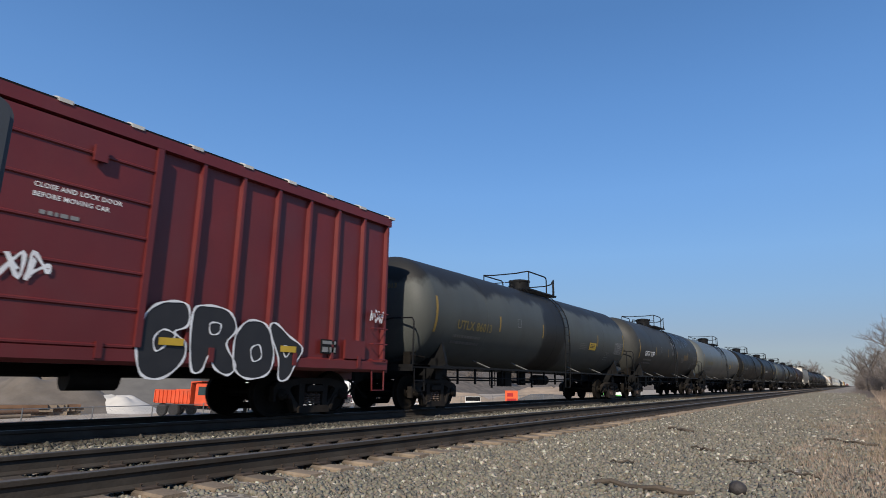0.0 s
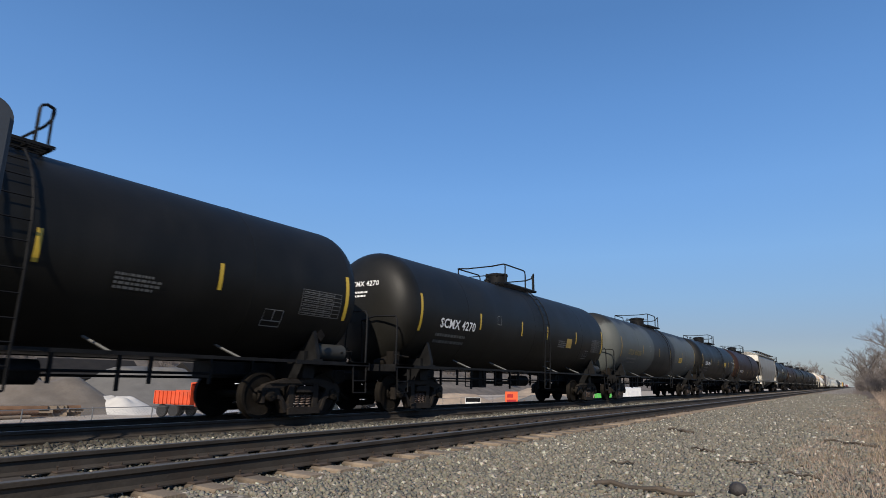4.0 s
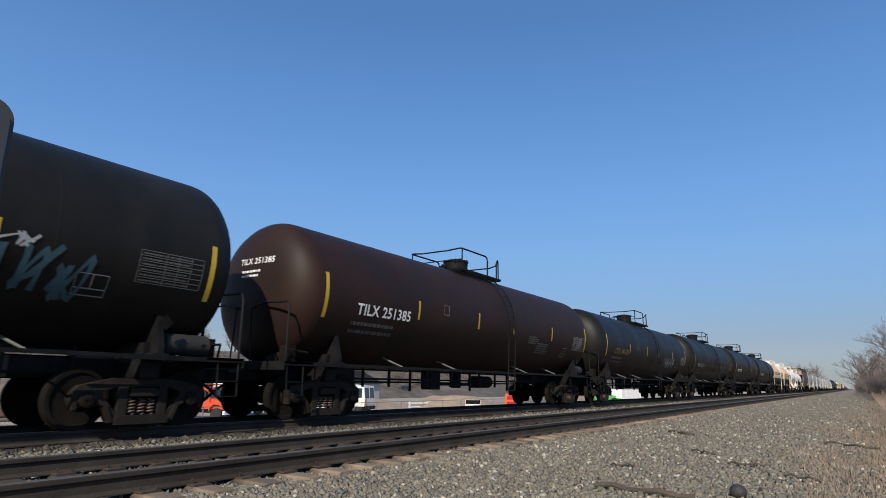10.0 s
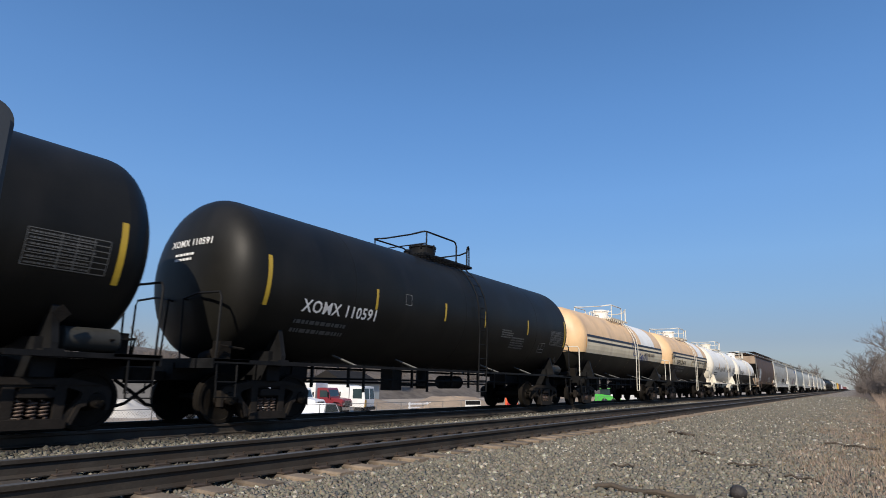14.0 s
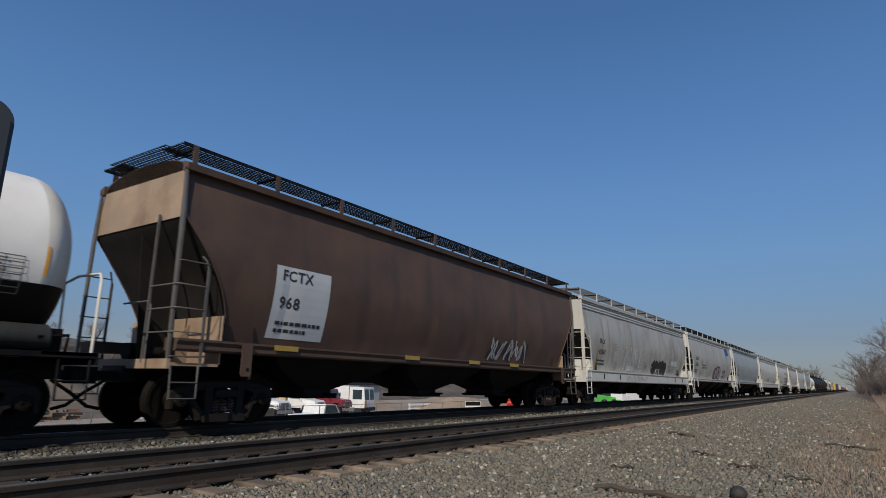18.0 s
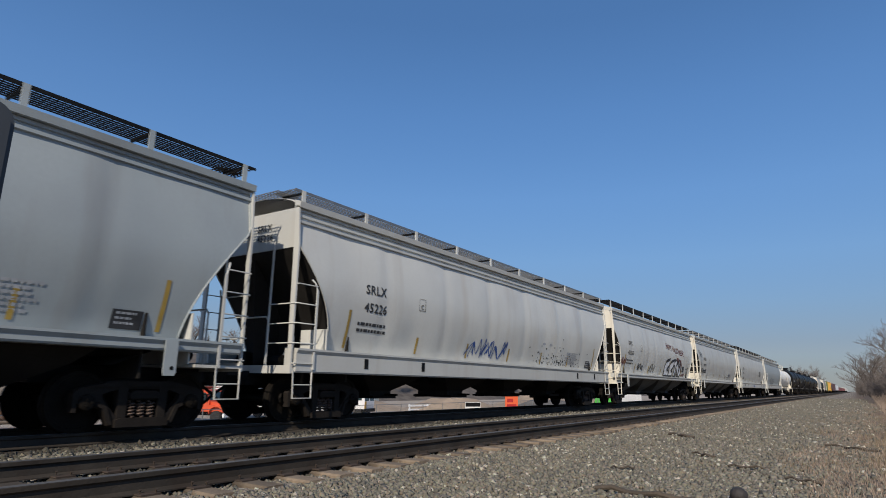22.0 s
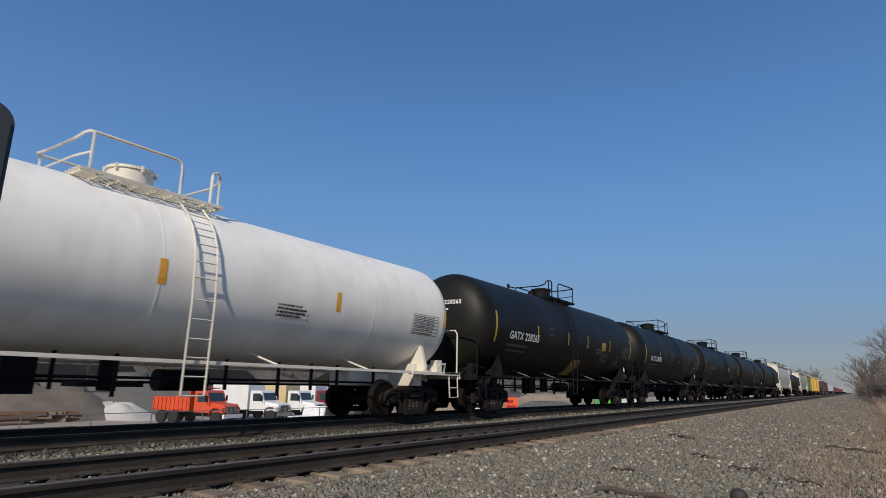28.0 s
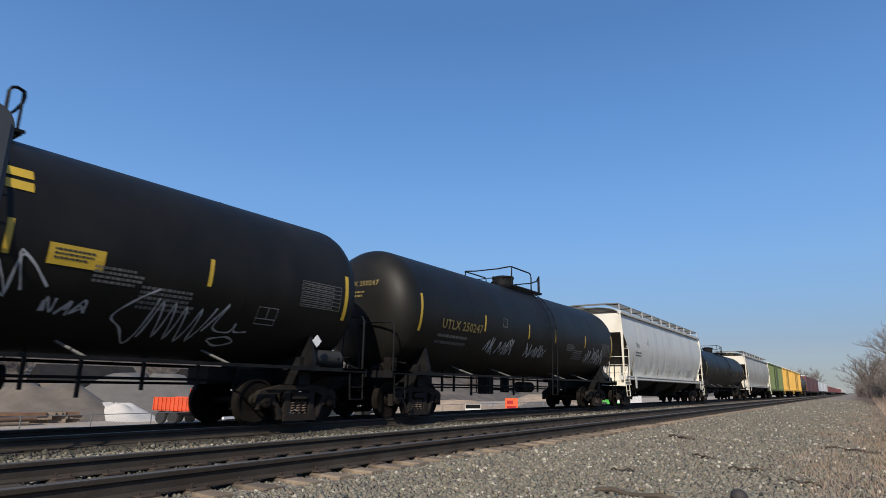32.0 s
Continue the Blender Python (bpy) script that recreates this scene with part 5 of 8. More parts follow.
# ---------- far end of the train: plain wagons that stay hundreds of metres off ----------
def far_car(name, L, paint, label, category, z0, z1, top=None, half=1.5):
    car = thing(name, pose(0, 0, 0), label, category, "cars of the train")
    ye = L / 2 - 0.6
    part("body", Build().box(-half, half, -ye, ye, z0, z1), paint, car)
    part("roof", Build().prism([(-half - 0.03, z1), (half + 0.03, z1), (half - 0.3, z1 + 0.15), (-half + 0.3, z1 + 0.15)], "y", -ye - 0.02, ye + 0.02), top or paint, car)
    part("side_sill", Build().box(-half + 0.1, half - 0.1, -ye, ye, z0 - 0.25, z0 - 0.004), BLACK_IRON, car)
    for e in (-1, 1):
        for k in (-1, 1):
            piece("wheelset", shared("wheelset", lambda: wheelset_mesh(WHEEL_R)), car, at=pose(0, e * (L / 2 - 2.4) + k * 0.9, WHEEL_R))
        part("post", Build().box(-half - 0.04, half + 0.04, e * ye - 0.06, e * ye + 0.06, z0, z1 - 0.01), paint, car)
    return car


RED_FAR = mat("dull_red_gondola_paint", (0.22, 0.05, 0.04), 0.6, 0, 0.2, 2.0, rand=0.25)
WRAP = mat("white_lumber_wrap", (0.70, 0.71, 0.72), 0.5, 0, 0.1, 1.0)
s = COUPLED[-1]
for n, L, paint, top, z0, z1, label, cat, name in (
        (3, 17.5, mat("maroon_boxcar_paint", (0.11, 0.04, 0.04), 0.6, 0, 0.2, 2.0, rand=0.2), BOX_WHITE_ROOF, 1.0, 4.4, "maroon boxcar with a pale roof, far down the train", "boxcar", "boxcar"),
        (3, 22.0, WRAP, WRAP, 1.2, 3.9, "flat car loaded with white-wrapped timber", "flat car", "flat_car"),
        (14, 18.5, RED_FAR, RED_FAR, 1.0, 3.2, "dull red gondola car, far down the train", "gondola", "gondola_car"),
        (12, 19.0, HOP_WHITE, HOP_WHITE, 1.2, 4.4, "pale hopper car, far down the train", "hopper car", "hopper_car")):
    for k in range(n):
        place_car(far_car(name, L, paint, label, cat, z0, z1, top), s, s + L)
        s += L


# ---------- ties, plates and spikes ----------
def tie_mesh(n, material):
    rng = random.Random(n)
    b = Build()
    x1 = 1.30 + rng.uniform(-0.05, 0.05)
    c = 0.018
    rows = []
    for x in (-1.30, -0.6, 0.0, 0.6, x1):
        j = rng.uniform(-0.012, 0.012)
        k = rng.uniform(-0.008, 0.004)
        rows.append([(x, y + j, z + k) for y, z in ((-0.115, -0.17), (0.115, -0.17), (0.115, -c), (0.115 - c, 0), (-0.115 + c, 0), (-0.115, -c))])
    return b.ring(rows).done("tie", material, 30)


TIE_DARK = mat("dark_tie_timber", (0.028, 0.023, 0.019), 0.85, 0.0, 0.3, 0.35, 30, 0.5, (0.05, 0.04, 0.03), 0.4, rand=0.3, spec=0.1)
PLATE = mat("rusty_tie_plate", (0.055, 0.038, 0.027), 0.8, 0.2, 0.3, 0.1, 40, 0.2)


def plate_mesh():
    return Build().bevel_box(-0.18, 0.18, -0.095, 0.095, 0.002, 0.020, 0.006).done("tie_plate", PLATE)


def spike_mesh():
    b = Build().box(-0.009, 0.009, -0.009, 0.009, 0.0, 0.055)
    b.prism([(-0.022, 0.05), (0.016, 0.05), (0.020, 0.062), (0.0, 0.075), (-0.024, 0.066)], "y", -0.016, 0.016)
    return b.done("spike", PLATE, 30)


rng = random.Random(5)
for tx, tz, y0, count in ((NEAR_X, 0.0, -3.0, 150), (FAR_X, -0.042, -3.0, 90)):
    for k in range(count):
        y = y0 + 0.508 * k + rng.uniform(-0.03, 0.03)
        t = new("tie", shared(("tie", tx, k % 9), lambda: tie_mesh(k % 9, TIE if tx == NEAR_X else TIE_DARK)))
        t.matrix_basis = pose(tx, y, tz + rng.uniform(-0.006, 0.0), 0, 0, rng.uniform(-1.2, 1.2))
        tagged(t, "weathered brown timber railway tie bedded in ballast", "tie", "railway ties")
        if tx == NEAR_X and 3 < y < 24:
            for s in (-1, 1):
                piece("tie_plate", shared("plate", plate_mesh), t, at=pose(s * GAUGE, 0, -0.004))
                for d, e in ((-0.085, 0.05), (0.085, -0.05), (0.15, 0.06)):
                    piece("spike", shared("spike", spike_mesh), t, at=pose(s * GAUGE + d, e, 0.004 + rng.uniform(0, 0.02), 0, 0, 180 if d > 0 else 0) @ Matrix.Scale(0.55, 4))
b = Build()
for tx, tz, y0 in ((NEAR_X, 0.0, 73.2), (FAR_X, -0.042, 42.7)):
    for k in range(400):
        y = y0 + 0.508 * k
        b.box(tx - 1.3, tx + 1.3, y - 0.115, y + 0.115, tz - 0.17, tz)
solid("ties_beyond", b, TIE, "rows of timber ties running into the distance", "ties", kind="stuff")


# ---------- ballast stones ----------
def stone_material(name="ballast_stone", k=1.0):
    m = bpy.data.materials.new(name)
    m.use_nodes = True
    N, K = m.node_tree.nodes, m.node_tree.links
    b = N["Principled BSDF"]
    b.inputs["Roughness"].default_value, b.inputs["Specular IOR Level"].default_value = 0.9, 0.25
    g = N.new("ShaderNodeNewGeometry")
    cr = N.new("ShaderNodeValToRGB")
    el = cr.color_ramp.elements
    el[0].color, el[1].color = (0.10, 0.09, 0.068, 1), (0.66, 0.62, 0.53, 1)
    for p, c in ((0.35, (0.19, 0.172, 0.13)), (0.62, (0.245, 0.222, 0.17)), (0.78, (0.20, 0.157, 0.10)), (0.92, (0.29, 0.262, 0.212))):
        e = el.new(p)
        e.color = (*c, 1)
    for e in el:
        e.color = (e.color[0] * k * 0.885, e.color[1] * k * 0.87, e.color[2] * k * 0.785, 1)
    K.new(g.outputs["Random Per Island"], cr.inputs[0])
    n = N.new("ShaderNodeTexNoise")
    n.inputs["Scale"].default_value = 60
    tc = N.new("ShaderNodeTexCoord")
    K.new(tc.outputs["Object"], n.inputs["Vector"])
    mx = N.new("ShaderNodeMix")
    mx.data_type, mx.blend_type = "RGBA", "MULTIPLY"
    mx.inputs[0].default_value = 0.6
    K.new(cr.outputs[0], mx.inputs[6])
    K.new(n.outputs["Color"], mx.inputs[7])
    hs = N.new("ShaderNodeBrightContrast")
    hs.inputs["Bright"].default_value = 0.05 * k
    K.new(mx.outputs[2], hs.inputs["Color"])
    K.new(hs.outputs[0], b.inputs["Base Color"])
    return m


STONE = stone_material()
STONE_DARK = stone_material("dark_ballast_stone", 0.38)


def stones(name, xy, size, label, material=STONE, sink=0.35):
    """Angular stones: one mesh of many small cut blocks."""
    r = np.random.RandomState(len(xy))
    n = len(xy)
    cube = np.array([(x, y, z) for z in (-1, 1) for y in (-1, 1) for x in (-1, 1)], float) * 0.5
    v = cube[None] * r.uniform(0.55, 1.25, (n, 1, 3)) * (1 + r.uniform(-0.38, 0.38, (n, 8, 3)))
    q = r.normal(size=(n, 4))
    q /= np.linalg.norm(q, axis=1)[:, None]
    w, x, y, z = q.T
    R = np.stack([1 - 2 * (y * y + z * z), 2 * (x * y - z * w), 2 * (x * z + y * w), 2 * (x * y + z * w), 1 - 2 * (x * x + z * z), 2 * (y * z - x * w),
                  2 * (x * z - y * w), 2 * (y * z + x * w), 1 - 2 * (x * x + y * y)], 1).reshape(n, 3, 3)
    v = np.einsum("nij,nkj->nki", R, v) * size[:, None, None]
    base = np.array([[px, py, ground_z(px, py)] for px, py in xy])
    base[:, 2] += size * (0.5 - sink) + r.uniform(-0.3, 0.3, n) * size
    v += base[:, None]
    quads = np.array([(0, 2, 3, 1), (4, 5, 7, 6), (0, 1, 5, 4), (2, 6, 7, 3), (0, 4, 6, 2), (1, 3, 7, 5)])
    f = (quads[None] + 8 * np.arange(n)[:, None, None]).reshape(-1)
    me = bpy.data.meshes.new(name)
    me.vertices.add(8 * n)
    me.vertices.foreach_set("co", v.reshape(-1))
    me.loops.add(24 * n)
    me.loops.foreach_set("vertex_index", f)
    me.polygons.add(6 * n)
    me.polygons.foreach_set("loop_start", np.arange(0, 24 * n, 4))
    me.update(calc_edges=True)
    me.materials.append(material)
    return tagged(new(name, me), label, "gravel", kind="stuff")


r = np.random.RandomState(11)
N1 = 84000
ys = 3.6 * np.exp(r.uniform(0, 1, N1) * math.log(95 / 3.6))
xs = r.uniform(-4.68, 1.1, N1)
keep = xs + 0.35 * np.sin(0.8 * ys) + 0.2 * np.sin(2.9 * ys + 1) < -0.60 + 1.5 * r.uniform(0, 1, N1) ** 1.8
size = r.uniform(0.018, 0.048, N1) * (0.85 + 0.02 * np.minimum(ys, 60))
stones("ballast", np.stack([xs, ys], 1)[keep], size[keep], "angular grey crushed stone with a few pale and brown pieces")
N2 = 15000
ys = 2.2 * np.exp(r.uniform(0, 1, N2) * math.log(40 / 2.2))
xs = r.uniform(-9.30, -7.25, N2)
size = r.uniform(0.03, 0.065, N2) * (0.9 + 0.02 * ys)
clean = xs + r.normal(0, 0.12, N2) > -8.75
stones("ballast_between_tracks", np.stack([xs, ys], 1)[clean], size[clean], "pale crushed stone between the two tracks", sink=0.35)
stones("ballast_beside_far_track", np.stack([xs, ys], 1)[~clean], size[~clean], "dark crushed stone at the far track", STONE_DARK, sink=0.35)
N3 = 14000
ys = 2.5 * np.exp(r.uniform(0, 1, N3) * math.log(30 / 2.5))
xs = r.uniform(-7.3, -4.6, N3)
inner = np.abs(xs - NEAR_X + r.normal(0, 0.05, N3)) < 0.76
outer = ~inner & (r.uniform(0, 1, N3) < np.where(xs > -5.2, 0.45, 1.0))
stones("ballast_at_tie_ends", np.stack([xs, ys], 1)[outer], r.uniform(0.025, 0.045, outer.sum()), "crushed stone packed round the tie ends", sink=0.7)
stones("ballast_in_track", np.stack([xs, ys], 1)[inner], r.uniform(0.025, 0.05, inner.sum()), "greasy dark crushed stone packed between the ties", STONE_DARK, sink=0.75)

# ---------- a dark boulder, dropped branches ----------
r2 = random.Random(3)
rows = []
for i in range(9):
    a = math.pi * i / 8
    rows.append([(0.125 * math.sin(a) * math.cos(k * 0.5236) * (1 + 0.10 * math.sin(3 * k + i)), 0.10 * math.sin(a) * math.sin(k * 0.5236) * (1 + 0.08 * math.cos(2 * k)), 0.11 * -math.cos(a)) for k in range(12)])
solid("boulder", Build().ring(rows), mat("dark_wet_stone", (0.035, 0.03, 0.028), 0.7, 0, 0.3, 0.1, 30, 0.4), "rounded dark brown stone lying on the gravel", "stone", smooth=60, at=pose(-1.03, 6.55, 0.0, 0, 12, 30) @ Matrix.Scale(0.66, 4))
BARK = mat("grey_brown_bark", (0.075, 0.058, 0.042), 0.9, 0, 0.3, 0.2, 30, 0.5)
for x, y, ln, rad, turn, bend in ((-1.82, 6.15, 0.95, 0.026, 1, 0.06), (-3.25, 14.0, 0.75, 0.03, -35, 0.05), (-0.2, 13.3, 0.9, 0.018, -25, 0.12), (-2.1, 10.4, 0.45, 0.016, -30, 0.05),
                                  (-1.3, 9.2, 0.5, 0.014, 20, 0.05), (-0.6, 8.2, 0.4, 0.014, -10, 0.04), (-2.6, 8.0, 0.35, 0.012, 50, 0.03)):
    pts = [(ln * (k / 6 - 0.5), bend * math.sin(k * 1.1), 0.045 + 0.02 * math.sin(k * 2.0)) for k in range(7)]
    b = Build().tube(pts, rad, 7)
    b.tube([pts[4], (pts[4][0] + 0.12 * ln, pts[4][1] + 0.12 * ln, 0.05)], rad * 0.5, 5)
    solid("branch", b, BARK, "dead weathered branch lying on the gravel", "branch", "fallen branches", smooth=50, at=pose(x, y, ground_z(x, y), 0, 0, turn))

# ---------- dry grass on the verge ----------
def blades(name, places, height, width, material, label):
    r = np.random.RandomState(len(places))
    n = len(places)
    a = r.uniform(0, 2 * math.pi, n)
    h = r.uniform(0.4, 1.0, n) * height
    lean = r.uniform(0.1, 0.6, n)[:, None] * h[:, None] * np.stack([np.cos(a + r.uniform(-1, 1, n)), np.sin(a)], 1)
    side = np.stack([-np.sin(a), np.cos(a)], 1) * width
    base = np.array([(x, y, ground_z(x, y) - 0.02) for x, y in places])
    v = np.zeros((n, 5, 3))
    v[:, 0] = base
    v[:, 1] = base
    v[:, 0, :2] += side
    v[:, 1, :2] -= side
    mid = base.copy()
    mid[:, :2] += lean * 0.4
    mid[:, 2] += h * 0.6
    v[:, 2] = mid
    v[:, 3] = mid
    v[:, 2, :2] -= side * 0.7
    v[:, 3, :2] += side * 0.7
    v[:, 4] = base
    v[:, 4, :2] += lean
    v[:, 4, 2] += h
    faces = []
    for i in range(n):
        o = 5 * i
        faces += [(o, o + 1, o + 2, o + 3), (o + 3, o + 2, o + 4)]
    me = bpy.data.meshes.new(name)
    me.from_pydata(v.reshape(-1, 3).tolist(), [], faces)
    me.materials.append(material)
    return tagged(new(name, me), label, "grass", kind="stuff")


STRAW = mat("dry_straw_grass", (0.23, 0.18, 0.115), 0.9, 0, 0.35, 0.6, 8, 0.0)
STRAW_DULL = mat("dull_dead_weeds", (0.31, 0.235, 0.175), 0.9, 0, 0.35, 0.6, 8, 0.0)
r = random.Random(8)
places = []
for k in range(260):
    y = 9 * math.exp(r.random() * math.log(120 / 9))
    x = 0.1 + 0.012 * y + abs(r.gauss(0, 0.5 + 0.03 * y))
    if r.random() < 0.22:
        x = r.uniform(-1.4, 0.2)
    for j in range(r.randint(10, 34)):
        places.append((x + r.gauss(0, 0.10 + 0.004 * y), y + r.gauss(0, 0.12 + 0.006 * y)))
blades("dry_grass", places, 0.19, 0.005, STRAW, "sparse tufts of straw-coloured dry grass")
places = []
for k in range(1300):
    y = 6.5 * math.exp(r.random() * math.log(60 / 6.5))
    x = -0.80 + abs(r.gauss(0, 0.9 + 0.02 * y)) + 0.3 * math.sin(0.8 * y + 2)
    for j in range(r.randint(8, 20)):
        places.append((x + r.gauss(0, 0.12), y + r.gauss(0, 0.15)))
blades("short_dry_grass", places[-18000:], 0.11, 0.005, STRAW_DULL, "short matted dead grass at the edge of the ballast")
places = [(r.uniform(0.5, 8) + 0.012 * y, y) for y in [15 + 120 * r.random() ** 1.3 for k in range(16000)]]
blades("tall_weeds", places, 0.55, 0.009, STRAW_DULL, "tall dead weeds and straw along the verge")


# ---------- bare trees and brush ----------
def tree_meshes(seed, height, spread, depth, trunk_r, shrub=False):
    rg = random.Random(seed)
    wood, twig = Build(), Build()

    def grow(p, d, ln, rad, lv):
        n = 3 if lv < 2 else 2
        pts = [p]
        q = p.copy()
        dd = d.copy()
        for k in range(n):
            dd = (dd + Vector((rg.gauss(0, 0.16), rg.gauss(0, 0.16), rg.gauss(0.05, 0.10)))).normalized()
            q = q + dd * (ln / n)
            pts.append(q.copy())
        tgt = wood if lv < 2 else twig
        sides = 6 if lv < 1 else (4 if lv < 3 else 3)
        o = []
        for k, pt in enumerate(pts):
            rr = max(0.009, rad * (1 - 0.45 * k / n))
            u = dd.cross(Vector((0.3, 0.2, 1))).normalized()
            w = dd.cross(u)
            o.append([pt + rr * (math.cos(2 * math.pi * j / sides) * u + math.sin(2 * math.pi * j / sides) * w) for j in range(sides)])
        tgt.ring(o, close=False)
        if lv >= depth:
            return
        for k in range(rg.randint(4, 5) if lv else rg.randint(6, 8)):
            f = rg.uniform(0.35, 1.0) if lv else rg.uniform(0.30, 1.0)
            at = pts[0].lerp(pts[-1], f)
            i = min(n - 1, int(f * n))
            at = pts[i].lerp(pts[i + 1], f * n - i)
            side = Vector((rg.gauss(0, 1), rg.gauss(0, 1), rg.uniform(-0.1, 0.6))).normalized()
            nd = (dd * rg.uniform(0.35, 0.9) + side * spread).normalized()
            grow(at, nd, ln * rg.uniform(0.42, 0.68), rad * 0.5, lv + 1)
    if shrub:
        for k in range(9):
            a = rg.uniform(0, 6.28)
            grow(Vector((rg.gauss(0, 0.35), rg.gauss(0, 0.35), 0)), Vector((math.cos(a) * 0.45, math.sin(a) * 0.45, 1)).normalized(), height * rg.uniform(0.45, 0.7), trunk_r * 0.4, 1)
    else:
        grow(Vector((0, 0, 0)), Vector((0, 0, 1)), height * 0.62, trunk_r, 0)
    return wood, twig


TREE_BARK = mat("bare_tree_bark", (0.085, 0.068, 0.055), 0.9, 0, 0.3, 0.5, 10, 0.3)
TWIG = mat("bare_twigs", (0.165, 0.138, 0.12), 0.9, 0, 0.25, 0.6, 10, 0.0)


def bare_tree(name, seed, height, spread, depth, trunk_r, label, category, shrub=False):
    w, t = tree_meshes(seed, height, spread, depth, trunk_r, shrub)
    ob = thing(name, pose(0, -200, -30), label, category)
    if w.f:
        part("trunk", w, TREE_BARK, ob, smooth=60)
    part("crown", t, TWIG, ob, "mass of fine bare twigs")
    return ob


protos = [bare_tree("bare_tree", 21 + k, 9.0, 0.58, 4, 0.16, "leafless grey-brown tree in early spring", "tree") for k in range(4)]
shrubs = [bare_tree("bare_shrub", 41 + k, 3.2, 0.7, 4, 0.06, "leafless brown thicket shrub", "shrub", True) for k in range(3)]
r = random.Random(17)
first = {id(p): True for p in protos + shrubs}


def plant(ob, x, y, k, turn, z=None):
    m = pose(x, y, (ground_z(x, y) if z is None else z) - 0.05, 0, 0, turn) @ Matrix.Scale(k, 4)
    if first[id(ob)]:
        first[id(ob)] = False
        ob.matrix_basis = m
        ob["kind_done"] = 1
    else:
        c = copy_thing(ob, m)
        c.matrix_basis = m


for k in range(30):
    y = 82 + 300 * (k / 29) ** 1.5
    x = 2.9 + 0.008 * y + r.uniform(0, 5 + 0.02 * y)
    plant(protos[k % 4], x, y + r.uniform(-3, 3), r.uniform(0.75, 1.1), r.uniform(0, 360))
for k in range(16):
    y = 118 + 260 * k / 15
    plant(protos[k % 4], 0.6 + r.uniform(0, 4) + 0.004 * y, y + r.uniform(-5, 5), r.uniform(0.7, 1.05), r.uniform(0, 360))
for k in range(64):
    y = 70 + 270 * (k / 63) ** 1.4
    x = max(0.6, 3.2 - 0.02 * (y - 70)) + abs(r.gauss(0, 2.0))
    plant(shrubs[k % 3], x, y + r.uniform(-2, 2), r.uniform(0.6, 1.15), r.uniform(0, 360))
for x, y, k in ((6.3, 60, 0.95), (6.6, 74, 0.95), (5.4, 90, 0.85)):
    plant(protos[int(y) % 4], x, y, k, 37.0 * y)
# woods behind the yard and far up the line
for k in range(44):
    y = 8 + 240 * k / 43
    plant(protos[k % 4], -97 - r.uniform(0, 30), y + r.uniform(-4, 4), r.uniform(0.8, 1.25), r.uniform(0, 360), 3.0)
for k in range(10):
    plant(protos[k % 4], -26 - r.uniform(0, 16), 560 + r.uniform(-30, 60), r.uniform(1.6, 2.3), r.uniform(0, 360), 0.0)

# ---------- a dark cabinet beside the camera ----------
CASE = mat("dark_grey_cabinet_paint", (0.045, 0.05, 0.055), 0.5, 0, 0.15, 0.4, 20, 0.05)
case = thing("equipment_cabinet", pose(-2.0, 0.0, 0.0), "dark grey steel trackside cabinet on two legs", "cabinet")


def rounded(y0, y1, z0, z1, rad, n=6):
    out = []
    for cy, cz, a0 in ((y1 - rad, z0 + rad, -90), (y1 - rad, z1 - rad, 0), (y0 + rad, z1 - rad, 90), (y0 + rad, z0 + rad, 180)):
        out += [(cy + rad * math.cos(radians(a0 + 90 * k / n)), cz + rad * math.sin(radians(a0 + 90 * k / n))) for k in range(n + 1)]
    return out


part("case", Build().prism(rounded(-0.12, 0.645, 0.55, 1.785, 0.065), "x", -0.36, -0.03), CASE, case, smooth=25)
part("door", Build().prism(rounded(-0.10, 0.625, 0.57, 1.765, 0.055), "x", -0.028, 0.0), CASE, case, smooth=25)
part("handle", Build().tube([(0.0, -0.05, 1.1), (0.04, -0.05, 1.1), (0.04, -0.05, 1.22), (0.0, -0.05, 1.22)], 0.008), GALV, case, smooth=60)
for y in (-0.02, 0.54):
    part("leg", Build().box(-0.22, -0.16, y - 0.03, y + 0.03, -0.1, 0.56), GALV, case)

# ---------- the yard behind the line ----------
YARD = -2.51
RUBBER = mat("black_tyre_rubber", (0.02, 0.02, 0.02), 0.85, 0, 0.3, 0.2, 30, 0.2)
GLASS = mat("dark_cab_glass", (0.03, 0.05, 0.055), 0.08, 0, 0.1, 0.5, 10, 0.0)
CHROME = mat("dull_chrome", (0.55, 0.55, 0.55), 0.3, 0.9, 0.1, 0.5)
TRUCK_ORANGE = mat("orange_truck_paint", (0.62, 0.085, 0.03), 0.4, 0, 0.12, 0.8, 20, 0.03, (0.3, 0.12, 0.08), 0.3)
TRUCK_WHITE = mat("white_truck_paint", (0.75, 0.75, 0.74), 0.4, 0, 0.06, 0.8, 20, 0.02)
TRUCK_MAROON = mat("maroon_truck_paint", (0.20, 0.025, 0.035), 0.35, 0, 0.12, 0.8, 20, 0.02)
BOX_TAN = mat("tan_box_paint", (0.60, 0.47, 0.27), 0.5, 0, 0.08, 0.8)


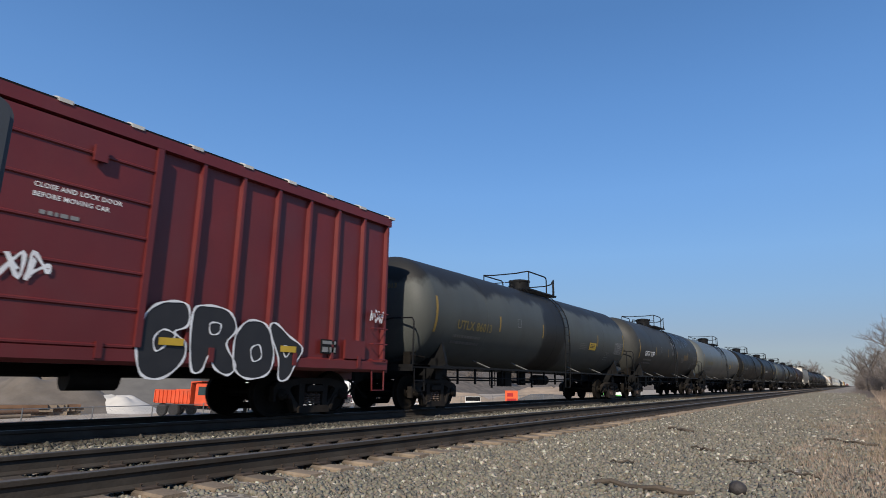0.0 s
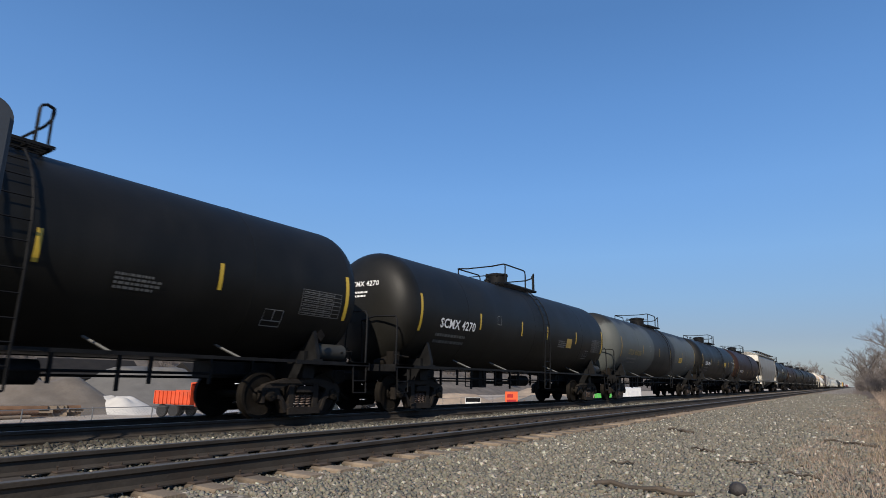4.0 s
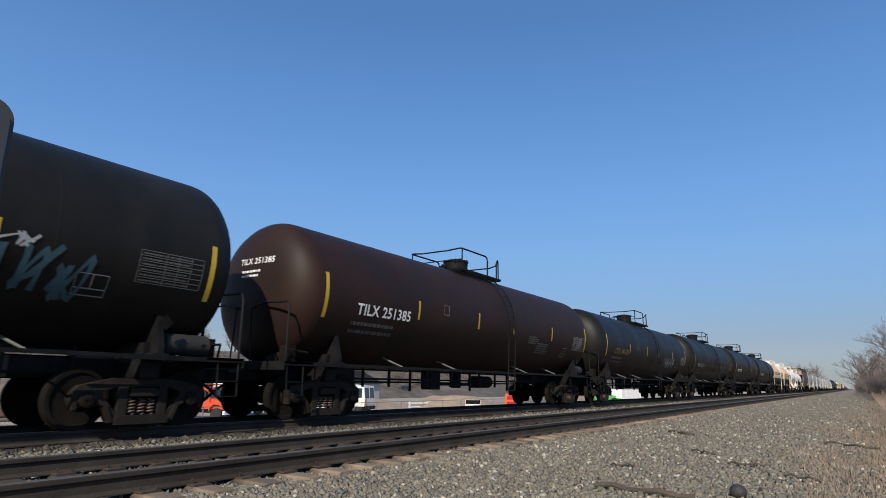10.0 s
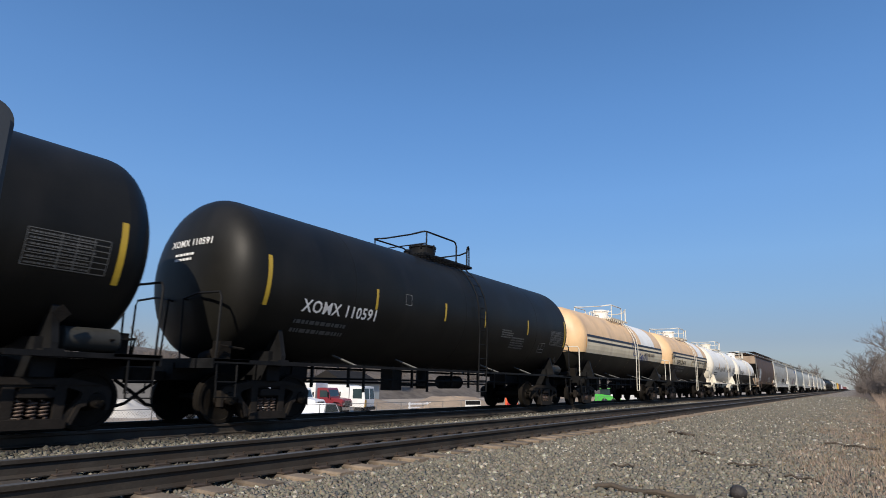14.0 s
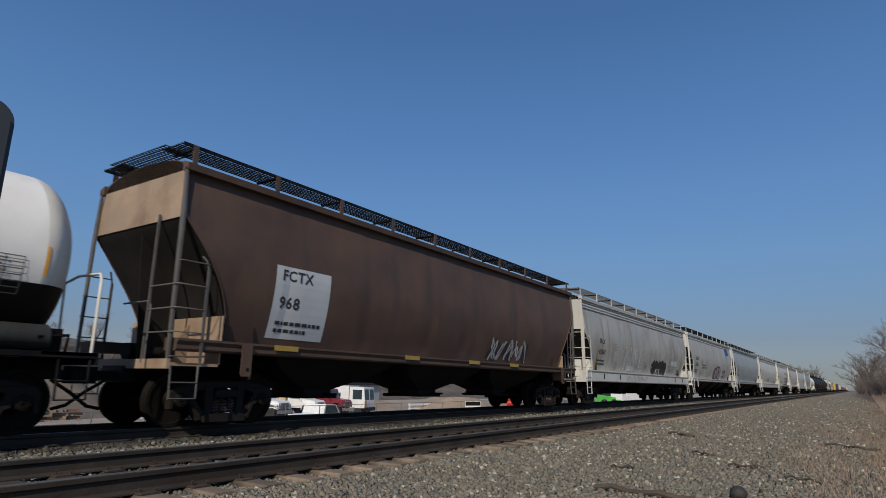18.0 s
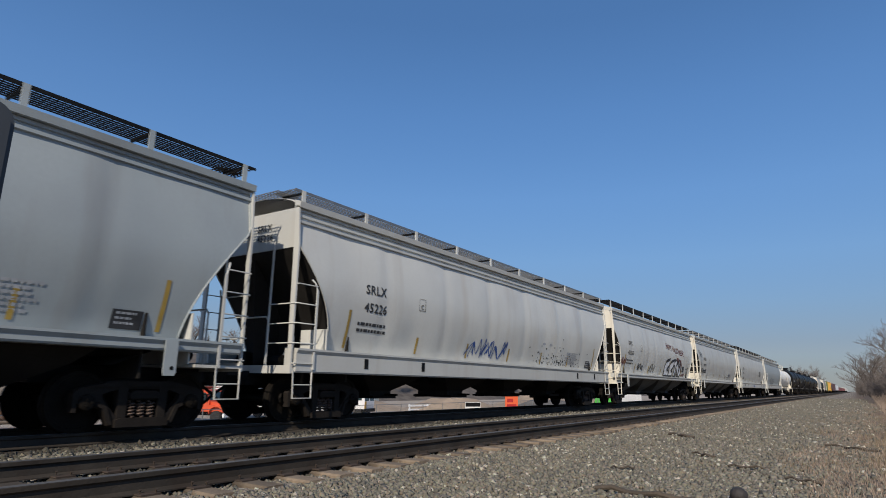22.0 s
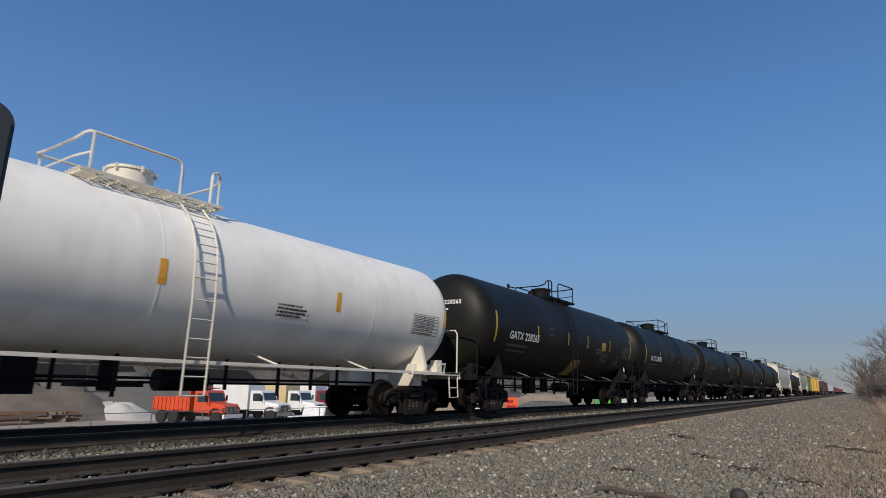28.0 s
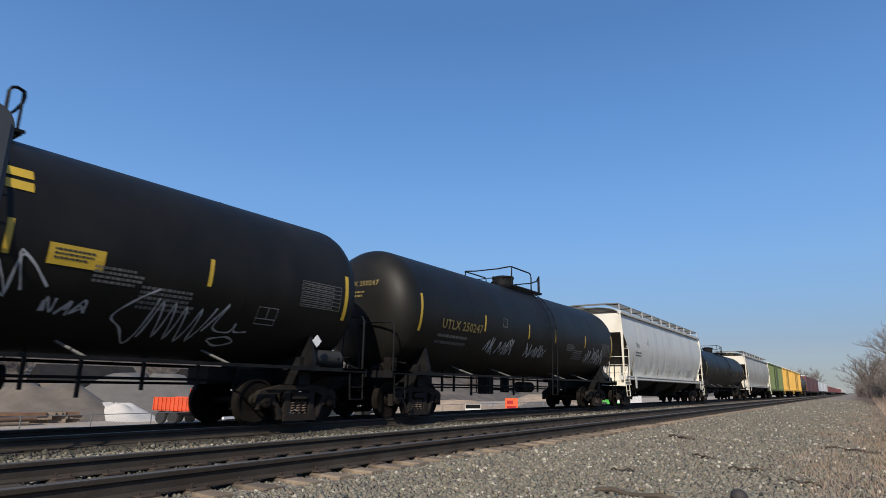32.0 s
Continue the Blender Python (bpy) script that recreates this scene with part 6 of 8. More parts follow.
def lorry(m, paint, label, kind, body_paint=None):
    """A bonneted lorry heading along +x, wheels on z = 0: body > windows; wheels > rims."""
    body_paint = body_paint or paint
    car = thing("lorry", m, label, "lorry", "lorries parked in the yard")
    part("chassis", Build().box(-3.4, 3.2, -0.45, 0.45, 0.62, 0.90), BLACK_IRON, car)
    cab = part("cab", Build().prism([(0.55, 0.95), (2.05, 0.95), (2.05, 1.75), (1.72, 2.62), (1.55, 2.70), (0.62, 2.70), (0.55, 2.6)], "y", -1.05, 1.05), paint, car, smooth=20)
    for s in (-1, 1):
        piece("side_window", Build().prism([(0.85, 1.78), (1.88, 1.78), (1.66, 2.45), (0.85, 2.45)], "y", s * 1.052, s * 1.064).done("side_window", GLASS), cab)
    piece("windscreen", Build().add([(2.02, -0.93, 1.86), (2.02, 0.93, 1.86), (1.775, 0.88, 2.5), (1.775, -0.88, 2.5)], [(0, 1, 2, 3)]).done("windscreen", GLASS), cab)
    part("bonnet", Build().prism([(2.05, 0.95), (3.45, 0.95), (3.50, 1.45), (3.35, 1.62), (2.05, 1.76)], "y", -0.88, 0.88), paint, car, smooth=20)
    g = part("grille", Build().box(3.50, 3.54, -0.55, 0.55, 0.92, 1.48), CHROME, car)
    for k in range(7):
        piece("grille_bar", Build().box(3.54, 3.56, -0.48 + 0.16 * k - 0.02, -0.48 + 0.16 * k + 0.02, 0.96, 1.44).done("grille_bar", BLACK_IRON), g)
    part("bumper", Build().box(3.52, 3.72, -1.15, 1.15, 0.55, 0.85), CHROME if paint is not TRUCK_ORANGE else TRUCK_WHITE, car)
    for s in (-1, 1):
        part("headlight", Build().box(3.46, 3.53, s * 0.72 - 0.12, s * 0.72 + 0.12, 1.05, 1.28), CHROME, car)
        part("mudguard", Build().prism([(2.1, 0.75), (2.25, 1.15), (2.55, 1.32), (3.05, 1.32), (3.35, 1.12), (3.45, 0.9), (3.45, 1.35), (2.05, 1.5)], "y", s * 0.80, s * 1.12), paint, car)
        part("mirror", Build().box(1.85, 1.93, s * 1.25 - 0.08, s * 1.25 + 0.08, 1.85, 2.3), BLACK_IRON, car)
        for x in ((2.78, -1.5, -2.75) if kind != "small" else (2.78, -1.8)):
            w = part("wheel", Build().lathe_x([(-0.15, 0.30), (-0.15, 0.48), (-0.10, 0.52), (0.10, 0.52), (0.15, 0.48), (0.15, 0.30)], 0, 0, 24), RUBBER, car, smooth=40, at=pose(x, s * 0.98, 0.52, 0, 0, 90))
            piece("rim", Build().lathe_x([(-0.12, 0.05), (-0.13, 0.30), (0.13, 0.30), (0.06, 0.22), (0.10, 0.06)], 0, 0, 18).done("rim", TRUCK_WHITE if paint is not TRUCK_ORANGE else STEEL_WORN, 40), w)
    if kind == "dump":
        bed = part("dump_body", Build().box(-3.5, 0.15, -1.2, 1.2, 1.05, 1.15), body_paint, car)
        for s in (-1, 1):
            piece("side_board", Build().box(-3.5, 0.15, s * 1.2 - 0.04, s * 1.2 + 0.04, 1.15, 2.15).done("side_board", body_paint), bed)
            for k in range(9):
                piece("side_rib", Build().box(-3.45 + 0.42 * k, -3.37 + 0.42 * k, min(s * 1.24, s * 1.32), max(s * 1.24, s * 1.32), 1.1, 2.1).done("side_rib", body_paint), bed)
        piece("tail_gate", Build().box(-3.56, -3.5, -1.2, 1.2, 1.1, 2.1).done("tail_gate", body_paint), bed)
        piece("head_board", Build().prism([(0.15, 1.1), (0.22, 1.1), (0.22, 2.75), (1.2, 2.85), (1.2, 2.92), (0.15, 2.85)], "y", -1.2, 1.2).done("head_board", body_paint), bed)
        part("exhaust_stack", Build().cyl((0.38, 0.9, 0.9), (0.38, 0.9, 2.9), 0.07, 10), CHROME, car, smooth=40)
    elif kind == "box":
        part("box_body", Build().box(-3.5, 0.40, -1.2, 1.2, 1.0, 3.25), body_paint, car)
        part("box_trim", Build().box(-3.52, 0.42, -1.22, 1.22, 3.25, 3.31), CHROME, car)
    else:
        part("flat_bed", Build().box(-3.5, 0.35, -1.2, 1.2, 0.95, 1.10), body_paint, car)
        part("tool_box", Build().box(-3.2, -0.2, -1.15, 1.15, 1.10, 1.75), body_paint, car)
    return car


HEAD = 15
lorry(pose(-45.8, 30.9, YARD, 0, 0, HEAD), TRUCK_ORANGE, "orange dump lorry parked behind the fence", "dump")
lorry(pose(-46.0, 36.6, YARD, 0, 0, HEAD), TRUCK_WHITE, "white bonneted lorry with a tall white box", "box")
lorry(pose(-45.8, 40.8, YARD, 0, 0, HEAD), TRUCK_WHITE, "white bonneted lorry with a tan box body", "box", BOX_TAN)
lorry(pose(-46.3, 45.1, YARD, 0, 0, HEAD), TRUCK_MAROON, "maroon bonneted lorry with a white box", "box", TRUCK_WHITE)


def cab_over(m):
    car = thing("refuse_lorry", m, "white cab-over refuse lorry with a yellow panel", "lorry", "lorries parked in the yard")
    cab = part("cab", Build().prism([(0.2, 0.7), (2.0, 0.7), (2.05, 1.5), (1.9, 2.85), (0.2, 2.9)], "y", -1.2, 1.2), TRUCK_WHITE, car, smooth=20)
    for s in (-1, 1):
        piece("windscreen", Build().add([(2.055, s * 0.6 - 0.5, 1.55), (2.055, s * 0.6 + 0.5, 1.55), (1.925, s * 0.6 + 0.5, 2.65), (1.925, s * 0.6 - 0.5, 2.65)], [(0, 1, 2, 3)]).done("windscreen", GLASS), cab)
        piece("side_window", Build().box(0.6, 1.7, min(s * 1.2, s * 1.215), max(s * 1.2, s * 1.215), 1.6, 2.6).done("side_window", GLASS), cab)
        for x in (1.2, -2.6):
            w = part("wheel", Build().lathe_x([(-0.15, 0.3), (-0.15, 0.48), (0.15, 0.48), (0.15, 0.3)], 0, 0, 20), RUBBER, car, smooth=40, at=pose(x, s * 1.0, 0.5, 0, 0, 90))
            piece("rim", Build().lathe_x([(-0.12, 0.05), (-0.13, 0.3), (0.13, 0.3), (0.1, 0.06)], 0, 0, 16).done("rim", TRUCK_WHITE, 40), w)
    piece("yellow_panel", Build().box(2.02, 2.06, -1.15, -0.75, 0.7, 1.5).done("yellow_panel", BOX_YELLOW), cab, "yellow panel")
    part("hopper_body", Build().box(-4.5, 0.1, -1.2, 1.2, 0.9, 3.0), TRUCK_WHITE, car)
    part("bumper", Build().box(2.0, 2.2, -1.2, 1.2, 0.4, 0.75), BLACK_IRON, car)


cab_over(pose(-45.8, 49.9, YARD, 0, 0, HEAD))


def pickup(x, y, paint, label):
    car = thing("pickup", pose(x, y, YARD, 0, 0, 100), label, "pickup")
    part("body", Build().prism([(-2.6, 0.45), (2.6, 0.45), (2.65, 0.95), (1.2, 1.1), (0.6, 1.75), (-0.7, 1.8), (-0.95, 1.12), (-2.6, 1.1)], "y", -0.95, 0.95), paint, car, smooth=20)
    for s in (-1, 1):
        part("side_window", Build().prism([(-0.75, 1.15), (1.0, 1.15), (0.55, 1.68), (-0.65, 1.7)], "y", s * 0.952, s * 0.962), GLASS, car)
        for xx in (1.65, -1.6):
            w = part("wheel", Build().lathe_x([(-0.12, 0.2), (-0.12, 0.38), (0.12, 0.38), (0.12, 0.2)], 0, 0, 18), RUBBER, car, smooth=40, at=pose(xx, s * 0.85, 0.38, 0, 0, 90))
            piece("rim", Build().lathe_x([(-0.1, 0.04), (-0.11, 0.2), (0.11, 0.2), (0.1, 0.04)], 0, 0, 14).done("rim", CHROME, 40), w)


pickup(-33.5, 33.0, TRUCK_WHITE, "white pickup parked near the fence")


# heaps of soil, gravel and sand
def heap(x, y, lx, ly, h, material, label, seed, turn=0):
    rows = []
    rg = random.Random(seed)
    ph = [rg.uniform(0, 6) for _ in range(6)]
    n, m = 22, 30
    for i in range(n + 1):
        q = i / n
        rows.append([])
        for k in range(m):
            a = 2 * math.pi * k / m
            rr = q * (1 + 0.12 * math.sin(2 * a + ph[0]) + 0.07 * math.sin(5 * a + ph[1]))
            z = h * min(1.0, 1.55 * (1 - q)) ** 1.3 * (1 + 0.10 * math.sin(4 * a + ph[2] + 3 * q)) + 0.05 * math.sin(9 * a + 14 * q + ph[3]) * (1 - q)
            rows[-1].append((lx * rr * math.cos(a), ly * rr * math.sin(a), z - 0.06 * q))
    rows[0] = [(p[0] * 0, p[1] * 0, h * 1.0) for p in rows[0]]
    solid("soil_mound", Build().ring(rows[::-1], close=False), material, label, "heap", "heaps in the yard", smooth=60, at=pose(x, y, YARD, 0, 0, turn))


SOIL = mat("brown_soil", (0.125, 0.103, 0.08), 0.95, 0, 0.25, 1.5, 6, 0.8, (0.16, 0.14, 0.12), 0.4)
GRIT = mat("grey_crushed_stone_heap", (0.115, 0.108, 0.098), 0.95, 0, 0.2, 1.5, 8, 0.8)
SAND = mat("pale_sand", (0.50, 0.47, 0.42), 0.95, 0, 0.12, 1.0, 8, 0.6)
EARTH = mat("dry_brown_bank_soil", (0.33, 0.25, 0.175), 0.95, 0, 0.25, 2.0, 6, 0.8, (0.2, 0.16, 0.1), 0.4)
heap(-64, 26.0, 10, 8, 2.9, SOIL, "brown heap of bare soil", 1)
heap(-66, 38.0, 12, 10, 3.9, GRIT, "grey heap of crushed stone", 2)
heap(-57.0, 29.8, 5.6, 3.6, 1.3, SAND, "low heap of pale sand", 3)
heap(-30, 10.5, 3.0, 2.6, 0.9, GRIT, "dark low heap of stone", 4)
heap(-42, 64.0, 9, 9, 1.6, EARTH, "brown earth bank with debris", 5)
heap(-46, 104.0, 12, 16, 2.1, EARTH, "brown earth bank beside the yard", 6)
heap(-38, 84.0, 7, 7, 1.3, GRIT, "grey gravel bank beside the yard", 7)
heap(-64, 60.0, 14, 14, 2.6, EARTH, "brown earth bank behind the lorries", 8)

# wooded rise behind the yard
r = random.Random(91)
ys = [-60 + 11 * k for k in range(52)]
rows = []
for y in ys:
    h = 8.6 + 0.9 * math.sin(y * 0.05) + 0.6 * math.sin(y * 0.17 + 1)
    rows.append([(x + 2 * math.sin(y * 0.11), y, YARD - 0.2 + h * q) for x, q in ((-74, 0.0), (-80, 0.25), (-86, 0.55), (-92, 0.85), (-100, 1.0), (-130, 0.9), (-200, 0.0))])
solid("wooded_rise", Build().sheet(rows), mat("brown_winter_woodland", (0.10, 0.082, 0.066), 0.95, 0, 0.4, 3.0, 1.2, 1.0, (0.19, 0.165, 0.135), 0.5), "low brown rise of bare winter scrub", "hill", kind="structure", smooth=60)
for k in range(60):
    plant(shrubs[k % 3], -78 - 16 * r.random(), -5 + 330 * (k / 60) ** 1.3, r.uniform(1.1, 2.0), r.uniform(0, 360), YARD + r.uniform(1.0, 3.5))
# chain-link fence
fence = thing("fence", pose(0, 0, 0), "chain-link fence on thin galvanised posts", "fence")
FX = -31.0
ys = [3.0 + 3.05 * k for k in range(30)]
for y in ys:
    part("post", Build().cyl((FX, y, YARD - 0.1), (FX, y, YARD + 1.85), 0.03, 8), GALV, fence, smooth=40)
part("top_rail", Build().tube([(FX, ys[0], YARD + 1.8), (FX, ys[-1], YARD + 1.8)], 0.022), GALV, fence, smooth=60)
b = Build()
for k in range(560):
    y = ys[0] + 0.16 * k
    if y + 1.75 < ys[-1]:
        b.add([(FX, y - 0.004, YARD), (FX, y + 0.004, YARD), (FX, y + 1.756, YARD + 1.75), (FX, y + 1.748, YARD + 1.75)], [(0, 1, 2, 3)])
        b.add([(FX, y + 1.748, YARD), (FX, y + 1.756, YARD), (FX, y + 0.004, YARD + 1.75), (FX, y - 0.004, YARD + 1.75)], [(0, 1, 2, 3)])
tagged(part("mesh", b, GALV, fence, "woven wire"), kind="stuff")

# stacks of rusty beams and pipes
RUST = mat("rusty_steel_beam", (0.15, 0.085, 0.05), 0.85, 0.2, 0.3, 0.5, 20, 0.3)
TIMBER = mat("old_timber_baulk", (0.22, 0.17, 0.12), 0.9, 0, 0.3, 0.5, 20, 0.3)
r = random.Random(29)
for k in range(5):
    y = 11.0 + 0.8 * k
    solid("steel_beam", Build().box(-0.12, 0.12, -2.4, 2.4, 0, 0.05).box(-0.12, 0.12, -2.4, 2.4, 0.25, 0.30).box(-0.02, 0.02, -2.4, 2.4, 0.05, 0.25), RUST, "rusty steel beam lying on blocks", "beam", "stack of beams",
          at=pose(-34 - 0.3 * k, 13.5 + 0.15 * k, YARD + 0.35 + (0.31 if k > 2 else 0) - (0.0 if k < 3 else 0), 0, 0, r.uniform(-6, 6)))
for y in (11.8, 15.4):
    solid("timber_block", Build().box(-1.3, 0.5, -0.15, 0.15, 0, 0.35), TIMBER, "timber baulk under the beams", "timber", "timber blocks", at=pose(-34.4, y, YARD))
for k in range(9):
    solid("pipe", Build().cyl((0, -4, 0), (0, 4, 0), 0.16, 12), RUST if k % 2 else TIMBER, "old pipe stacked in the yard", "pipe", "stack of pipes", smooth=40,
          at=pose(-52 - 0.36 * (k % 5), 17 + 0.1 * k, YARD + 0.16 + 0.30 * (k // 5), 0, 0, 2))
for k in range(18):
    row, col = divmod(k, 6)
    solid("timber_baulk", Build().bevel_box(-4.2 + r.uniform(-0.3, 0.3), 4.0 + r.uniform(-0.6, 0.3), -0.15, 0.15, 0.0, 0.28, 0.02), TIMBER if k % 4 else RUST, "weathered timber baulk in a low stack", "timber", "stack of baulks",
          at=pose(-55.5 + 0.2 * row, 19.6 + 0.42 * col, YARD + 0.285 * row, 0, 0, 62 + r.uniform(-2, 2)))
solid("tarpaulin", Build().prism([(-1.6, 0), (1.6, 0), (1.3, 1.2), (0.2, 1.75), (-1.1, 1.3)], "y", -2.0, 2.0), WRAP, "white tarpaulin over a load", "tarpaulin", at=pose(-66, 27, YARD + 0.9, 0, 0, 12))
solid("load", Build().box(-1.4, 1.4, -1.9, 1.9, 0, 0.91), TIMBER, "timber load under the tarpaulin", "load", at=pose(-66, 27, YARD, 0, 0, 12))
for k in range(4):
    sx, sy = -43 + r.uniform(-1, 1), 57 + 3.6 * k
    solid("rail_barrier", Build().box(-0.05, 0.05, -1.6, 1.6, 0.75, 0.95).box(-0.05, 0.05, -1.6, 1.6, 0.35, 0.5).box(-0.06, 0.06, -1.5, -1.35, -0.2, 1.0).box(-0.06, 0.06, 1.35, 1.5, -0.2, 1.0), WRAP,
          "white timber barrier in the yard", "barrier", "white barriers", at=pose(sx, sy, YARD + 0.15, 0, 0, r.uniform(-10, 10)))
for k in range(16):
    x, y = -36 + r.uniform(-5, 3), 62 + r.uniform(-4, 14)
    pts = [(0, 0, 0.05), (r.uniform(0.4, 1.0), r.uniform(-0.5, 0.5), r.uniform(0.05, 0.6)), (r.uniform(1.2, 2.4), r.uniform(-1, 1), r.uniform(0.1, 0.9))]
    solid("scrap_timber", Build().tube(pts, r.uniform(0.05, 0.12), 5), TIMBER if k % 3 else RUST, "broken timber and scrap in the yard", "scrap", "scrap heap", at=pose(x, y, YARD + (0.0 if k < 8 else 0.2), 0, 0, r.uniform(0, 360)))

# signs
SIGN_WHITE = mat("white_sign_face", (0.75, 0.74, 0.70), 0.5, 0, 0.06, 0.3)
SIGN_ORANGE = mat("orange_sign_face", (0.80, 0.14, 0.05), 0.5, 0, 0.06, 0.3)


def sign(x, y, z0, w, h, turn, face, ink, label, rows, top_dark=False):
    s = thing("yard_sign", pose(x, y, YARD, 0, 0, turn), label, "sign")
    part("panel", Build().box(-w / 2, w / 2, -0.03, 0.0, z0, z0 + h), face, s)
    for sx in (-1, 1):
        part("post", Build().box(sx * w * 0.42 - 0.04, sx * w * 0.42 + 0.04, 0.004, 0.08, -0.1, z0 + h), TIMBER, s)
    if top_dark:
        part("header", Build().box(-w / 2 + 0.03, w / 2 - 0.03, -0.038, -0.031, z0 + h * 0.62, z0 + h - 0.03), BLACK_IRON, s, "dark header band")
    for u0, u1, v0, v1 in rows:
        part("lettering", Build().box(-w / 2 + u0 * w, -w / 2 + u1 * w, -0.037, -0.031, z0 + v0 * h, z0 + v1 * h), ink, s, "bar of writing")


sign(-29.0, 47.6, 0.9, 1.55, 1.0, 58, SIGN_WHITE, LETTER_BLACK, "white notice board with a dark header", ((0.1, 0.9, 0.36, 0.46), (0.1, 0.8, 0.18, 0.28), (0.12, 0.7, 0.05, 0.12)), True)
sign(-30.0, 57.0, 0.9, 1.55, 1.45, 60, SIGN_ORANGE, mat("red_sign_ink", (0.45, 0.03, 0.03), 0.5), "orange sign board with red writing", ((0.15, 0.62, 0.58, 0.82), (0.12, 0.88, 0.28, 0.44)))

# white container and a green machine further up
solid_box = thing("container", pose(-36.5, 116, YARD + 0.6, 0, 0, 0), "white shipping container on blocks", "container")
part("body", Build().box(-1.2, 1.2, -6, 6, 0, 2.0), TRUCK_WHITE, solid_box)
for k in range(24):
    part("side_rib", Build().box(1.2, 1.24, -5.8 + 0.5 * k - 0.08, -5.8 + 0.5 * k + 0.08, 0.1, 1.9), TRUCK_WHITE, solid_box)
for k in (-5, 0, 5):
    part("block", Build().box(-1.2, 1.2, k - 0.2, k + 0.2, -0.6, -0.004), TIMBER, solid_box)
GREEN = mat("bright_green_machine_paint", (0.10, 0.55, 0.08), 0.45, 0, 0.1, 0.5)
mach = thing("loader", pose(-37, 106, YARD, 0, 0, 60), "bright green loader parked in the yard", "loader")
part("body", Build().prism([(-1.8, 0.7), (1.5, 0.7), (1.7, 1.5), (0.2, 1.7), (-1.7, 1.9)], "y", -0.8, 0.8), GREEN, mach)
part("cab", Build().box(-0.6, 0.6, -0.7, 0.7, 1.7, 2.8), GLASS, mach)
part("cab_roof", Build().box(-0.7, 0.7, -0.8, 0.8, 2.8, 2.9), GREEN, mach)
part("bucket", Build().prism([(2.2, 0.3), (3.0, 0.3), (2.6, 1.1), (2.2, 1.1)], "y", -1.1, 1.1), GREEN, mach)
part("arm", Build().prism([(1.2, 1.2), (2.3, 0.7), (2.3, 0.9), (1.2, 1.5)], "y", -0.2, 0.2), BLACK_IRON, mach)
for s in (-1, 1):
    for x in (-1.1, 1.1):
        part("wheel", Build().lathe_x([(-0.18, 0.3), (-0.18, 0.6), (0.18, 0.6), (0.18, 0.3)], 0, 0, 18), RUBBER, mach, smooth=40, at=pose(x, s * 0.95, 0.6, 0, 0, 90))

# houses at the edge of the woods
for k, (x, y, w, paint) in enumerate(((-72, 34, 9, HOP_WHITE), (-71, 50, 9, CREAM), (-70, 74, 9, HOP_BLUE), (-72, 16, 8, HOP_WHITE))):
    h = thing("house", pose(x, y, YARD, 0, 0, 8 * k - 10), "small pale timber house with a dark roof", "house", "houses beyond the yard")
    wl = part("wall", Build().box(-4, 4, -w / 2, w / 2, 0, 2.9), paint, h)
    part("roof", Build().prism([(-4.5, 2.9), (4.5, 2.9), (0, 5.0)], "y", -w / 2 - 0.4, w / 2 + 0.4), SHADE_ROOF_DARK, h)
    for j in (-1, 1):
        win = part("window", Build().box(4.0, 4.05, j * w * 0.25 - 0.5, j * w * 0.25 + 0.5, 1.0, 2.2), GLASS, h)
        piece("frame", Build().box(4.05, 4.08, j * w * 0.25 - 0.6, j * w * 0.25 + 0.6, 0.9, 1.0).done("frame", TRUCK_WHITE), win)

# ---------- writing, stripes and scrawls on the cars ----------
SPRAY_WHITE = mat("white_spray_paint", (0.72, 0.73, 0.74), 0.6, 0, 0.15, 0.2, 40, 0.0)
SPRAY_GREY = mat("thin_grey_spray_paint", (0.36, 0.37, 0.38), 0.6, 0, 0.2, 0.2, 40, 0.0)
SPRAY_BLACK = mat("black_spray_paint", (0.02, 0.02, 0.022), 0.6, 0, 0.2, 0.2, 40, 0.0)
SPRAY_BLUE = mat("dull_blue_spray_paint", (0.04, 0.10, 0.15), 0.6, 0, 0.25, 0.3, 40, 0.0)
SPRAY_TEAL = mat("dark_teal_spray_paint", (0.03, 0.075, 0.095), 0.6, 0, 0.25, 0.3, 40, 0.0)
SPRAY_PINK = mat("greyed_pink_spray_paint", (0.33, 0.25, 0.27), 0.6, 0, 0.15, 0.3, 40, 0.0)
SPRAY_RED = mat("dark_red_spray_paint", (0.135, 0.034, 0.034), 0.6, 0, 0.2, 0.2, 40, 0.0)
LOGO_BLUE = mat("blue_lettering_paint", (0.03, 0.08, 0.26), 0.5, 0, 0.1, 0.3, 40, 0.0)
YELLOW_DIM = mat("aged_yellow_tape", (0.36, 0.24, 0.05), 0.5, 0, 0.2, 0.3, 40, 0.0)
PATCH_GREY = mat("grey_paint_patch", (0.52, 0.55, 0.56), 0.55, 0, 0.08, 0.8, 20, 0.0)
STAIN = mat("black_tar_stain", (0.012, 0.012, 0.012), 0.4, 0, 0.3, 0.3, 30, 0.0)


def scrawl(seed, u, v, w, h, n=5):
    """Looping handwriting strokes that spell nothing."""
    rg = random.Random(seed)
    lines = []
    for k in range(n):
        x = u + w * (k + 0.1) / n
        cw = w / n * 1.15
        pts = [(x + cw * rg.uniform(-0.1, 0.2), v + h * rg.uniform(0.0, 0.25))]
        for j in range(rg.randint(4, 6)):
            pts.append((x + cw * rg.uniform(0, 1), v + h * (rg.uniform(0.6, 1.0) if j % 2 == 0 else rg.uniform(0.0, 0.4))))
        lines.append(smooth_line(pts, 5))
    return lines


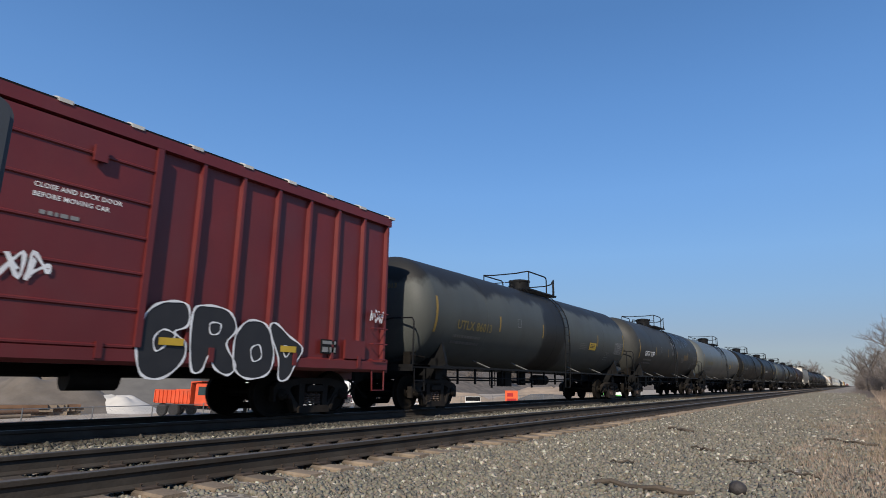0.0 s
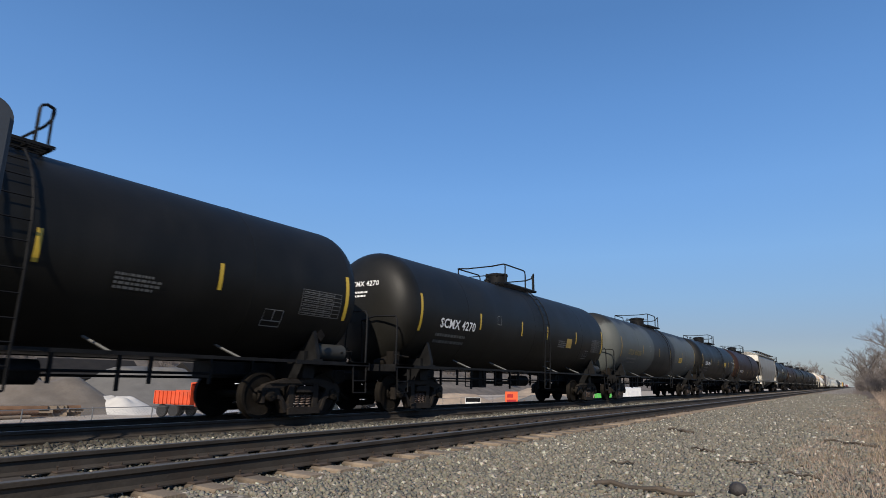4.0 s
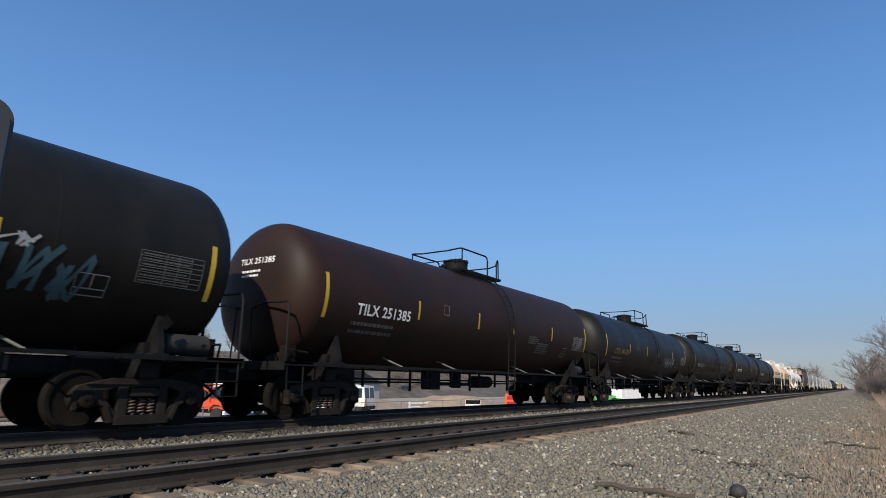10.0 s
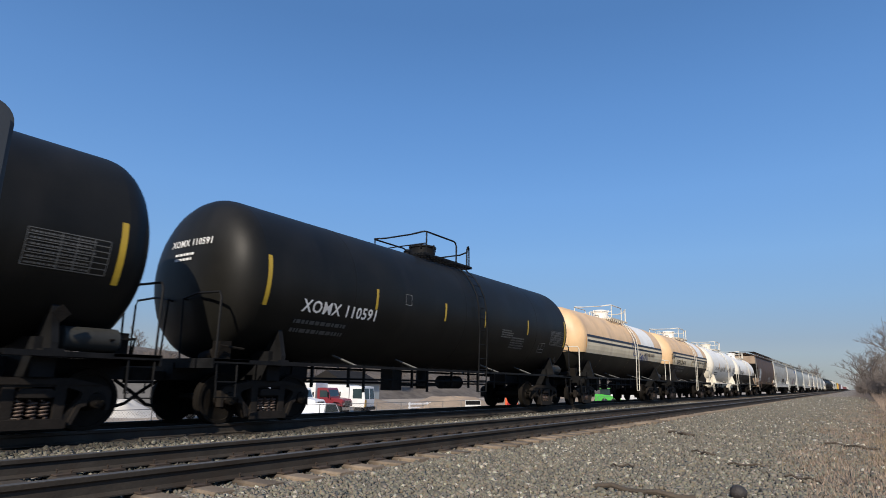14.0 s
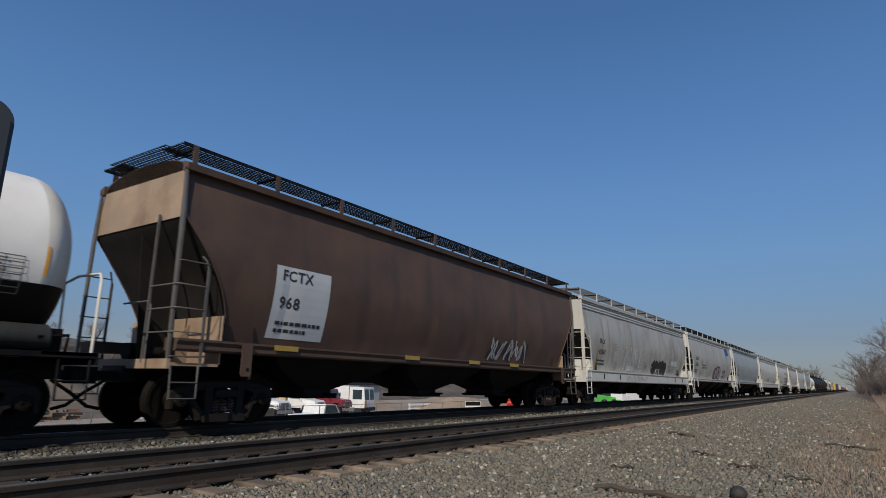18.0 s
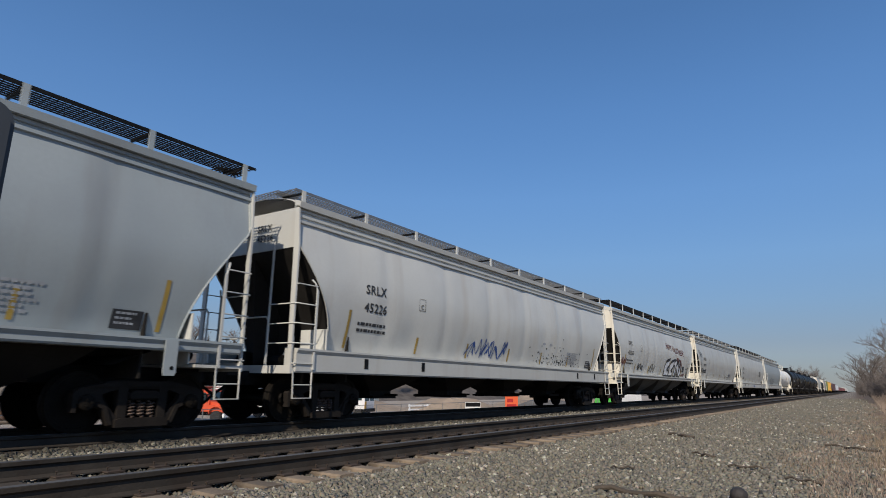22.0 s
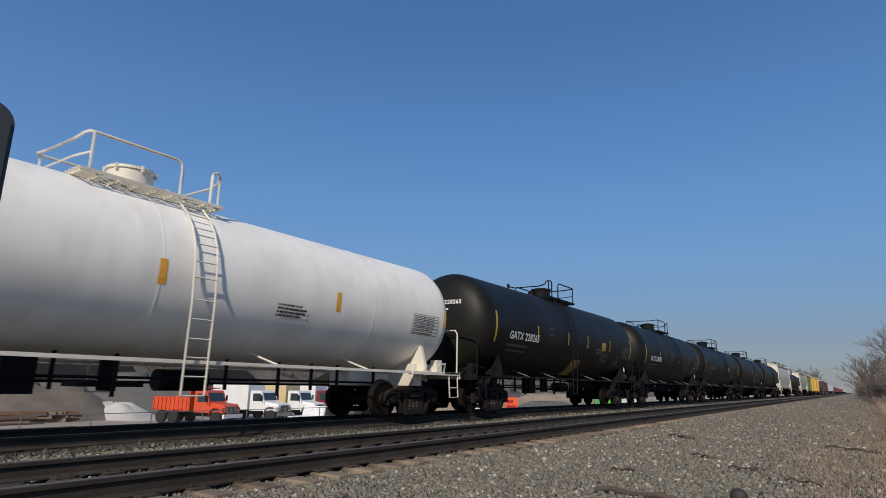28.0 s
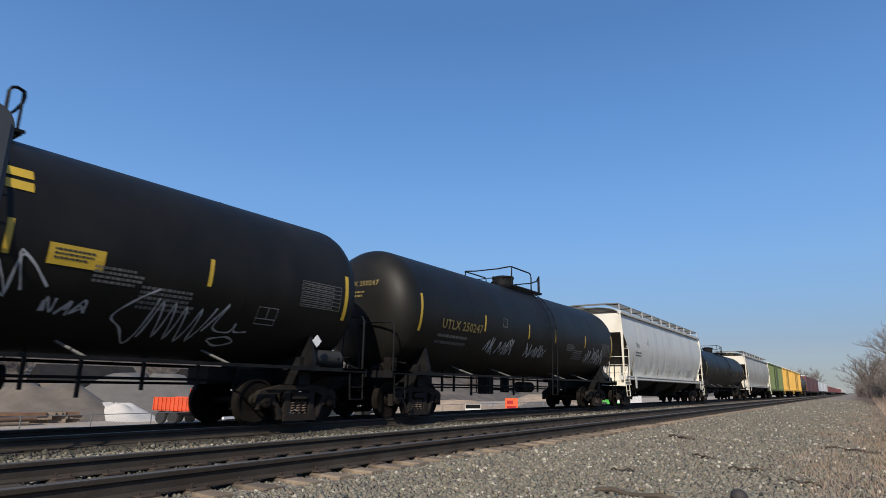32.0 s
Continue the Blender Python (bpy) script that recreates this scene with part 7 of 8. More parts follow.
def blob(seed, u, v, w, h, n=9):
    rg = random.Random(seed)
    return smooth_line([(u + w / 2 + w / 2 * rg.uniform(0.8, 1.1) * math.cos(2 * math.pi * k / n), v + h / 2 + h / 2 * rg.uniform(0.8, 1.1) * math.sin(2 * math.pi * k / n)) for k in range(n)], 5, True)


def fan(outline):
    c = (sum(p[0] for p in outline) / len(outline), sum(p[1] for p in outline) / len(outline))
    return [c] + list(outline), [(0, i, i + 1) for i in range(1, len(outline))]


def lay(car, name, vf, place, material, label="", step=0.2):
    return on_surface(name, refine(vf, step), place, material, car, label)


def paint_scrawl(car, place, material, seed, u, v, w, h, n=5, width=0.05, label="sprayed scrawl"):
    lay(car, "graffiti", strokes(scrawl(seed, u, v, w, h, n), width), place, material, label, 0.3)


def balloon(car, place, lift, seed, u, v, w, h, n, fill, line, width=0.06, label="sprayed balloon letters"):
    """Fat rounded letter shapes with an outline."""
    for k in range(n):
        o = blob(seed + k, u + w * k / n, v + 0.06 * h * (k % 2), w / n * 1.34, h)
        lay(car, "graffiti", fan(o), place(0.004 + 0.002 * k), fill, label, 0.3)
        lay(car, "graffiti_outline", strokes([o], width), place(0.012 + 0.002 * k), line, label, 0.3)
        o2 = blob(seed + k + 50, u + w * (k + 0.35) / n, v + h * 0.38, w / n * 0.32, h * 0.26, 7)
        lay(car, "graffiti_outline", strokes([o2], width * 0.8), place(0.014 + 0.002 * k), line, label, 0.3)


# boxcar
car = CARS[0][0]
side = lambda lift=0.004: (lambda u, v: (1.552 + lift, u, v))
wall = lambda lift=0.004: (lambda u, v: (1.446 + lift, u, v))
LETTERS = (
    ((1.80, 1.10), (1.82, 1.50), (2.05, 1.80), (2.45, 1.92), (2.85, 1.88), (2.90, 1.55), (2.60, 1.42), (2.88, 1.25), (2.86, 0.95), (2.45, 0.68), (1.98, 0.72)),
    ((2.88, 1.75), (3.10, 1.92), (3.52, 1.86), (3.68, 1.55), (3.52, 1.28), (3.72, 0.92), (3.60, 0.74), (3.36, 0.84), (3.22, 1.05), (3.12, 0.80), (2.94, 0.86)),
    ((3.66, 1.15), (3.70, 1.50), (3.92, 1.74), (4.26, 1.70), (4.42, 1.42), (4.48, 1.05), (4.36, 0.76), (3.98, 0.68), (3.72, 0.84)),
    ((4.40, 1.62), (4.52, 1.74), (4.82, 1.52), (5.14, 1.30), (5.02, 1.02), (4.86, 0.70), (4.66, 0.68), (4.62, 1.08)))
SHIFT = ((1.52, 1.80, 0.76), (2.42, 2.88, 1.13), (3.30, 3.66, 1.12), (4.08, 4.40, 1.16))     # where each letter stands on the boxcar
HOLES = (((2.15, 1.30), (2.35, 1.45), (2.62, 1.36), (2.40, 1.18), (2.22, 1.10)), ((3.20, 1.62), (3.38, 1.62), (3.36, 1.46), (3.22, 1.44)), ((4.0, 1.22), (4.16, 1.30), (4.22, 1.08), (4.06, 1.0)), ((4.70, 1.30), (4.88, 1.28), (4.78, 1.10)))
for k, pts in enumerate(LETTERS):
    u0, p0, wide = SHIFT[k]
    o = smooth_line([(u0 + (p - p0) * wide, q) for p, q in pts], 5, True)
    lay(car, "graffiti", fan(o), side(0.002 + 0.002 * k), SPRAY_BLACK, "black sprayed letter shape", 0.3)
    lay(car, "graffiti_outline", strokes([o], 0.035), side(0.011 + 0.002 * k), SPRAY_WHITE, "white sprayed outline", 0.3)
    lay(car, "graffiti_outline", strokes([smooth_line([(u0 + (p - p0) * wide, q) for p, q in HOLES[k]], 5, True)], 0.025), side(0.012 + 0.002 * k), SPRAY_WHITE, "white sprayed outline", 0.3)
for u0, u1 in ((1.86, 2.30), (4.36, 4.76)):
    lay(car, "reflective_patch", quad(u0, u1, 1.20, 1.32), side(0.03), YELLOW, "yellow reflective patch")
lay(car, "reflective_patch", quad(-1.1, -0.55, 1.20, 1.32), side(0.04), YELLOW_DIM, "worn yellow reflective patch")
for k, t in enumerate(("CLOSE AND LOCK DOOR", "BEFORE MOVING CAR")):
    gv, gf = glyphs(t, 0.10)
    lay(car, "stencil", ([(-0.22 + x, 3.30 - 0.14 * k + y) for x, y in gv], gf), lambda u, v: (1.534 + 0.004, u, v), LETTER_WHITE, "stencilled warning")
lay(car, "stencil", tuple(([(-0.1 + x, 2.92 + y) for x, y in bars(1, 0.5, 0.06)[0]], bars(1, 0.5, 0.06)[1])), lambda u, v: (1.54, u, v), LETTER_DIM, "small stencilled line")
paint_scrawl(car, lambda u, v: (1.562, u, v), SPRAY_WHITE, 4, -0.9, 1.95, 1.0, 0.42, 3, 0.05)
paint_scrawl(car, side(0.02), SPRAY_WHITE, 9, 6.95, 2.0, 0.5, 0.32, 3, 0.03)
pl = part("placard", Build().box(1.50, 1.53, 5.5, 5.95, 1.22, 1.52), BLACK_IRON, car, "black data placard")
piece("placard_frame", Build().box(1.531, 1.535, 5.53, 5.70, 1.25, 1.36).box(1.531, 1.535, 5.75, 5.92, 1.25, 1.36).box(1.531, 1.535, 5.53, 5.92, 1.42, 1.49).done("placard_frame", LETTER_DIM), pl)
part("plate", Build().box(1.50, 1.56, 6.2, 6.85, 1.14, 1.55), BOX_RED, car, "red steel data plate")

L_SADDLE = lambda half: half + 1.35 - 2.08 + 0.02
# black and grey tank cars: placards, yellow labels, scrawls
for i in (1, 2, 3, 4, 5, 6, 7, 8, 10, 11, 12, 13, 14, 15, 30, 31, 32, 33, 34):
    car, R, zc = TANK[i]
    put, yr = tank_place(R, zc, 0.010), car["half"]
    rg = random.Random(i)
    u = yr * rg.uniform(0.28, 0.5)
    v = zc - rg.uniform(0.1, 0.5)
    if i in (6, 33, 1, 3, 32):
        ul = 2.75 if i == 3 else 3.5 if i in (1, 6) else 1.67
        dv = {33: 0.14, 32: 0.14}.get(i, 0.0)
        lay(car, "yellow_label", quad(ul, ul + 0.78, zc - 0.54 + dv, zc - 0.24 + dv), put, YELLOW, "yellow warning label")
        bv, bf = bars(3, 0.6, 0.03, 2.0)
        lay(car, "label_stencil", ([(ul + 0.08 + x, zc - 0.33 + dv + y) for x, y in bv], bf), tank_place(R, zc, 0.014), LETTER_BLACK, "small black lines")
    elif i in (30, 14, 5):
        lay(car, "yellow_label", quad(u, u + 0.5, v - 0.15, v + 0.2), put, YELLOW_DIM, "faded yellow label")
    if i >= 10:
        bv, bf = bars(5, 1.1, 0.045, 1.7)
        lay(car, "data_stencil", ([(yr * 0.40 + x, zc - 0.55 + y) for x, y in bv], bf), put, LETTER_FAINT, "small stencilled lines", 0.2)
    for u0, v0, w, h in ((yr * -0.40, zc - 0.12, 0.24, 0.26), (yr * 0.70, zc - 0.88, 0.46, 0.31)):
        fr = [(u0, v0), (u0 + w, v0), (u0 + w, v0 + h), (u0, v0 + h), (u0, v0)]
        cross = [[(u0 + w / 2, v0 + 0.10), (u0 + w / 2, v0 + h)], [(u0, v0 + 0.10), (u0 + w, v0 + 0.10)]] if w > 0.4 else []
        lay(car, "frame_mark", strokes([fr] + cross, 0.015), put, LETTER_DIM, "small stencilled square", 0.2)
    # diamond placard at the trailing saddle
    y, z = L_SADDLE(yr), 1.62
    part("hazard_placard", Build().prism([(y - 0.13, z), (y, z - 0.13), (y + 0.13, z), (y, z + 0.13)], "x", 1.47, 1.48), LETTER_WHITE if i in (30, 31, 33, 34) else STEEL_DARK, car, "diamond placard")
car, R, zc = TANK[7]
lay(car, "yellow_label", quad(1.75, 2.65, zc - 0.45, zc - 0.06), tank_place(R, zc, 0.012), YELLOW, "yellow warning label")
gv, gf = glyphs("DOT 111A100W3", 0.15)
lay(car, "stencil", ([(5.60 + x, zc - 0.02 + y) for x, y in gv], gf), tank_place(R, zc, 0.012), LETTER_WHITE, "stencilled class letters")
for k, t in enumerate(("LINED PLASITE 3070", "PIPES-NO INLET")):
    gv, gf = glyphs(t, 0.12)
    lay(car, "stencil", ([(2.75 - 0.3 * k + x, zc - 0.66 - 0.34 * k + y) for x, y in gv], gf), tank_place(R, zc, 0.012), LETTER_FAINT, "faint stencilled words")
car, R, zc = TANK[30]
lay(car, "yellow_label", quad(-0.15, 0.75, 1.25, 1.85), tank_place(R, zc, 0.012), YELLOW_DIM, "large faded yellow label")
for k, t in enumerate(("FRA AIP", "SR-8754")):
    gv, gf = glyphs(t, 0.19)
    lay(TANK[31][0], "stencil", ([(4.95 + x, TANK[31][2] - 0.62 - 0.20 * k + y) for x, y in gv], gf), tank_place(TANK[31][1], TANK[31][2], 0.012), LETTER_DIM, "stencilled approval letters")
# spill stains on the greys and on the second car
def many(shapes):
    vs, fs = [], []
    for o in shapes:
        v, f = fan(o)
        k = len(vs)
        vs += v
        fs += [tuple(i + k for i in q) for q in f]
    return vs, fs


for i, u0, u1, n in ((2, 0.4, 5.0, 70), (3, -0.9, 0.9, 40)):
    car, R, zc = TANK[i]
    rg = random.Random(60 + i)
    shapes = []
    for k in range(n):
        u = rg.uniform(u0, u1)
        w, h = rg.uniform(0.05, 0.26), rg.uniform(0.05, 0.5)
        top = R * (1 - abs(rg.gauss(0, 0.28)))
        shapes.append(blob(100 + k, u, zc + max(0.15 * R, top * 0.93) - h, w, h, 7))
    on_surface("stain", many(shapes), tank_place(R, zc, 0.004), STAIN if i != 3 else BLACK_TANK, car, "dark spilled stains")["kind"] = "stuff"
car, R, zc = TANK[2]
lay(car, "yellow_label", quad(2.9, 3.75, zc - 0.42, zc - 0.08), tank_place(R, zc, 0.010), mat("sooty_orange_label", (0.09, 0.055, 0.02), 0.6), "sooty faded label")
paint_scrawl(car, tank_place(R, zc, 0.012), LETTER_DIM, 12, -0.3, zc + 0.15, 0.7, 0.5, 3, 0.018)
paint_scrawl(car, tank_place(R, zc, 0.012), LETTER_DIM, 13, -0.25, zc - 0.25, 0.6, 0.3, 3, 0.016)

car, R, zc = TANK[10]
put = lambda lift=0.006: tank_place(R, zc, lift)
paint_scrawl(car, put(0.012), SPRAY_WHITE, 22, -1.2, zc - 0.2, 2.0, 0.75, 4, 0.06)
for k, (u, w) in enumerate(((-3.3, 2.6), (0.8, 2.2), (-4.9, 1.4), (3.3, 2.0))):
    paint_scrawl(car, put(0.011), SPRAY_TEAL if k != 1 else SPRAY_BLUE, 30 + k, u, zc - 1.0, w, 0.75, 4, 0.07)
paint_scrawl(car, put(0.012), SPRAY_GREY, 35, -2.1, zc - 1.15, 1.6, 0.35, 2, 0.02)
paint_scrawl(car, put(0.012), SPRAY_GREY, 36, 3.3, zc - 0.35, 1.4, 0.22, 4, 0.03)
o = blob(7, -7.6, zc - 1.25, 1.35, 1.1, 10)
lay(car, "graffiti", fan(o), put(0.008), SPRAY_BLUE, "blue sprayed balloon shape")
lay(car, "graffiti_outline", strokes([o], 0.05), put(0.011), mat("pale_blue_spray_paint", (0.25, 0.38, 0.46), 0.6), "pale blue outline")
yrh, hdh = car["half"], R * HEAD_DEPTH


def head_10(u, w):
    q = min(0.999, math.hypot(u, w) / R)
    return (u, -yrh - hdh * math.sin(math.acos(q ** (1 / HEAD_ROUND))) - 0.014, zc + w)


for k in range(9):
    a = radians(60 + 30 * k)
    lay(car, "graffiti", fan(blob(70 + k, 0.98 + 0.32 * math.cos(a) - 0.14, 0.05 + 0.5 * math.sin(a) - 0.15, 0.26, 0.32, 7)), head_10, SPRAY_WHITE, "white sprayed petal shapes")
lay(car, "graffiti", strokes(scrawl(81, 0.6, -0.3, 0.8, 0.8, 3), 0.06), head_10, SPRAY_WHITE, "white sprayed loops")

for i, items in ((33, ((SPRAY_GREY, 0.2, -0.95, 1.5, 0.7, 3), (SPRAY_GREY, 1.75, -1.1, 0.6, 0.3, 3))),
                 (34, ((SPRAY_GREY, -4.0, -1.0, 1.8, 0.55, 5), (SPRAY_GREY, -1.2, -1.0, 1.6, 0.5, 5), (SPRAY_GREY, 4.2, -1.0, 2.2, 0.7, 6))),
                 (12, ((SPRAY_GREY, 2.5, -0.8, 2.4, 0.55, 6),)), (15, ())):
    car, R, zc = TANK[i]
    for k, (m, u, v, w, h, n) in enumerate(items):
        paint_scrawl(car, tank_place(R, zc, 0.012), m, 90 + 7 * i + k, u, zc + v, w, h, n, 0.03)
car, R, zc = TANK[33]
HAND = (((3.42, -0.52), (3.10, -0.72), (2.82, -1.0), (3.02, -1.16), (3.26, -1.38), (3.38, -0.98), (3.46, -0.66)),
        ((3.38, -1.28), (3.54, -0.70), (3.62, -1.26), (3.76, -0.70), (3.84, -1.28), (3.98, -0.74), (4.06, -1.30), (4.28, -0.74), (4.26, -1.28), (4.56, -0.70)),
        ((4.44, -1.10), (4.78, -0.60), (4.62, -1.02), (4.98, -1.08), (5.06, -0.92), (5.10, -1.06), (5.36, -1.04)), ((4.66, -1.22), (5.0, -1.16), (5.2, -1.24), (4.9, -1.32), (4.66, -1.24)))
lay(car, "graffiti", strokes([smooth_line([(u, zc + v) for u, v in q], 5) for q in HAND], 0.028), tank_place(R, zc, 0.012), SPRAY_GREY, "thin grey sprayed handwriting")
for v in (0.75, 0.55):
    lay(car, "yellow_label", quad(1.05, 1.4, zc + v, zc + v + 0.14), tank_place(R, zc, 0.012), YELLOW, "yellow label")

NAVY = mat("navy_stripe_paint", (0.009, 0.012, 0.024), 0.5, 0, 0.1, 0.3, 40, 0.0)
# tan tank cars: twin stripes, white panel, words
for i in (16, 17):
    car, R, zc = TANK[i]
    put, yr = tank_place(R, zc, 0.010), car["half"]
    for v in (0.16, -0.06):
        lay(car, "stripe", quad(-yr + 0.05, yr - 0.05, zc + v, zc + v + 0.09), tank_place(R, zc, 0.016), NAVY, "dark blue stripe")
    lay(car, "cream_band", quad(-yr + 0.02, yr - 0.02, zc - 0.53, zc + 0.13), tank_place(R, zc, 0.010), BAND_CREAM, "cream band below the stripes")
    a0, a1 = (2.0, 4.6) if i == 16 else (2.25, 4.0)
    b = Build().sheet([[((R + 0.005) * math.sin(radians(q)), y, zc + (R + 0.005) * math.cos(radians(q))) for q in range(22, 85, 5)][::-1] for y in (a0, (a0 + a1) / 2, a1)])
    part("white_panel", b, WHITE, car, "white painted panel", smooth=60)
car, R, zc = TANK[17]
for t, u, v, h, ink in (("VENT BEFORE UNLOADING", 0.10, -0.24, 0.15, LETTER_BLACK), ("LIMESTONE SLURRY", 2.55, -0.24, 0.16, LETTER_BLACK),
                        ("LD LMT 224000 LB 101600 KG", -4.3, -0.72, 0.15, LETTER_DIM), ("LT WT     82000 LB  38100 KG", -4.3, -0.92, 0.15, LETTER_DIM)):
    gv, gf = glyphs(t, h)
    lay(car, "stencil", ([(u + x * 1.15, zc + v + y) for x, y in gv], gf), tank_place(R, zc, 0.020), ink, "stencilled words")
lay(car, "stripe", quad(-2.92, -2.82, zc - 0.50, zc - 0.14), tank_place(R, zc, 0.018), YELLOW_DIM, "aged amber bar")
for u in (-4.9, 0.0, 2.4, 4.6):
    lay(car, "stripe", quad(u - 0.05, u + 0.05, zc - 0.50, zc - 0.02), tank_place(R, zc, 0.018), YELLOW_DIM, "aged amber patch")
car, R, zc = TANK[16]
gv, gf = glyphs("LIMESTONE SLURRY", 0.22)
lay(car, "stencil", ([(2.35 + x, zc - 0.30 + y) for x, y in gv], gf), tank_place(R, zc, 0.020), LETTER_BLACK, "stencilled words")
paint_scrawl(car, tank_place(R, zc, 0.020), LOGO_BLUE, 55, 1.6, zc - 0.60, 1.6, 0.40, 5, 0.035)
for k, (u, v, w, h) in enumerate(((0.35, -0.45, 0.95, 1.1), (0.5, 0.1, 0.25, 0.22), (0.85, 0.1, 0.25, 0.22), (0.6, -0.25, 0.35, 0.25))):
    lay(car, "graffiti", strokes([blob(58 + k, u, zc + v, w, h, 8)], 0.035), tank_place(R, zc, 0.020), LOGO_BLUE, "blue sprayed loops")
for i, s0 in ((17, 0), (18, 1)):
    car, R, zc = TANK[i]
    paint_scrawl(car, tank_place(R, zc, 0.014), SPRAY_BLACK, 61 + i, -5.6 if i == 17 else -2.2, zc - 0.55 if i == 18 else zc - 0.2, 1.0, 0.42, 3, 0.035)
    if i == 18:
        paint_scrawl(car, tank_place(R, zc, 0.014), SPRAY_BLACK, 66, -0.9, zc - 0.55, 1.0, 0.5, 4, 0.035)
        paint_scrawl(car, tank_place(R, zc, 0.014), SPRAY_BLACK, 67, 1.1, zc - 0.6, 1.8, 0.5, 6, 0.035)
car, R, zc = TANK[19]
lay(car, "stripe", quad(-2.93, -2.86, zc - 0.44, zc - 0.02), tank_place(R, zc, 0.012), LETTER_BLACK, "dark upright bar")
paint_scrawl(car, tank_place(R, zc, 0.012), SPRAY_BLACK, 68, -5.0, zc - 0.40, 0.75, 1.1, 2, 0.035)
car, R, zc = TANK[29]
tank_marks(car, R, zc, "NATX 34", LETTER_BLACK, small=LETTER_BLACK, end=False)

# hopper cars: marks and scrawls (u from the middle, leading end negative)
MARKS = {
    9: (("AGPX", -7.25, 2.69, 0.30), ("19091", -7.25, 2.16, 0.30)),
    21: (("SRLX", -7.42, 2.61, 0.30), ("45047", -7.42, 2.14, 0.30)),
    22: (("GACX", -6.85, 2.72, 0.32), ("55655", -6.85, 2.28, 0.32)),
    23: (("TILX", -6.6, 2.75, 0.26), ("54501", -6.6, 2.38, 0.26)),
    24: (("SRLX", -7.2, 2.78, 0.30), ("45226", -7.2, 2.36, 0.30)),
    25: (("SHPX", -6.33, 2.85, 0.27), ("455265", -6.36, 2.37, 0.27)),
    26: (("SHQX", -6.55, 2.84, 0.30), ("40999", -6.55, 2.38, 0.30)),
    27: (("NCIX", -7.3, 2.72, 0.30), ("8270", -7.3, 2.25, 0.30)),
    28: (("ROIX", -7.75, 2.53, 0.27), ("58307", -7.75, 2.04, 0.27)),
    35: (("TILX", -7.0, 2.9, 0.26),),
}
place = lambda lift=0.008: hopper_place(car, lift)
for i, rows in MARKS.items():
    car = HOP[i]
    for text, u, v, size in rows:
        gv, gf = glyphs(text, size)
        lay(car, "reporting_mark", ([(u + x * 1.05, v + y) for x, y in gv], gf), place(0.010), LETTER_BLACK, "black stencilled letters and number")
    u, v = rows[-1][1], rows[-1][2]
    bv, bf = bars(2, 1.3, 0.07, 2.1)
    lay(car, "data_stencil", ([(u - 0.15 + x, v - 0.32 + y) for x, y in bv], bf), place(0.010), LETTER_BLACK, "small stencilled lines")
    fr = [(u + 2.1, v + 0.25), (u + 2.36, v + 0.25), (u + 2.36, v + 0.55), (u + 2.1, v + 0.55), (u + 2.1, v + 0.25)]
    lay(car, "frame_mark", strokes([fr], 0.014), place(0.010), LETTER_BLACK, "small stencilled square")
    ye = car["half"]
    bv, bf = bars(6, 1.1, 0.05, 1.6)
    if i != 27:
        lay(car, "data_stencil", ([(ye - 4.4 + x, 2.0 + y) for x, y in bv], bf), place(0.010), SPRAY_GREY, "panel of small stencilled lines")
    for uu in (-ye + 1.6, -5.0, -2.5, 0.05, 2.55, 5.0, ye - 1.55):
        lay(car, "reflective_stripe", quad(uu, uu + 0.08, 1.5, 2.35 if abs(uu) > 6 else 1.92), place(0.010), YELLOW_DIM, "aged yellow reflective stripe")
    if i in (21, 23, 24, 27):
        lay(car, "data_placard", quad(ye - 2.3, ye - 1.8, 1.50, 1.80), place(0.008), LETTER_BLACK, "black painted data panel")
        bv, bf = bars(3, 0.36, 0.035, 2.2)
        lay(car, "placard_stencil", ([(ye - 2.24 + x, 1.73 + y) for x, y in bv], bf), place(0.012), SPRAY_GREY, "small pale lines")
    # mark on the leading end
    gv, gf = glyphs(rows[0][0], 0.20)
    on_surface("end_mark", ([(0.15 + x, 3.95 + y) for x, y in gv], gf), lambda u2, v2: (u2, -ye - 0.012, v2), LETTER_BLACK, car, "stencilled letters on the end")
    if len(rows) > 1:
        gv, gf = glyphs(rows[1][0], 0.20)
        on_surface("end_mark", ([(0.15 + x, 3.72 + y) for x, y in gv], gf), lambda u2, v2: (u2, -ye - 0.012, v2), LETTER_BLACK, car, "stencilled letters on the end")
    gv, gf = glyphs("C", 0.16)
    lay(car, "frame_letter", ([(u + 2.17 + x, v + 0.29 + y) for x, y in gv], gf), place(0.010), LETTER_BLACK, "stencilled letter in the square")

car = HOP[20]
lay(car, "paint_patch", quad(-6.6, -5.1, 1.55, 2.98), place(0.006), PATCH_GREY, "grey repainted patch")
for text, u, v, size in (("FCTX", -6.45, 2.70, 0.30), ("968", -6.45, 2.15, 0.32)):
    gv, gf = glyphs(text, size)
    lay(car, "reporting_mark", ([(u + x * 1.05, v + y) for x, y in gv], gf), place(0.012), LETTER_BLACK, "black stencilled letters and number")
bv, bf = bars(2, 1.15, 0.07, 2.1)
lay(car, "data_stencil", ([(-6.45 + x, 1.82 + y) for x, y in bv], bf), place(0.012), LETTER_BLACK, "small stencilled lines")
paint_scrawl(car, place(0.010), SPRAY_GREY, 120, 2.0, 1.45, 2.6, 0.75, 5, 0.06)
paint_scrawl(car, place(0.009), SPRAY_BLACK, 121, 1.9, 1.42, 2.7, 0.8, 5, 0.05)
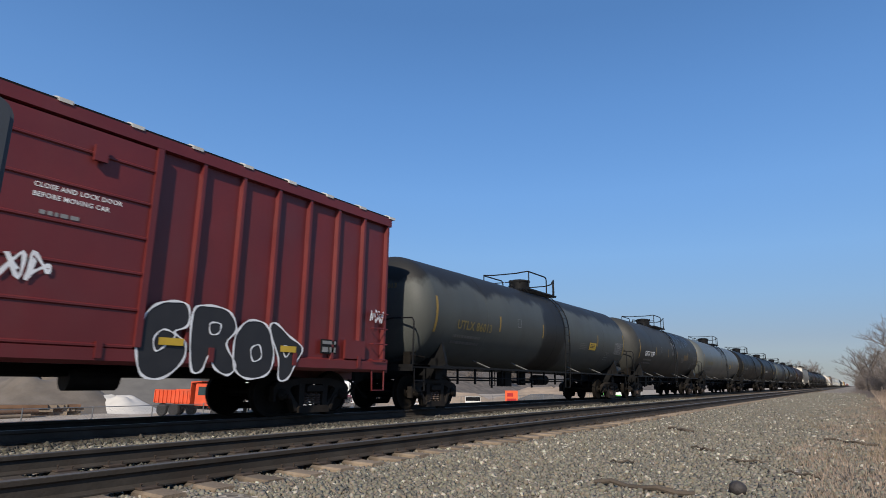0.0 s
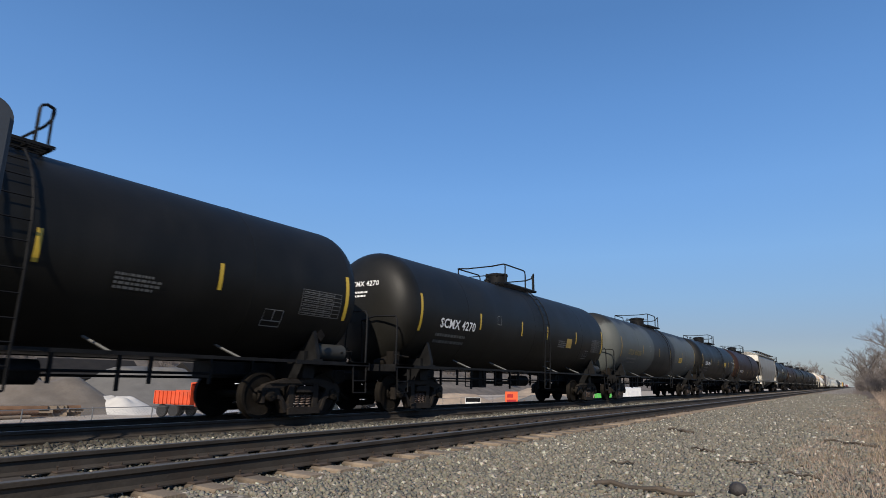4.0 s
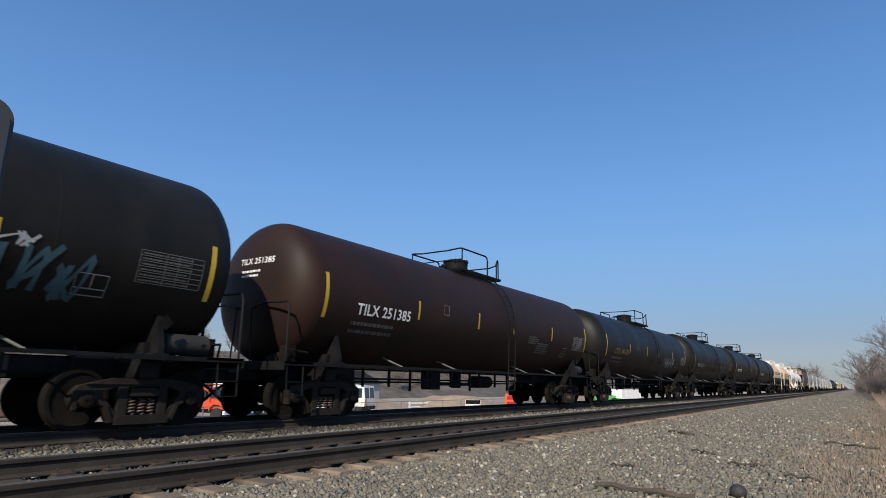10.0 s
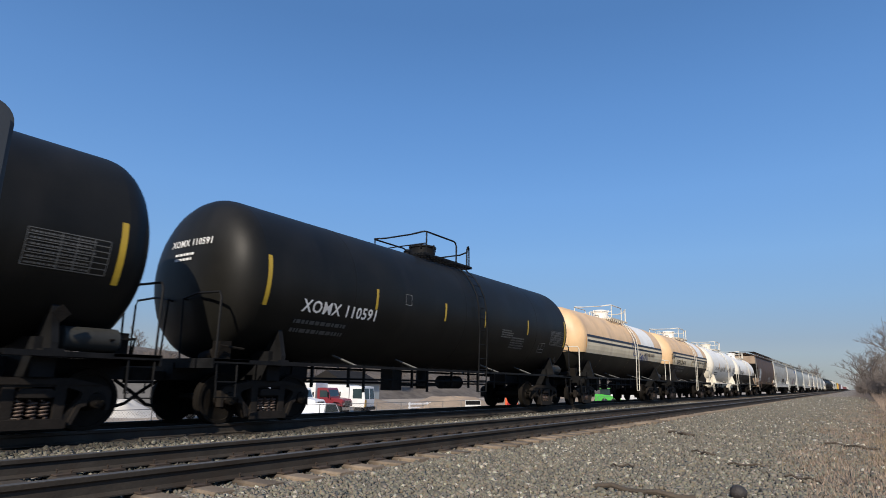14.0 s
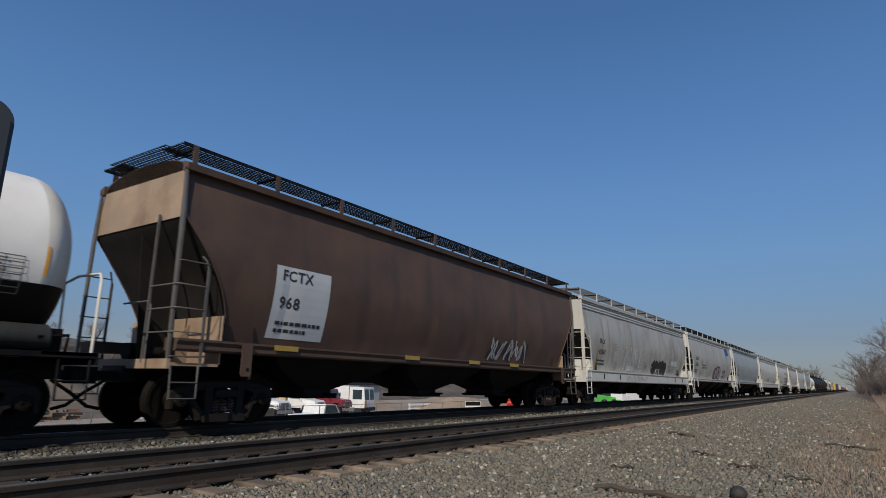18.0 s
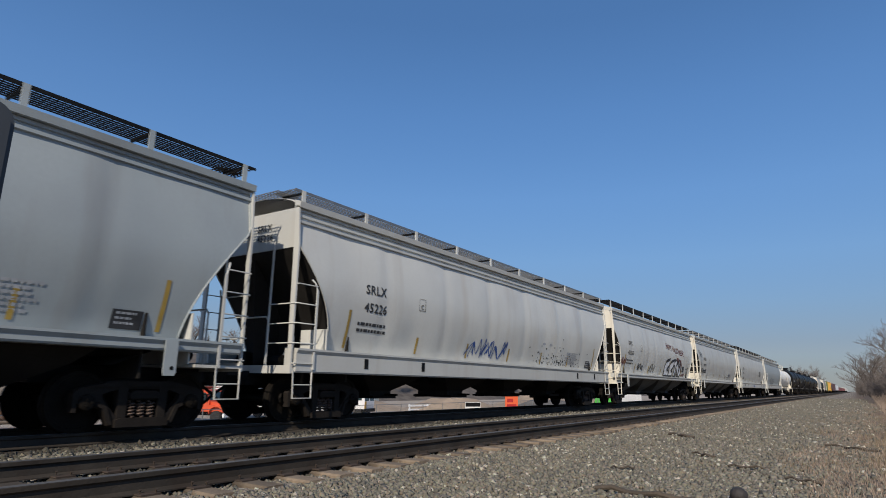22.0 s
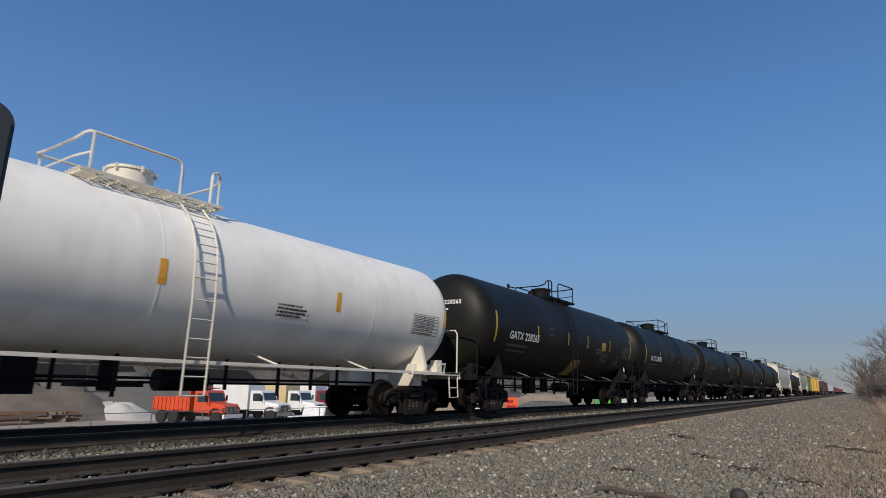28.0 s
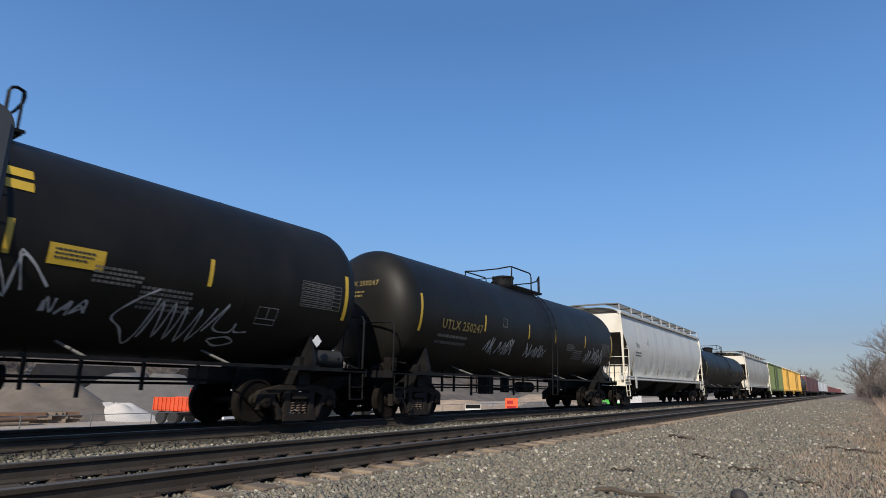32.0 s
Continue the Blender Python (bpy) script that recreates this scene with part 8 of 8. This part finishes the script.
for uu in (-ye + 2.5, -2.5, 0.5, 3.0):
    part("reflective_patch", Build().box(1.661, 1.666, uu, uu + 0.6, 1.30, 1.40), YELLOW_DIM, car, "yellow reflective patch")

car = HOP[21]
balloon_lines = scrawl(130, -4.2, 1.5, 4.4, 1.25, 5)
lay(car, "graffiti", strokes(balloon_lines + [blob(131 + k, -4.2 + 0.95 * k, 1.55, 0.95, 1.05, 8) for k in range(4)], 0.035), place(0.010), mat("thin_white_spray_paint", (0.60, 0.61, 0.60), 0.6), "thin white sprayed outlines")
lay(car, "graffiti", strokes(scrawl(136, -4.0, 0.95, 3.6, 0.4, 5), 0.03), lambda u, v: (1.632, u, v), SPRAY_GREY, "thin sprayed outlines on the sill")
balloon(car, place, 0, 140, 1.1, 1.42, 3.0, 0.78, 5, SPRAY_BLACK, SPRAY_BLACK, 0.05, "black sprayed letters")
lay(car, "paint_patch", quad(5.3, 6.8, 2.0, 2.3), place(0.008), PATCH_GREY, "pale repainted patch")
for u, v in ((-3.3, 1.9), (2.0, 2.0)):
    lay(car, "paint_patch", quad(u, u + 1.2, 1.5, 1.75), place(0.009), PATCH_GREY, "pale repainted patch")

car = HOP[22]
for k, pts in enumerate(LETTERS):
    o = smooth_line([(2.65 - (p - 1.8) * 0.87, 1.44 + (q - 0.68) * 0.8) for p, q in pts], 5, True)[::-1]
    lay(car, "graffiti", fan(o), place(0.010 + 0.002 * k), SPRAY_PINK, "greyed pink sprayed letter shape")
    lay(car, "graffiti_outline", strokes([o], 0.09), place(0.018 + 0.002 * k), SPRAY_BLACK, "thick black sprayed outline")
paint_scrawl(car, place(0.012), SPRAY_BLACK, 155, 3.7, 1.95, 1.3, 0.4, 5, 0.025)
paint_scrawl(car, place(0.012), SPRAY_BLACK, 156, 3.6, 1.5, 1.2, 0.4, 4, 0.03)
for k in range(4):
    u = 5.55 + 0.405 * k
    lay(car, "company_mark", ([(u, 3.50 + 0.02 * k), (u + 0.33, 3.50 + 0.02 * k), (u + 0.37, 3.62), (u + 0.37, 3.98), (u + 0.30, 4.08), (u + 0.03, 4.08), (u - 0.01, 3.95)], [(0, 1, 2, 3, 4, 5, 6)]), place(0.010), LOGO_BLUE, "blue block of a company mark")
bv, bf = bars(2, 1.0, 0.03, 3.0)
lay(car, "data_stencil", ([(7.3 + x, 3.95 + y) for x, y in bv], bf), place(0.010), SPRAY_GREY, "two lines of small writing")
for k, t in enumerate(("OPEN HATCH COVERS", "BEFORE UNLOADING CAR")):
    gv, gf = glyphs(t, 0.13)
    lay(car, "stencil", ([(-4.6 + x, 2.35 - 0.18 * k + y) for x, y in gv], gf), place(0.010), LETTER_BLACK, "stencilled warning")

car = HOP[24]
paint_scrawl(car, place(0.012), LOGO_BLUE, 160, -2.6, 1.55, 2.4, 0.6, 6, 0.035)
rg = random.Random(77)
shapes = []
for k in range(150):
    shapes.append(blob(300 + k, rg.gauss(4.2, 1.3), 1.5 + abs(rg.gauss(0.05, 0.25)), rg.uniform(0.02, 0.10), rg.uniform(0.02, 0.07), 6))
on_surface("paint_chip", many(shapes), place(0.006), SPRAY_BLACK, car, "patches of chipped paint")["kind"] = "stuff"
for u, w in ((2.6, 0.28), (3.2, 0.24)):
    lay(car, "dent", fan(blob(350, u, 2.2, w, 0.09, 8)), place(0.006), SPRAY_GREY, "scraped dent")

car = HOP[25]
gv, gf = glyphs("HAPPY HALLOWEEN!", 0.36)
mxw = max(x for x, y in gv)
lay(car, "graffiti", ([(1.05 + x * 4.32 / mxw, 3.07 - 0.068 * (x * 4.32 / mxw) + y * 1.35 + 0.03 * math.sin(x * 6)) for x, y in gv], gf), place(0.012), SPRAY_RED, "dark red sprayed words")
lay(car, "graffiti", fan(blob(171, 4.15, 1.46, 0.85, 1.05, 9)), place(0.008), SPRAY_RED, "dark red sprayed shadow")
lay(car, "graffiti", fan(blob(172, 3.55, 2.0, 0.6, 0.65, 8)), place(0.007), SPRAY_RED, "dark red sprayed shadow")
SPIKY = (
    ((0.75, 1.45), (1.85, 1.45), (1.80, 1.78), (1.35, 1.82), (1.80, 2.10), (1.95, 2.48), (1.05, 2.30), (0.70, 2.0)),
    ((1.92, 1.45), (2.80, 1.45), (2.72, 1.72), (2.36, 1.80), (2.74, 2.02), (2.95, 2.46), (2.22, 2.32), (1.92, 2.10)),
    ((3.04, 1.45), (3.36, 1.45), (3.40, 2.08), (3.74, 2.24), (3.62, 2.58), (3.30, 2.42), (2.92, 2.48), (2.84, 2.14), (3.05, 2.10)),
    ((3.48, 1.45), (3.70, 1.45), (3.76, 1.98), (4.00, 1.50), (4.22, 1.45), (4.32, 2.48), (4.12, 2.50), (4.05, 1.98), (3.86, 2.36), (3.62, 2.30)),
    ((4.36, 1.45), (4.72, 1.45), (4.86, 1.70), (4.72, 2.12), (4.60, 2.42), (4.46, 2.08), (4.32, 1.88)))
for k, pts in enumerate(SPIKY):
    lay(car, "graffiti", (list(pts), [tuple(range(len(pts)))]), place(0.014 + 0.002 * k), SPRAY_WHITE, "white sprayed spiky letter shape")
    lay(car, "graffiti_outline", strokes([[p for q, r0 in zip(pts, pts[1:] + pts[:1]) for p in (q, ((q[0] + r0[0]) / 2, (q[1] + r0[1]) / 2))] + [pts[0]]], 0.12), place(0.026 + 0.002 * k), SPRAY_BLACK, "thick black sprayed outline")
lay(car, "data_placard", quad(5.16, 5.70, 1.79, 2.14), place(0.010), LETTER_BLACK, "black painted data panel")
lay(car, "frame_mark", strokes([[(5.43, 1.80), (5.43, 2.13)], [(5.17, 1.88), (5.69, 1.88)]], 0.015), place(0.013), SPRAY_GREY, "thin pale lines on the panel")
for t, u, v in (("UR TAG", 6.42, 1.96), ("SUCKS!", 6.42, 1.74)):
    gv, gf = glyphs(t, 0.17)
    lay(car, "graffiti", ([(u + x, v + y) for x, y in gv], gf), place(0.012), SPRAY_BLACK, "black sprayed words")
lay(car, "graffiti", strokes([[(6.36, 2.0), (6.18, 1.99)], [(6.26, 2.06), (6.17, 1.99), (6.26, 1.93)]], 0.035), place(0.012), SPRAY_BLACK, "black sprayed arrow")
paint_scrawl(car, place(0.012), SPRAY_RED, 174, 5.05, 1.46, 0.85, 0.24, 5, 0.035)
paint_scrawl(car, place(0.012), SPRAY_BLACK, 176, -2.4, 1.5, 1.2, 0.6, 3, 0.03)
paint_scrawl(car, place(0.012), SPRAY_BLACK, 177, -4.6, 1.6, 0.9, 0.4, 3, 0.06)
paint_scrawl(car, place(0.012), SPRAY_RED, 178, -7.35, 1.75, 0.75, 0.5, 4, 0.04)
car = HOP[26]
BAD = (((-8.0, 3.52), (-7.92, 3.05)), ((-8.02, 3.50), (-7.72, 3.42), (-7.90, 3.28), (-7.66, 3.14), (-7.94, 3.02)), ((-7.60, 3.0), (-7.48, 3.42), (-7.36, 2.95)), ((-7.58, 3.16), (-7.36, 3.12)),
       ((-7.25, 3.36), (-7.20, 2.92)), ((-7.27, 3.34), (-7.02, 3.16), (-7.20, 2.92)), ((-7.30, 2.86), (-7.36, 2.46)), ((-7.48, 2.62), (-7.37, 2.44), (-7.24, 2.62), (-7.26, 2.86)))
lay(car, "graffiti", strokes([smooth_line(list(q), 4) for q in BAD], 0.035), place(0.012), SPRAY_BLACK, "thin black sprayed letters and arrow")
paint_scrawl(car, place(0.012), SPRAY_BLACK, 180, -7.45, 1.88, 1.85, 0.40, 6, 0.03)
TAG_BLUE = mat("dark_blue_spray_paint", (0.018, 0.035, 0.085), 0.6, 0, 0.25, 0.3, 40, 0.0)
paint_scrawl(car, place(0.012), TAG_BLUE, 181, 3.86, 1.66, 1.0, 0.42, 5, 0.05)
WAVE = ((2.55, 1.95), (2.70, 1.62), (2.92, 1.86), (2.98, 1.50), (3.20, 1.62), (3.55, 1.78), (3.80, 1.56), (4.10, 1.60), (4.35, 1.68))
lay(car, "graffiti", strokes([smooth_line(list(WAVE), 5)], 0.035), place(0.012), SPRAY_BLACK, "loose black sprayed line")
car = HOP[27]
bv, bf = bars(1, 1.5, 0.17)
lay(car, "company_mark", ([(-1.3 + x, 1.03 + y) for x, y in bv], bf), lambda u, v: (1.632, u, v), LOGO_BLUE, "blue bars of a product name on the sill")
bv, bf = bars(8, 1.35, 0.052, 1.42)
lay(car, "data_stencil", ([(4.52 + x, 2.74 + y) for x, y in bv], bf), place(0.010), SPRAY_BLACK, "block of small stencilled lines")
lay(car, "emblem", strokes([[(-1.95, 1.12), (-1.75, 1.30), (-1.55, 1.12), (-1.75, 0.94), (-1.95, 1.12)]], 0.03), lambda u, v: (1.632, u, v), LOGO_BLUE, "small blue diamond")
car = HOP[28]
for v in (2.49, 2.0):
    lay(car, "paint_patch", quad(-7.82, -6.75, v, v + 0.32), place(0.006), SPRAY_WHITE, "white patch behind the letters")
lay(car, "graffiti", strokes([blob(190 + k, -4.0 + 0.95 * k, 1.25, 1.0, 0.95, 8) for k in range(4)] + scrawl(195, -3.9, 1.2, 3.7, 0.9, 4), 0.03), place(0.045), SPRAY_BLACK, "thin black sprayed outlines")
for k in (21, 24, 27, 28):
    car = HOP[k]
    for u in (-7.2, -5.0, 5.5, 7.4):
        part("sill_slot", Build().box(1.625, 1.63, u, u + 0.13, 1.05, 1.27), BLACK_IRON, car, "dark slot in the sill")


# ---------- movement ----------
def settle():
    """Raises each body, with all that is fixed to it, on its springs; trucks, wheels and couplers stay at the rail."""
    for car, s in CARS:
        for child in car.children:
            if not child.name.startswith(("truck", "wheelset", "coupler")):
                child.matrix_basis = Matrix.Translation((0, 0, LIFT)) @ child.matrix_basis


def motions():
    """The train rolls past at an even speed, and its wheels turn while they pass the camera."""
    for car, s in CARS:
        walk(car, [(t, pose(FAR_X, s - SPEED * t, FAR_TOP)) for t in (0, 8, 16, 24, 32)])
        for wheel in [o for o in car.children_recursive if o.name.startswith("wheelset") and o.parent is not car]:
            y, z = wheel.matrix_basis.translation.y, wheel.matrix_basis.translation.z
            at = s + wheel.parent.matrix_basis.translation.y + y
            first, last = max(0, int(FPS * (at - 30) / SPEED)), min(32 * FPS, int(FPS * (at - 2) / SPEED))
            if last <= first:
                continue
            turn = math.degrees(SPEED / FPS / WHEEL_R)
            rows = [(k / FPS, pose(0, y, z, turn * k)) for k in range(first, last + 1)]
            if first > 0:
                rows.insert(0, (0, pose(0, y, z, turn * first)))
            if last < 32 * FPS:
                rows.append((32, pose(0, y, z, turn * last)))
            walk(wheel, rows)


settle()
motions()
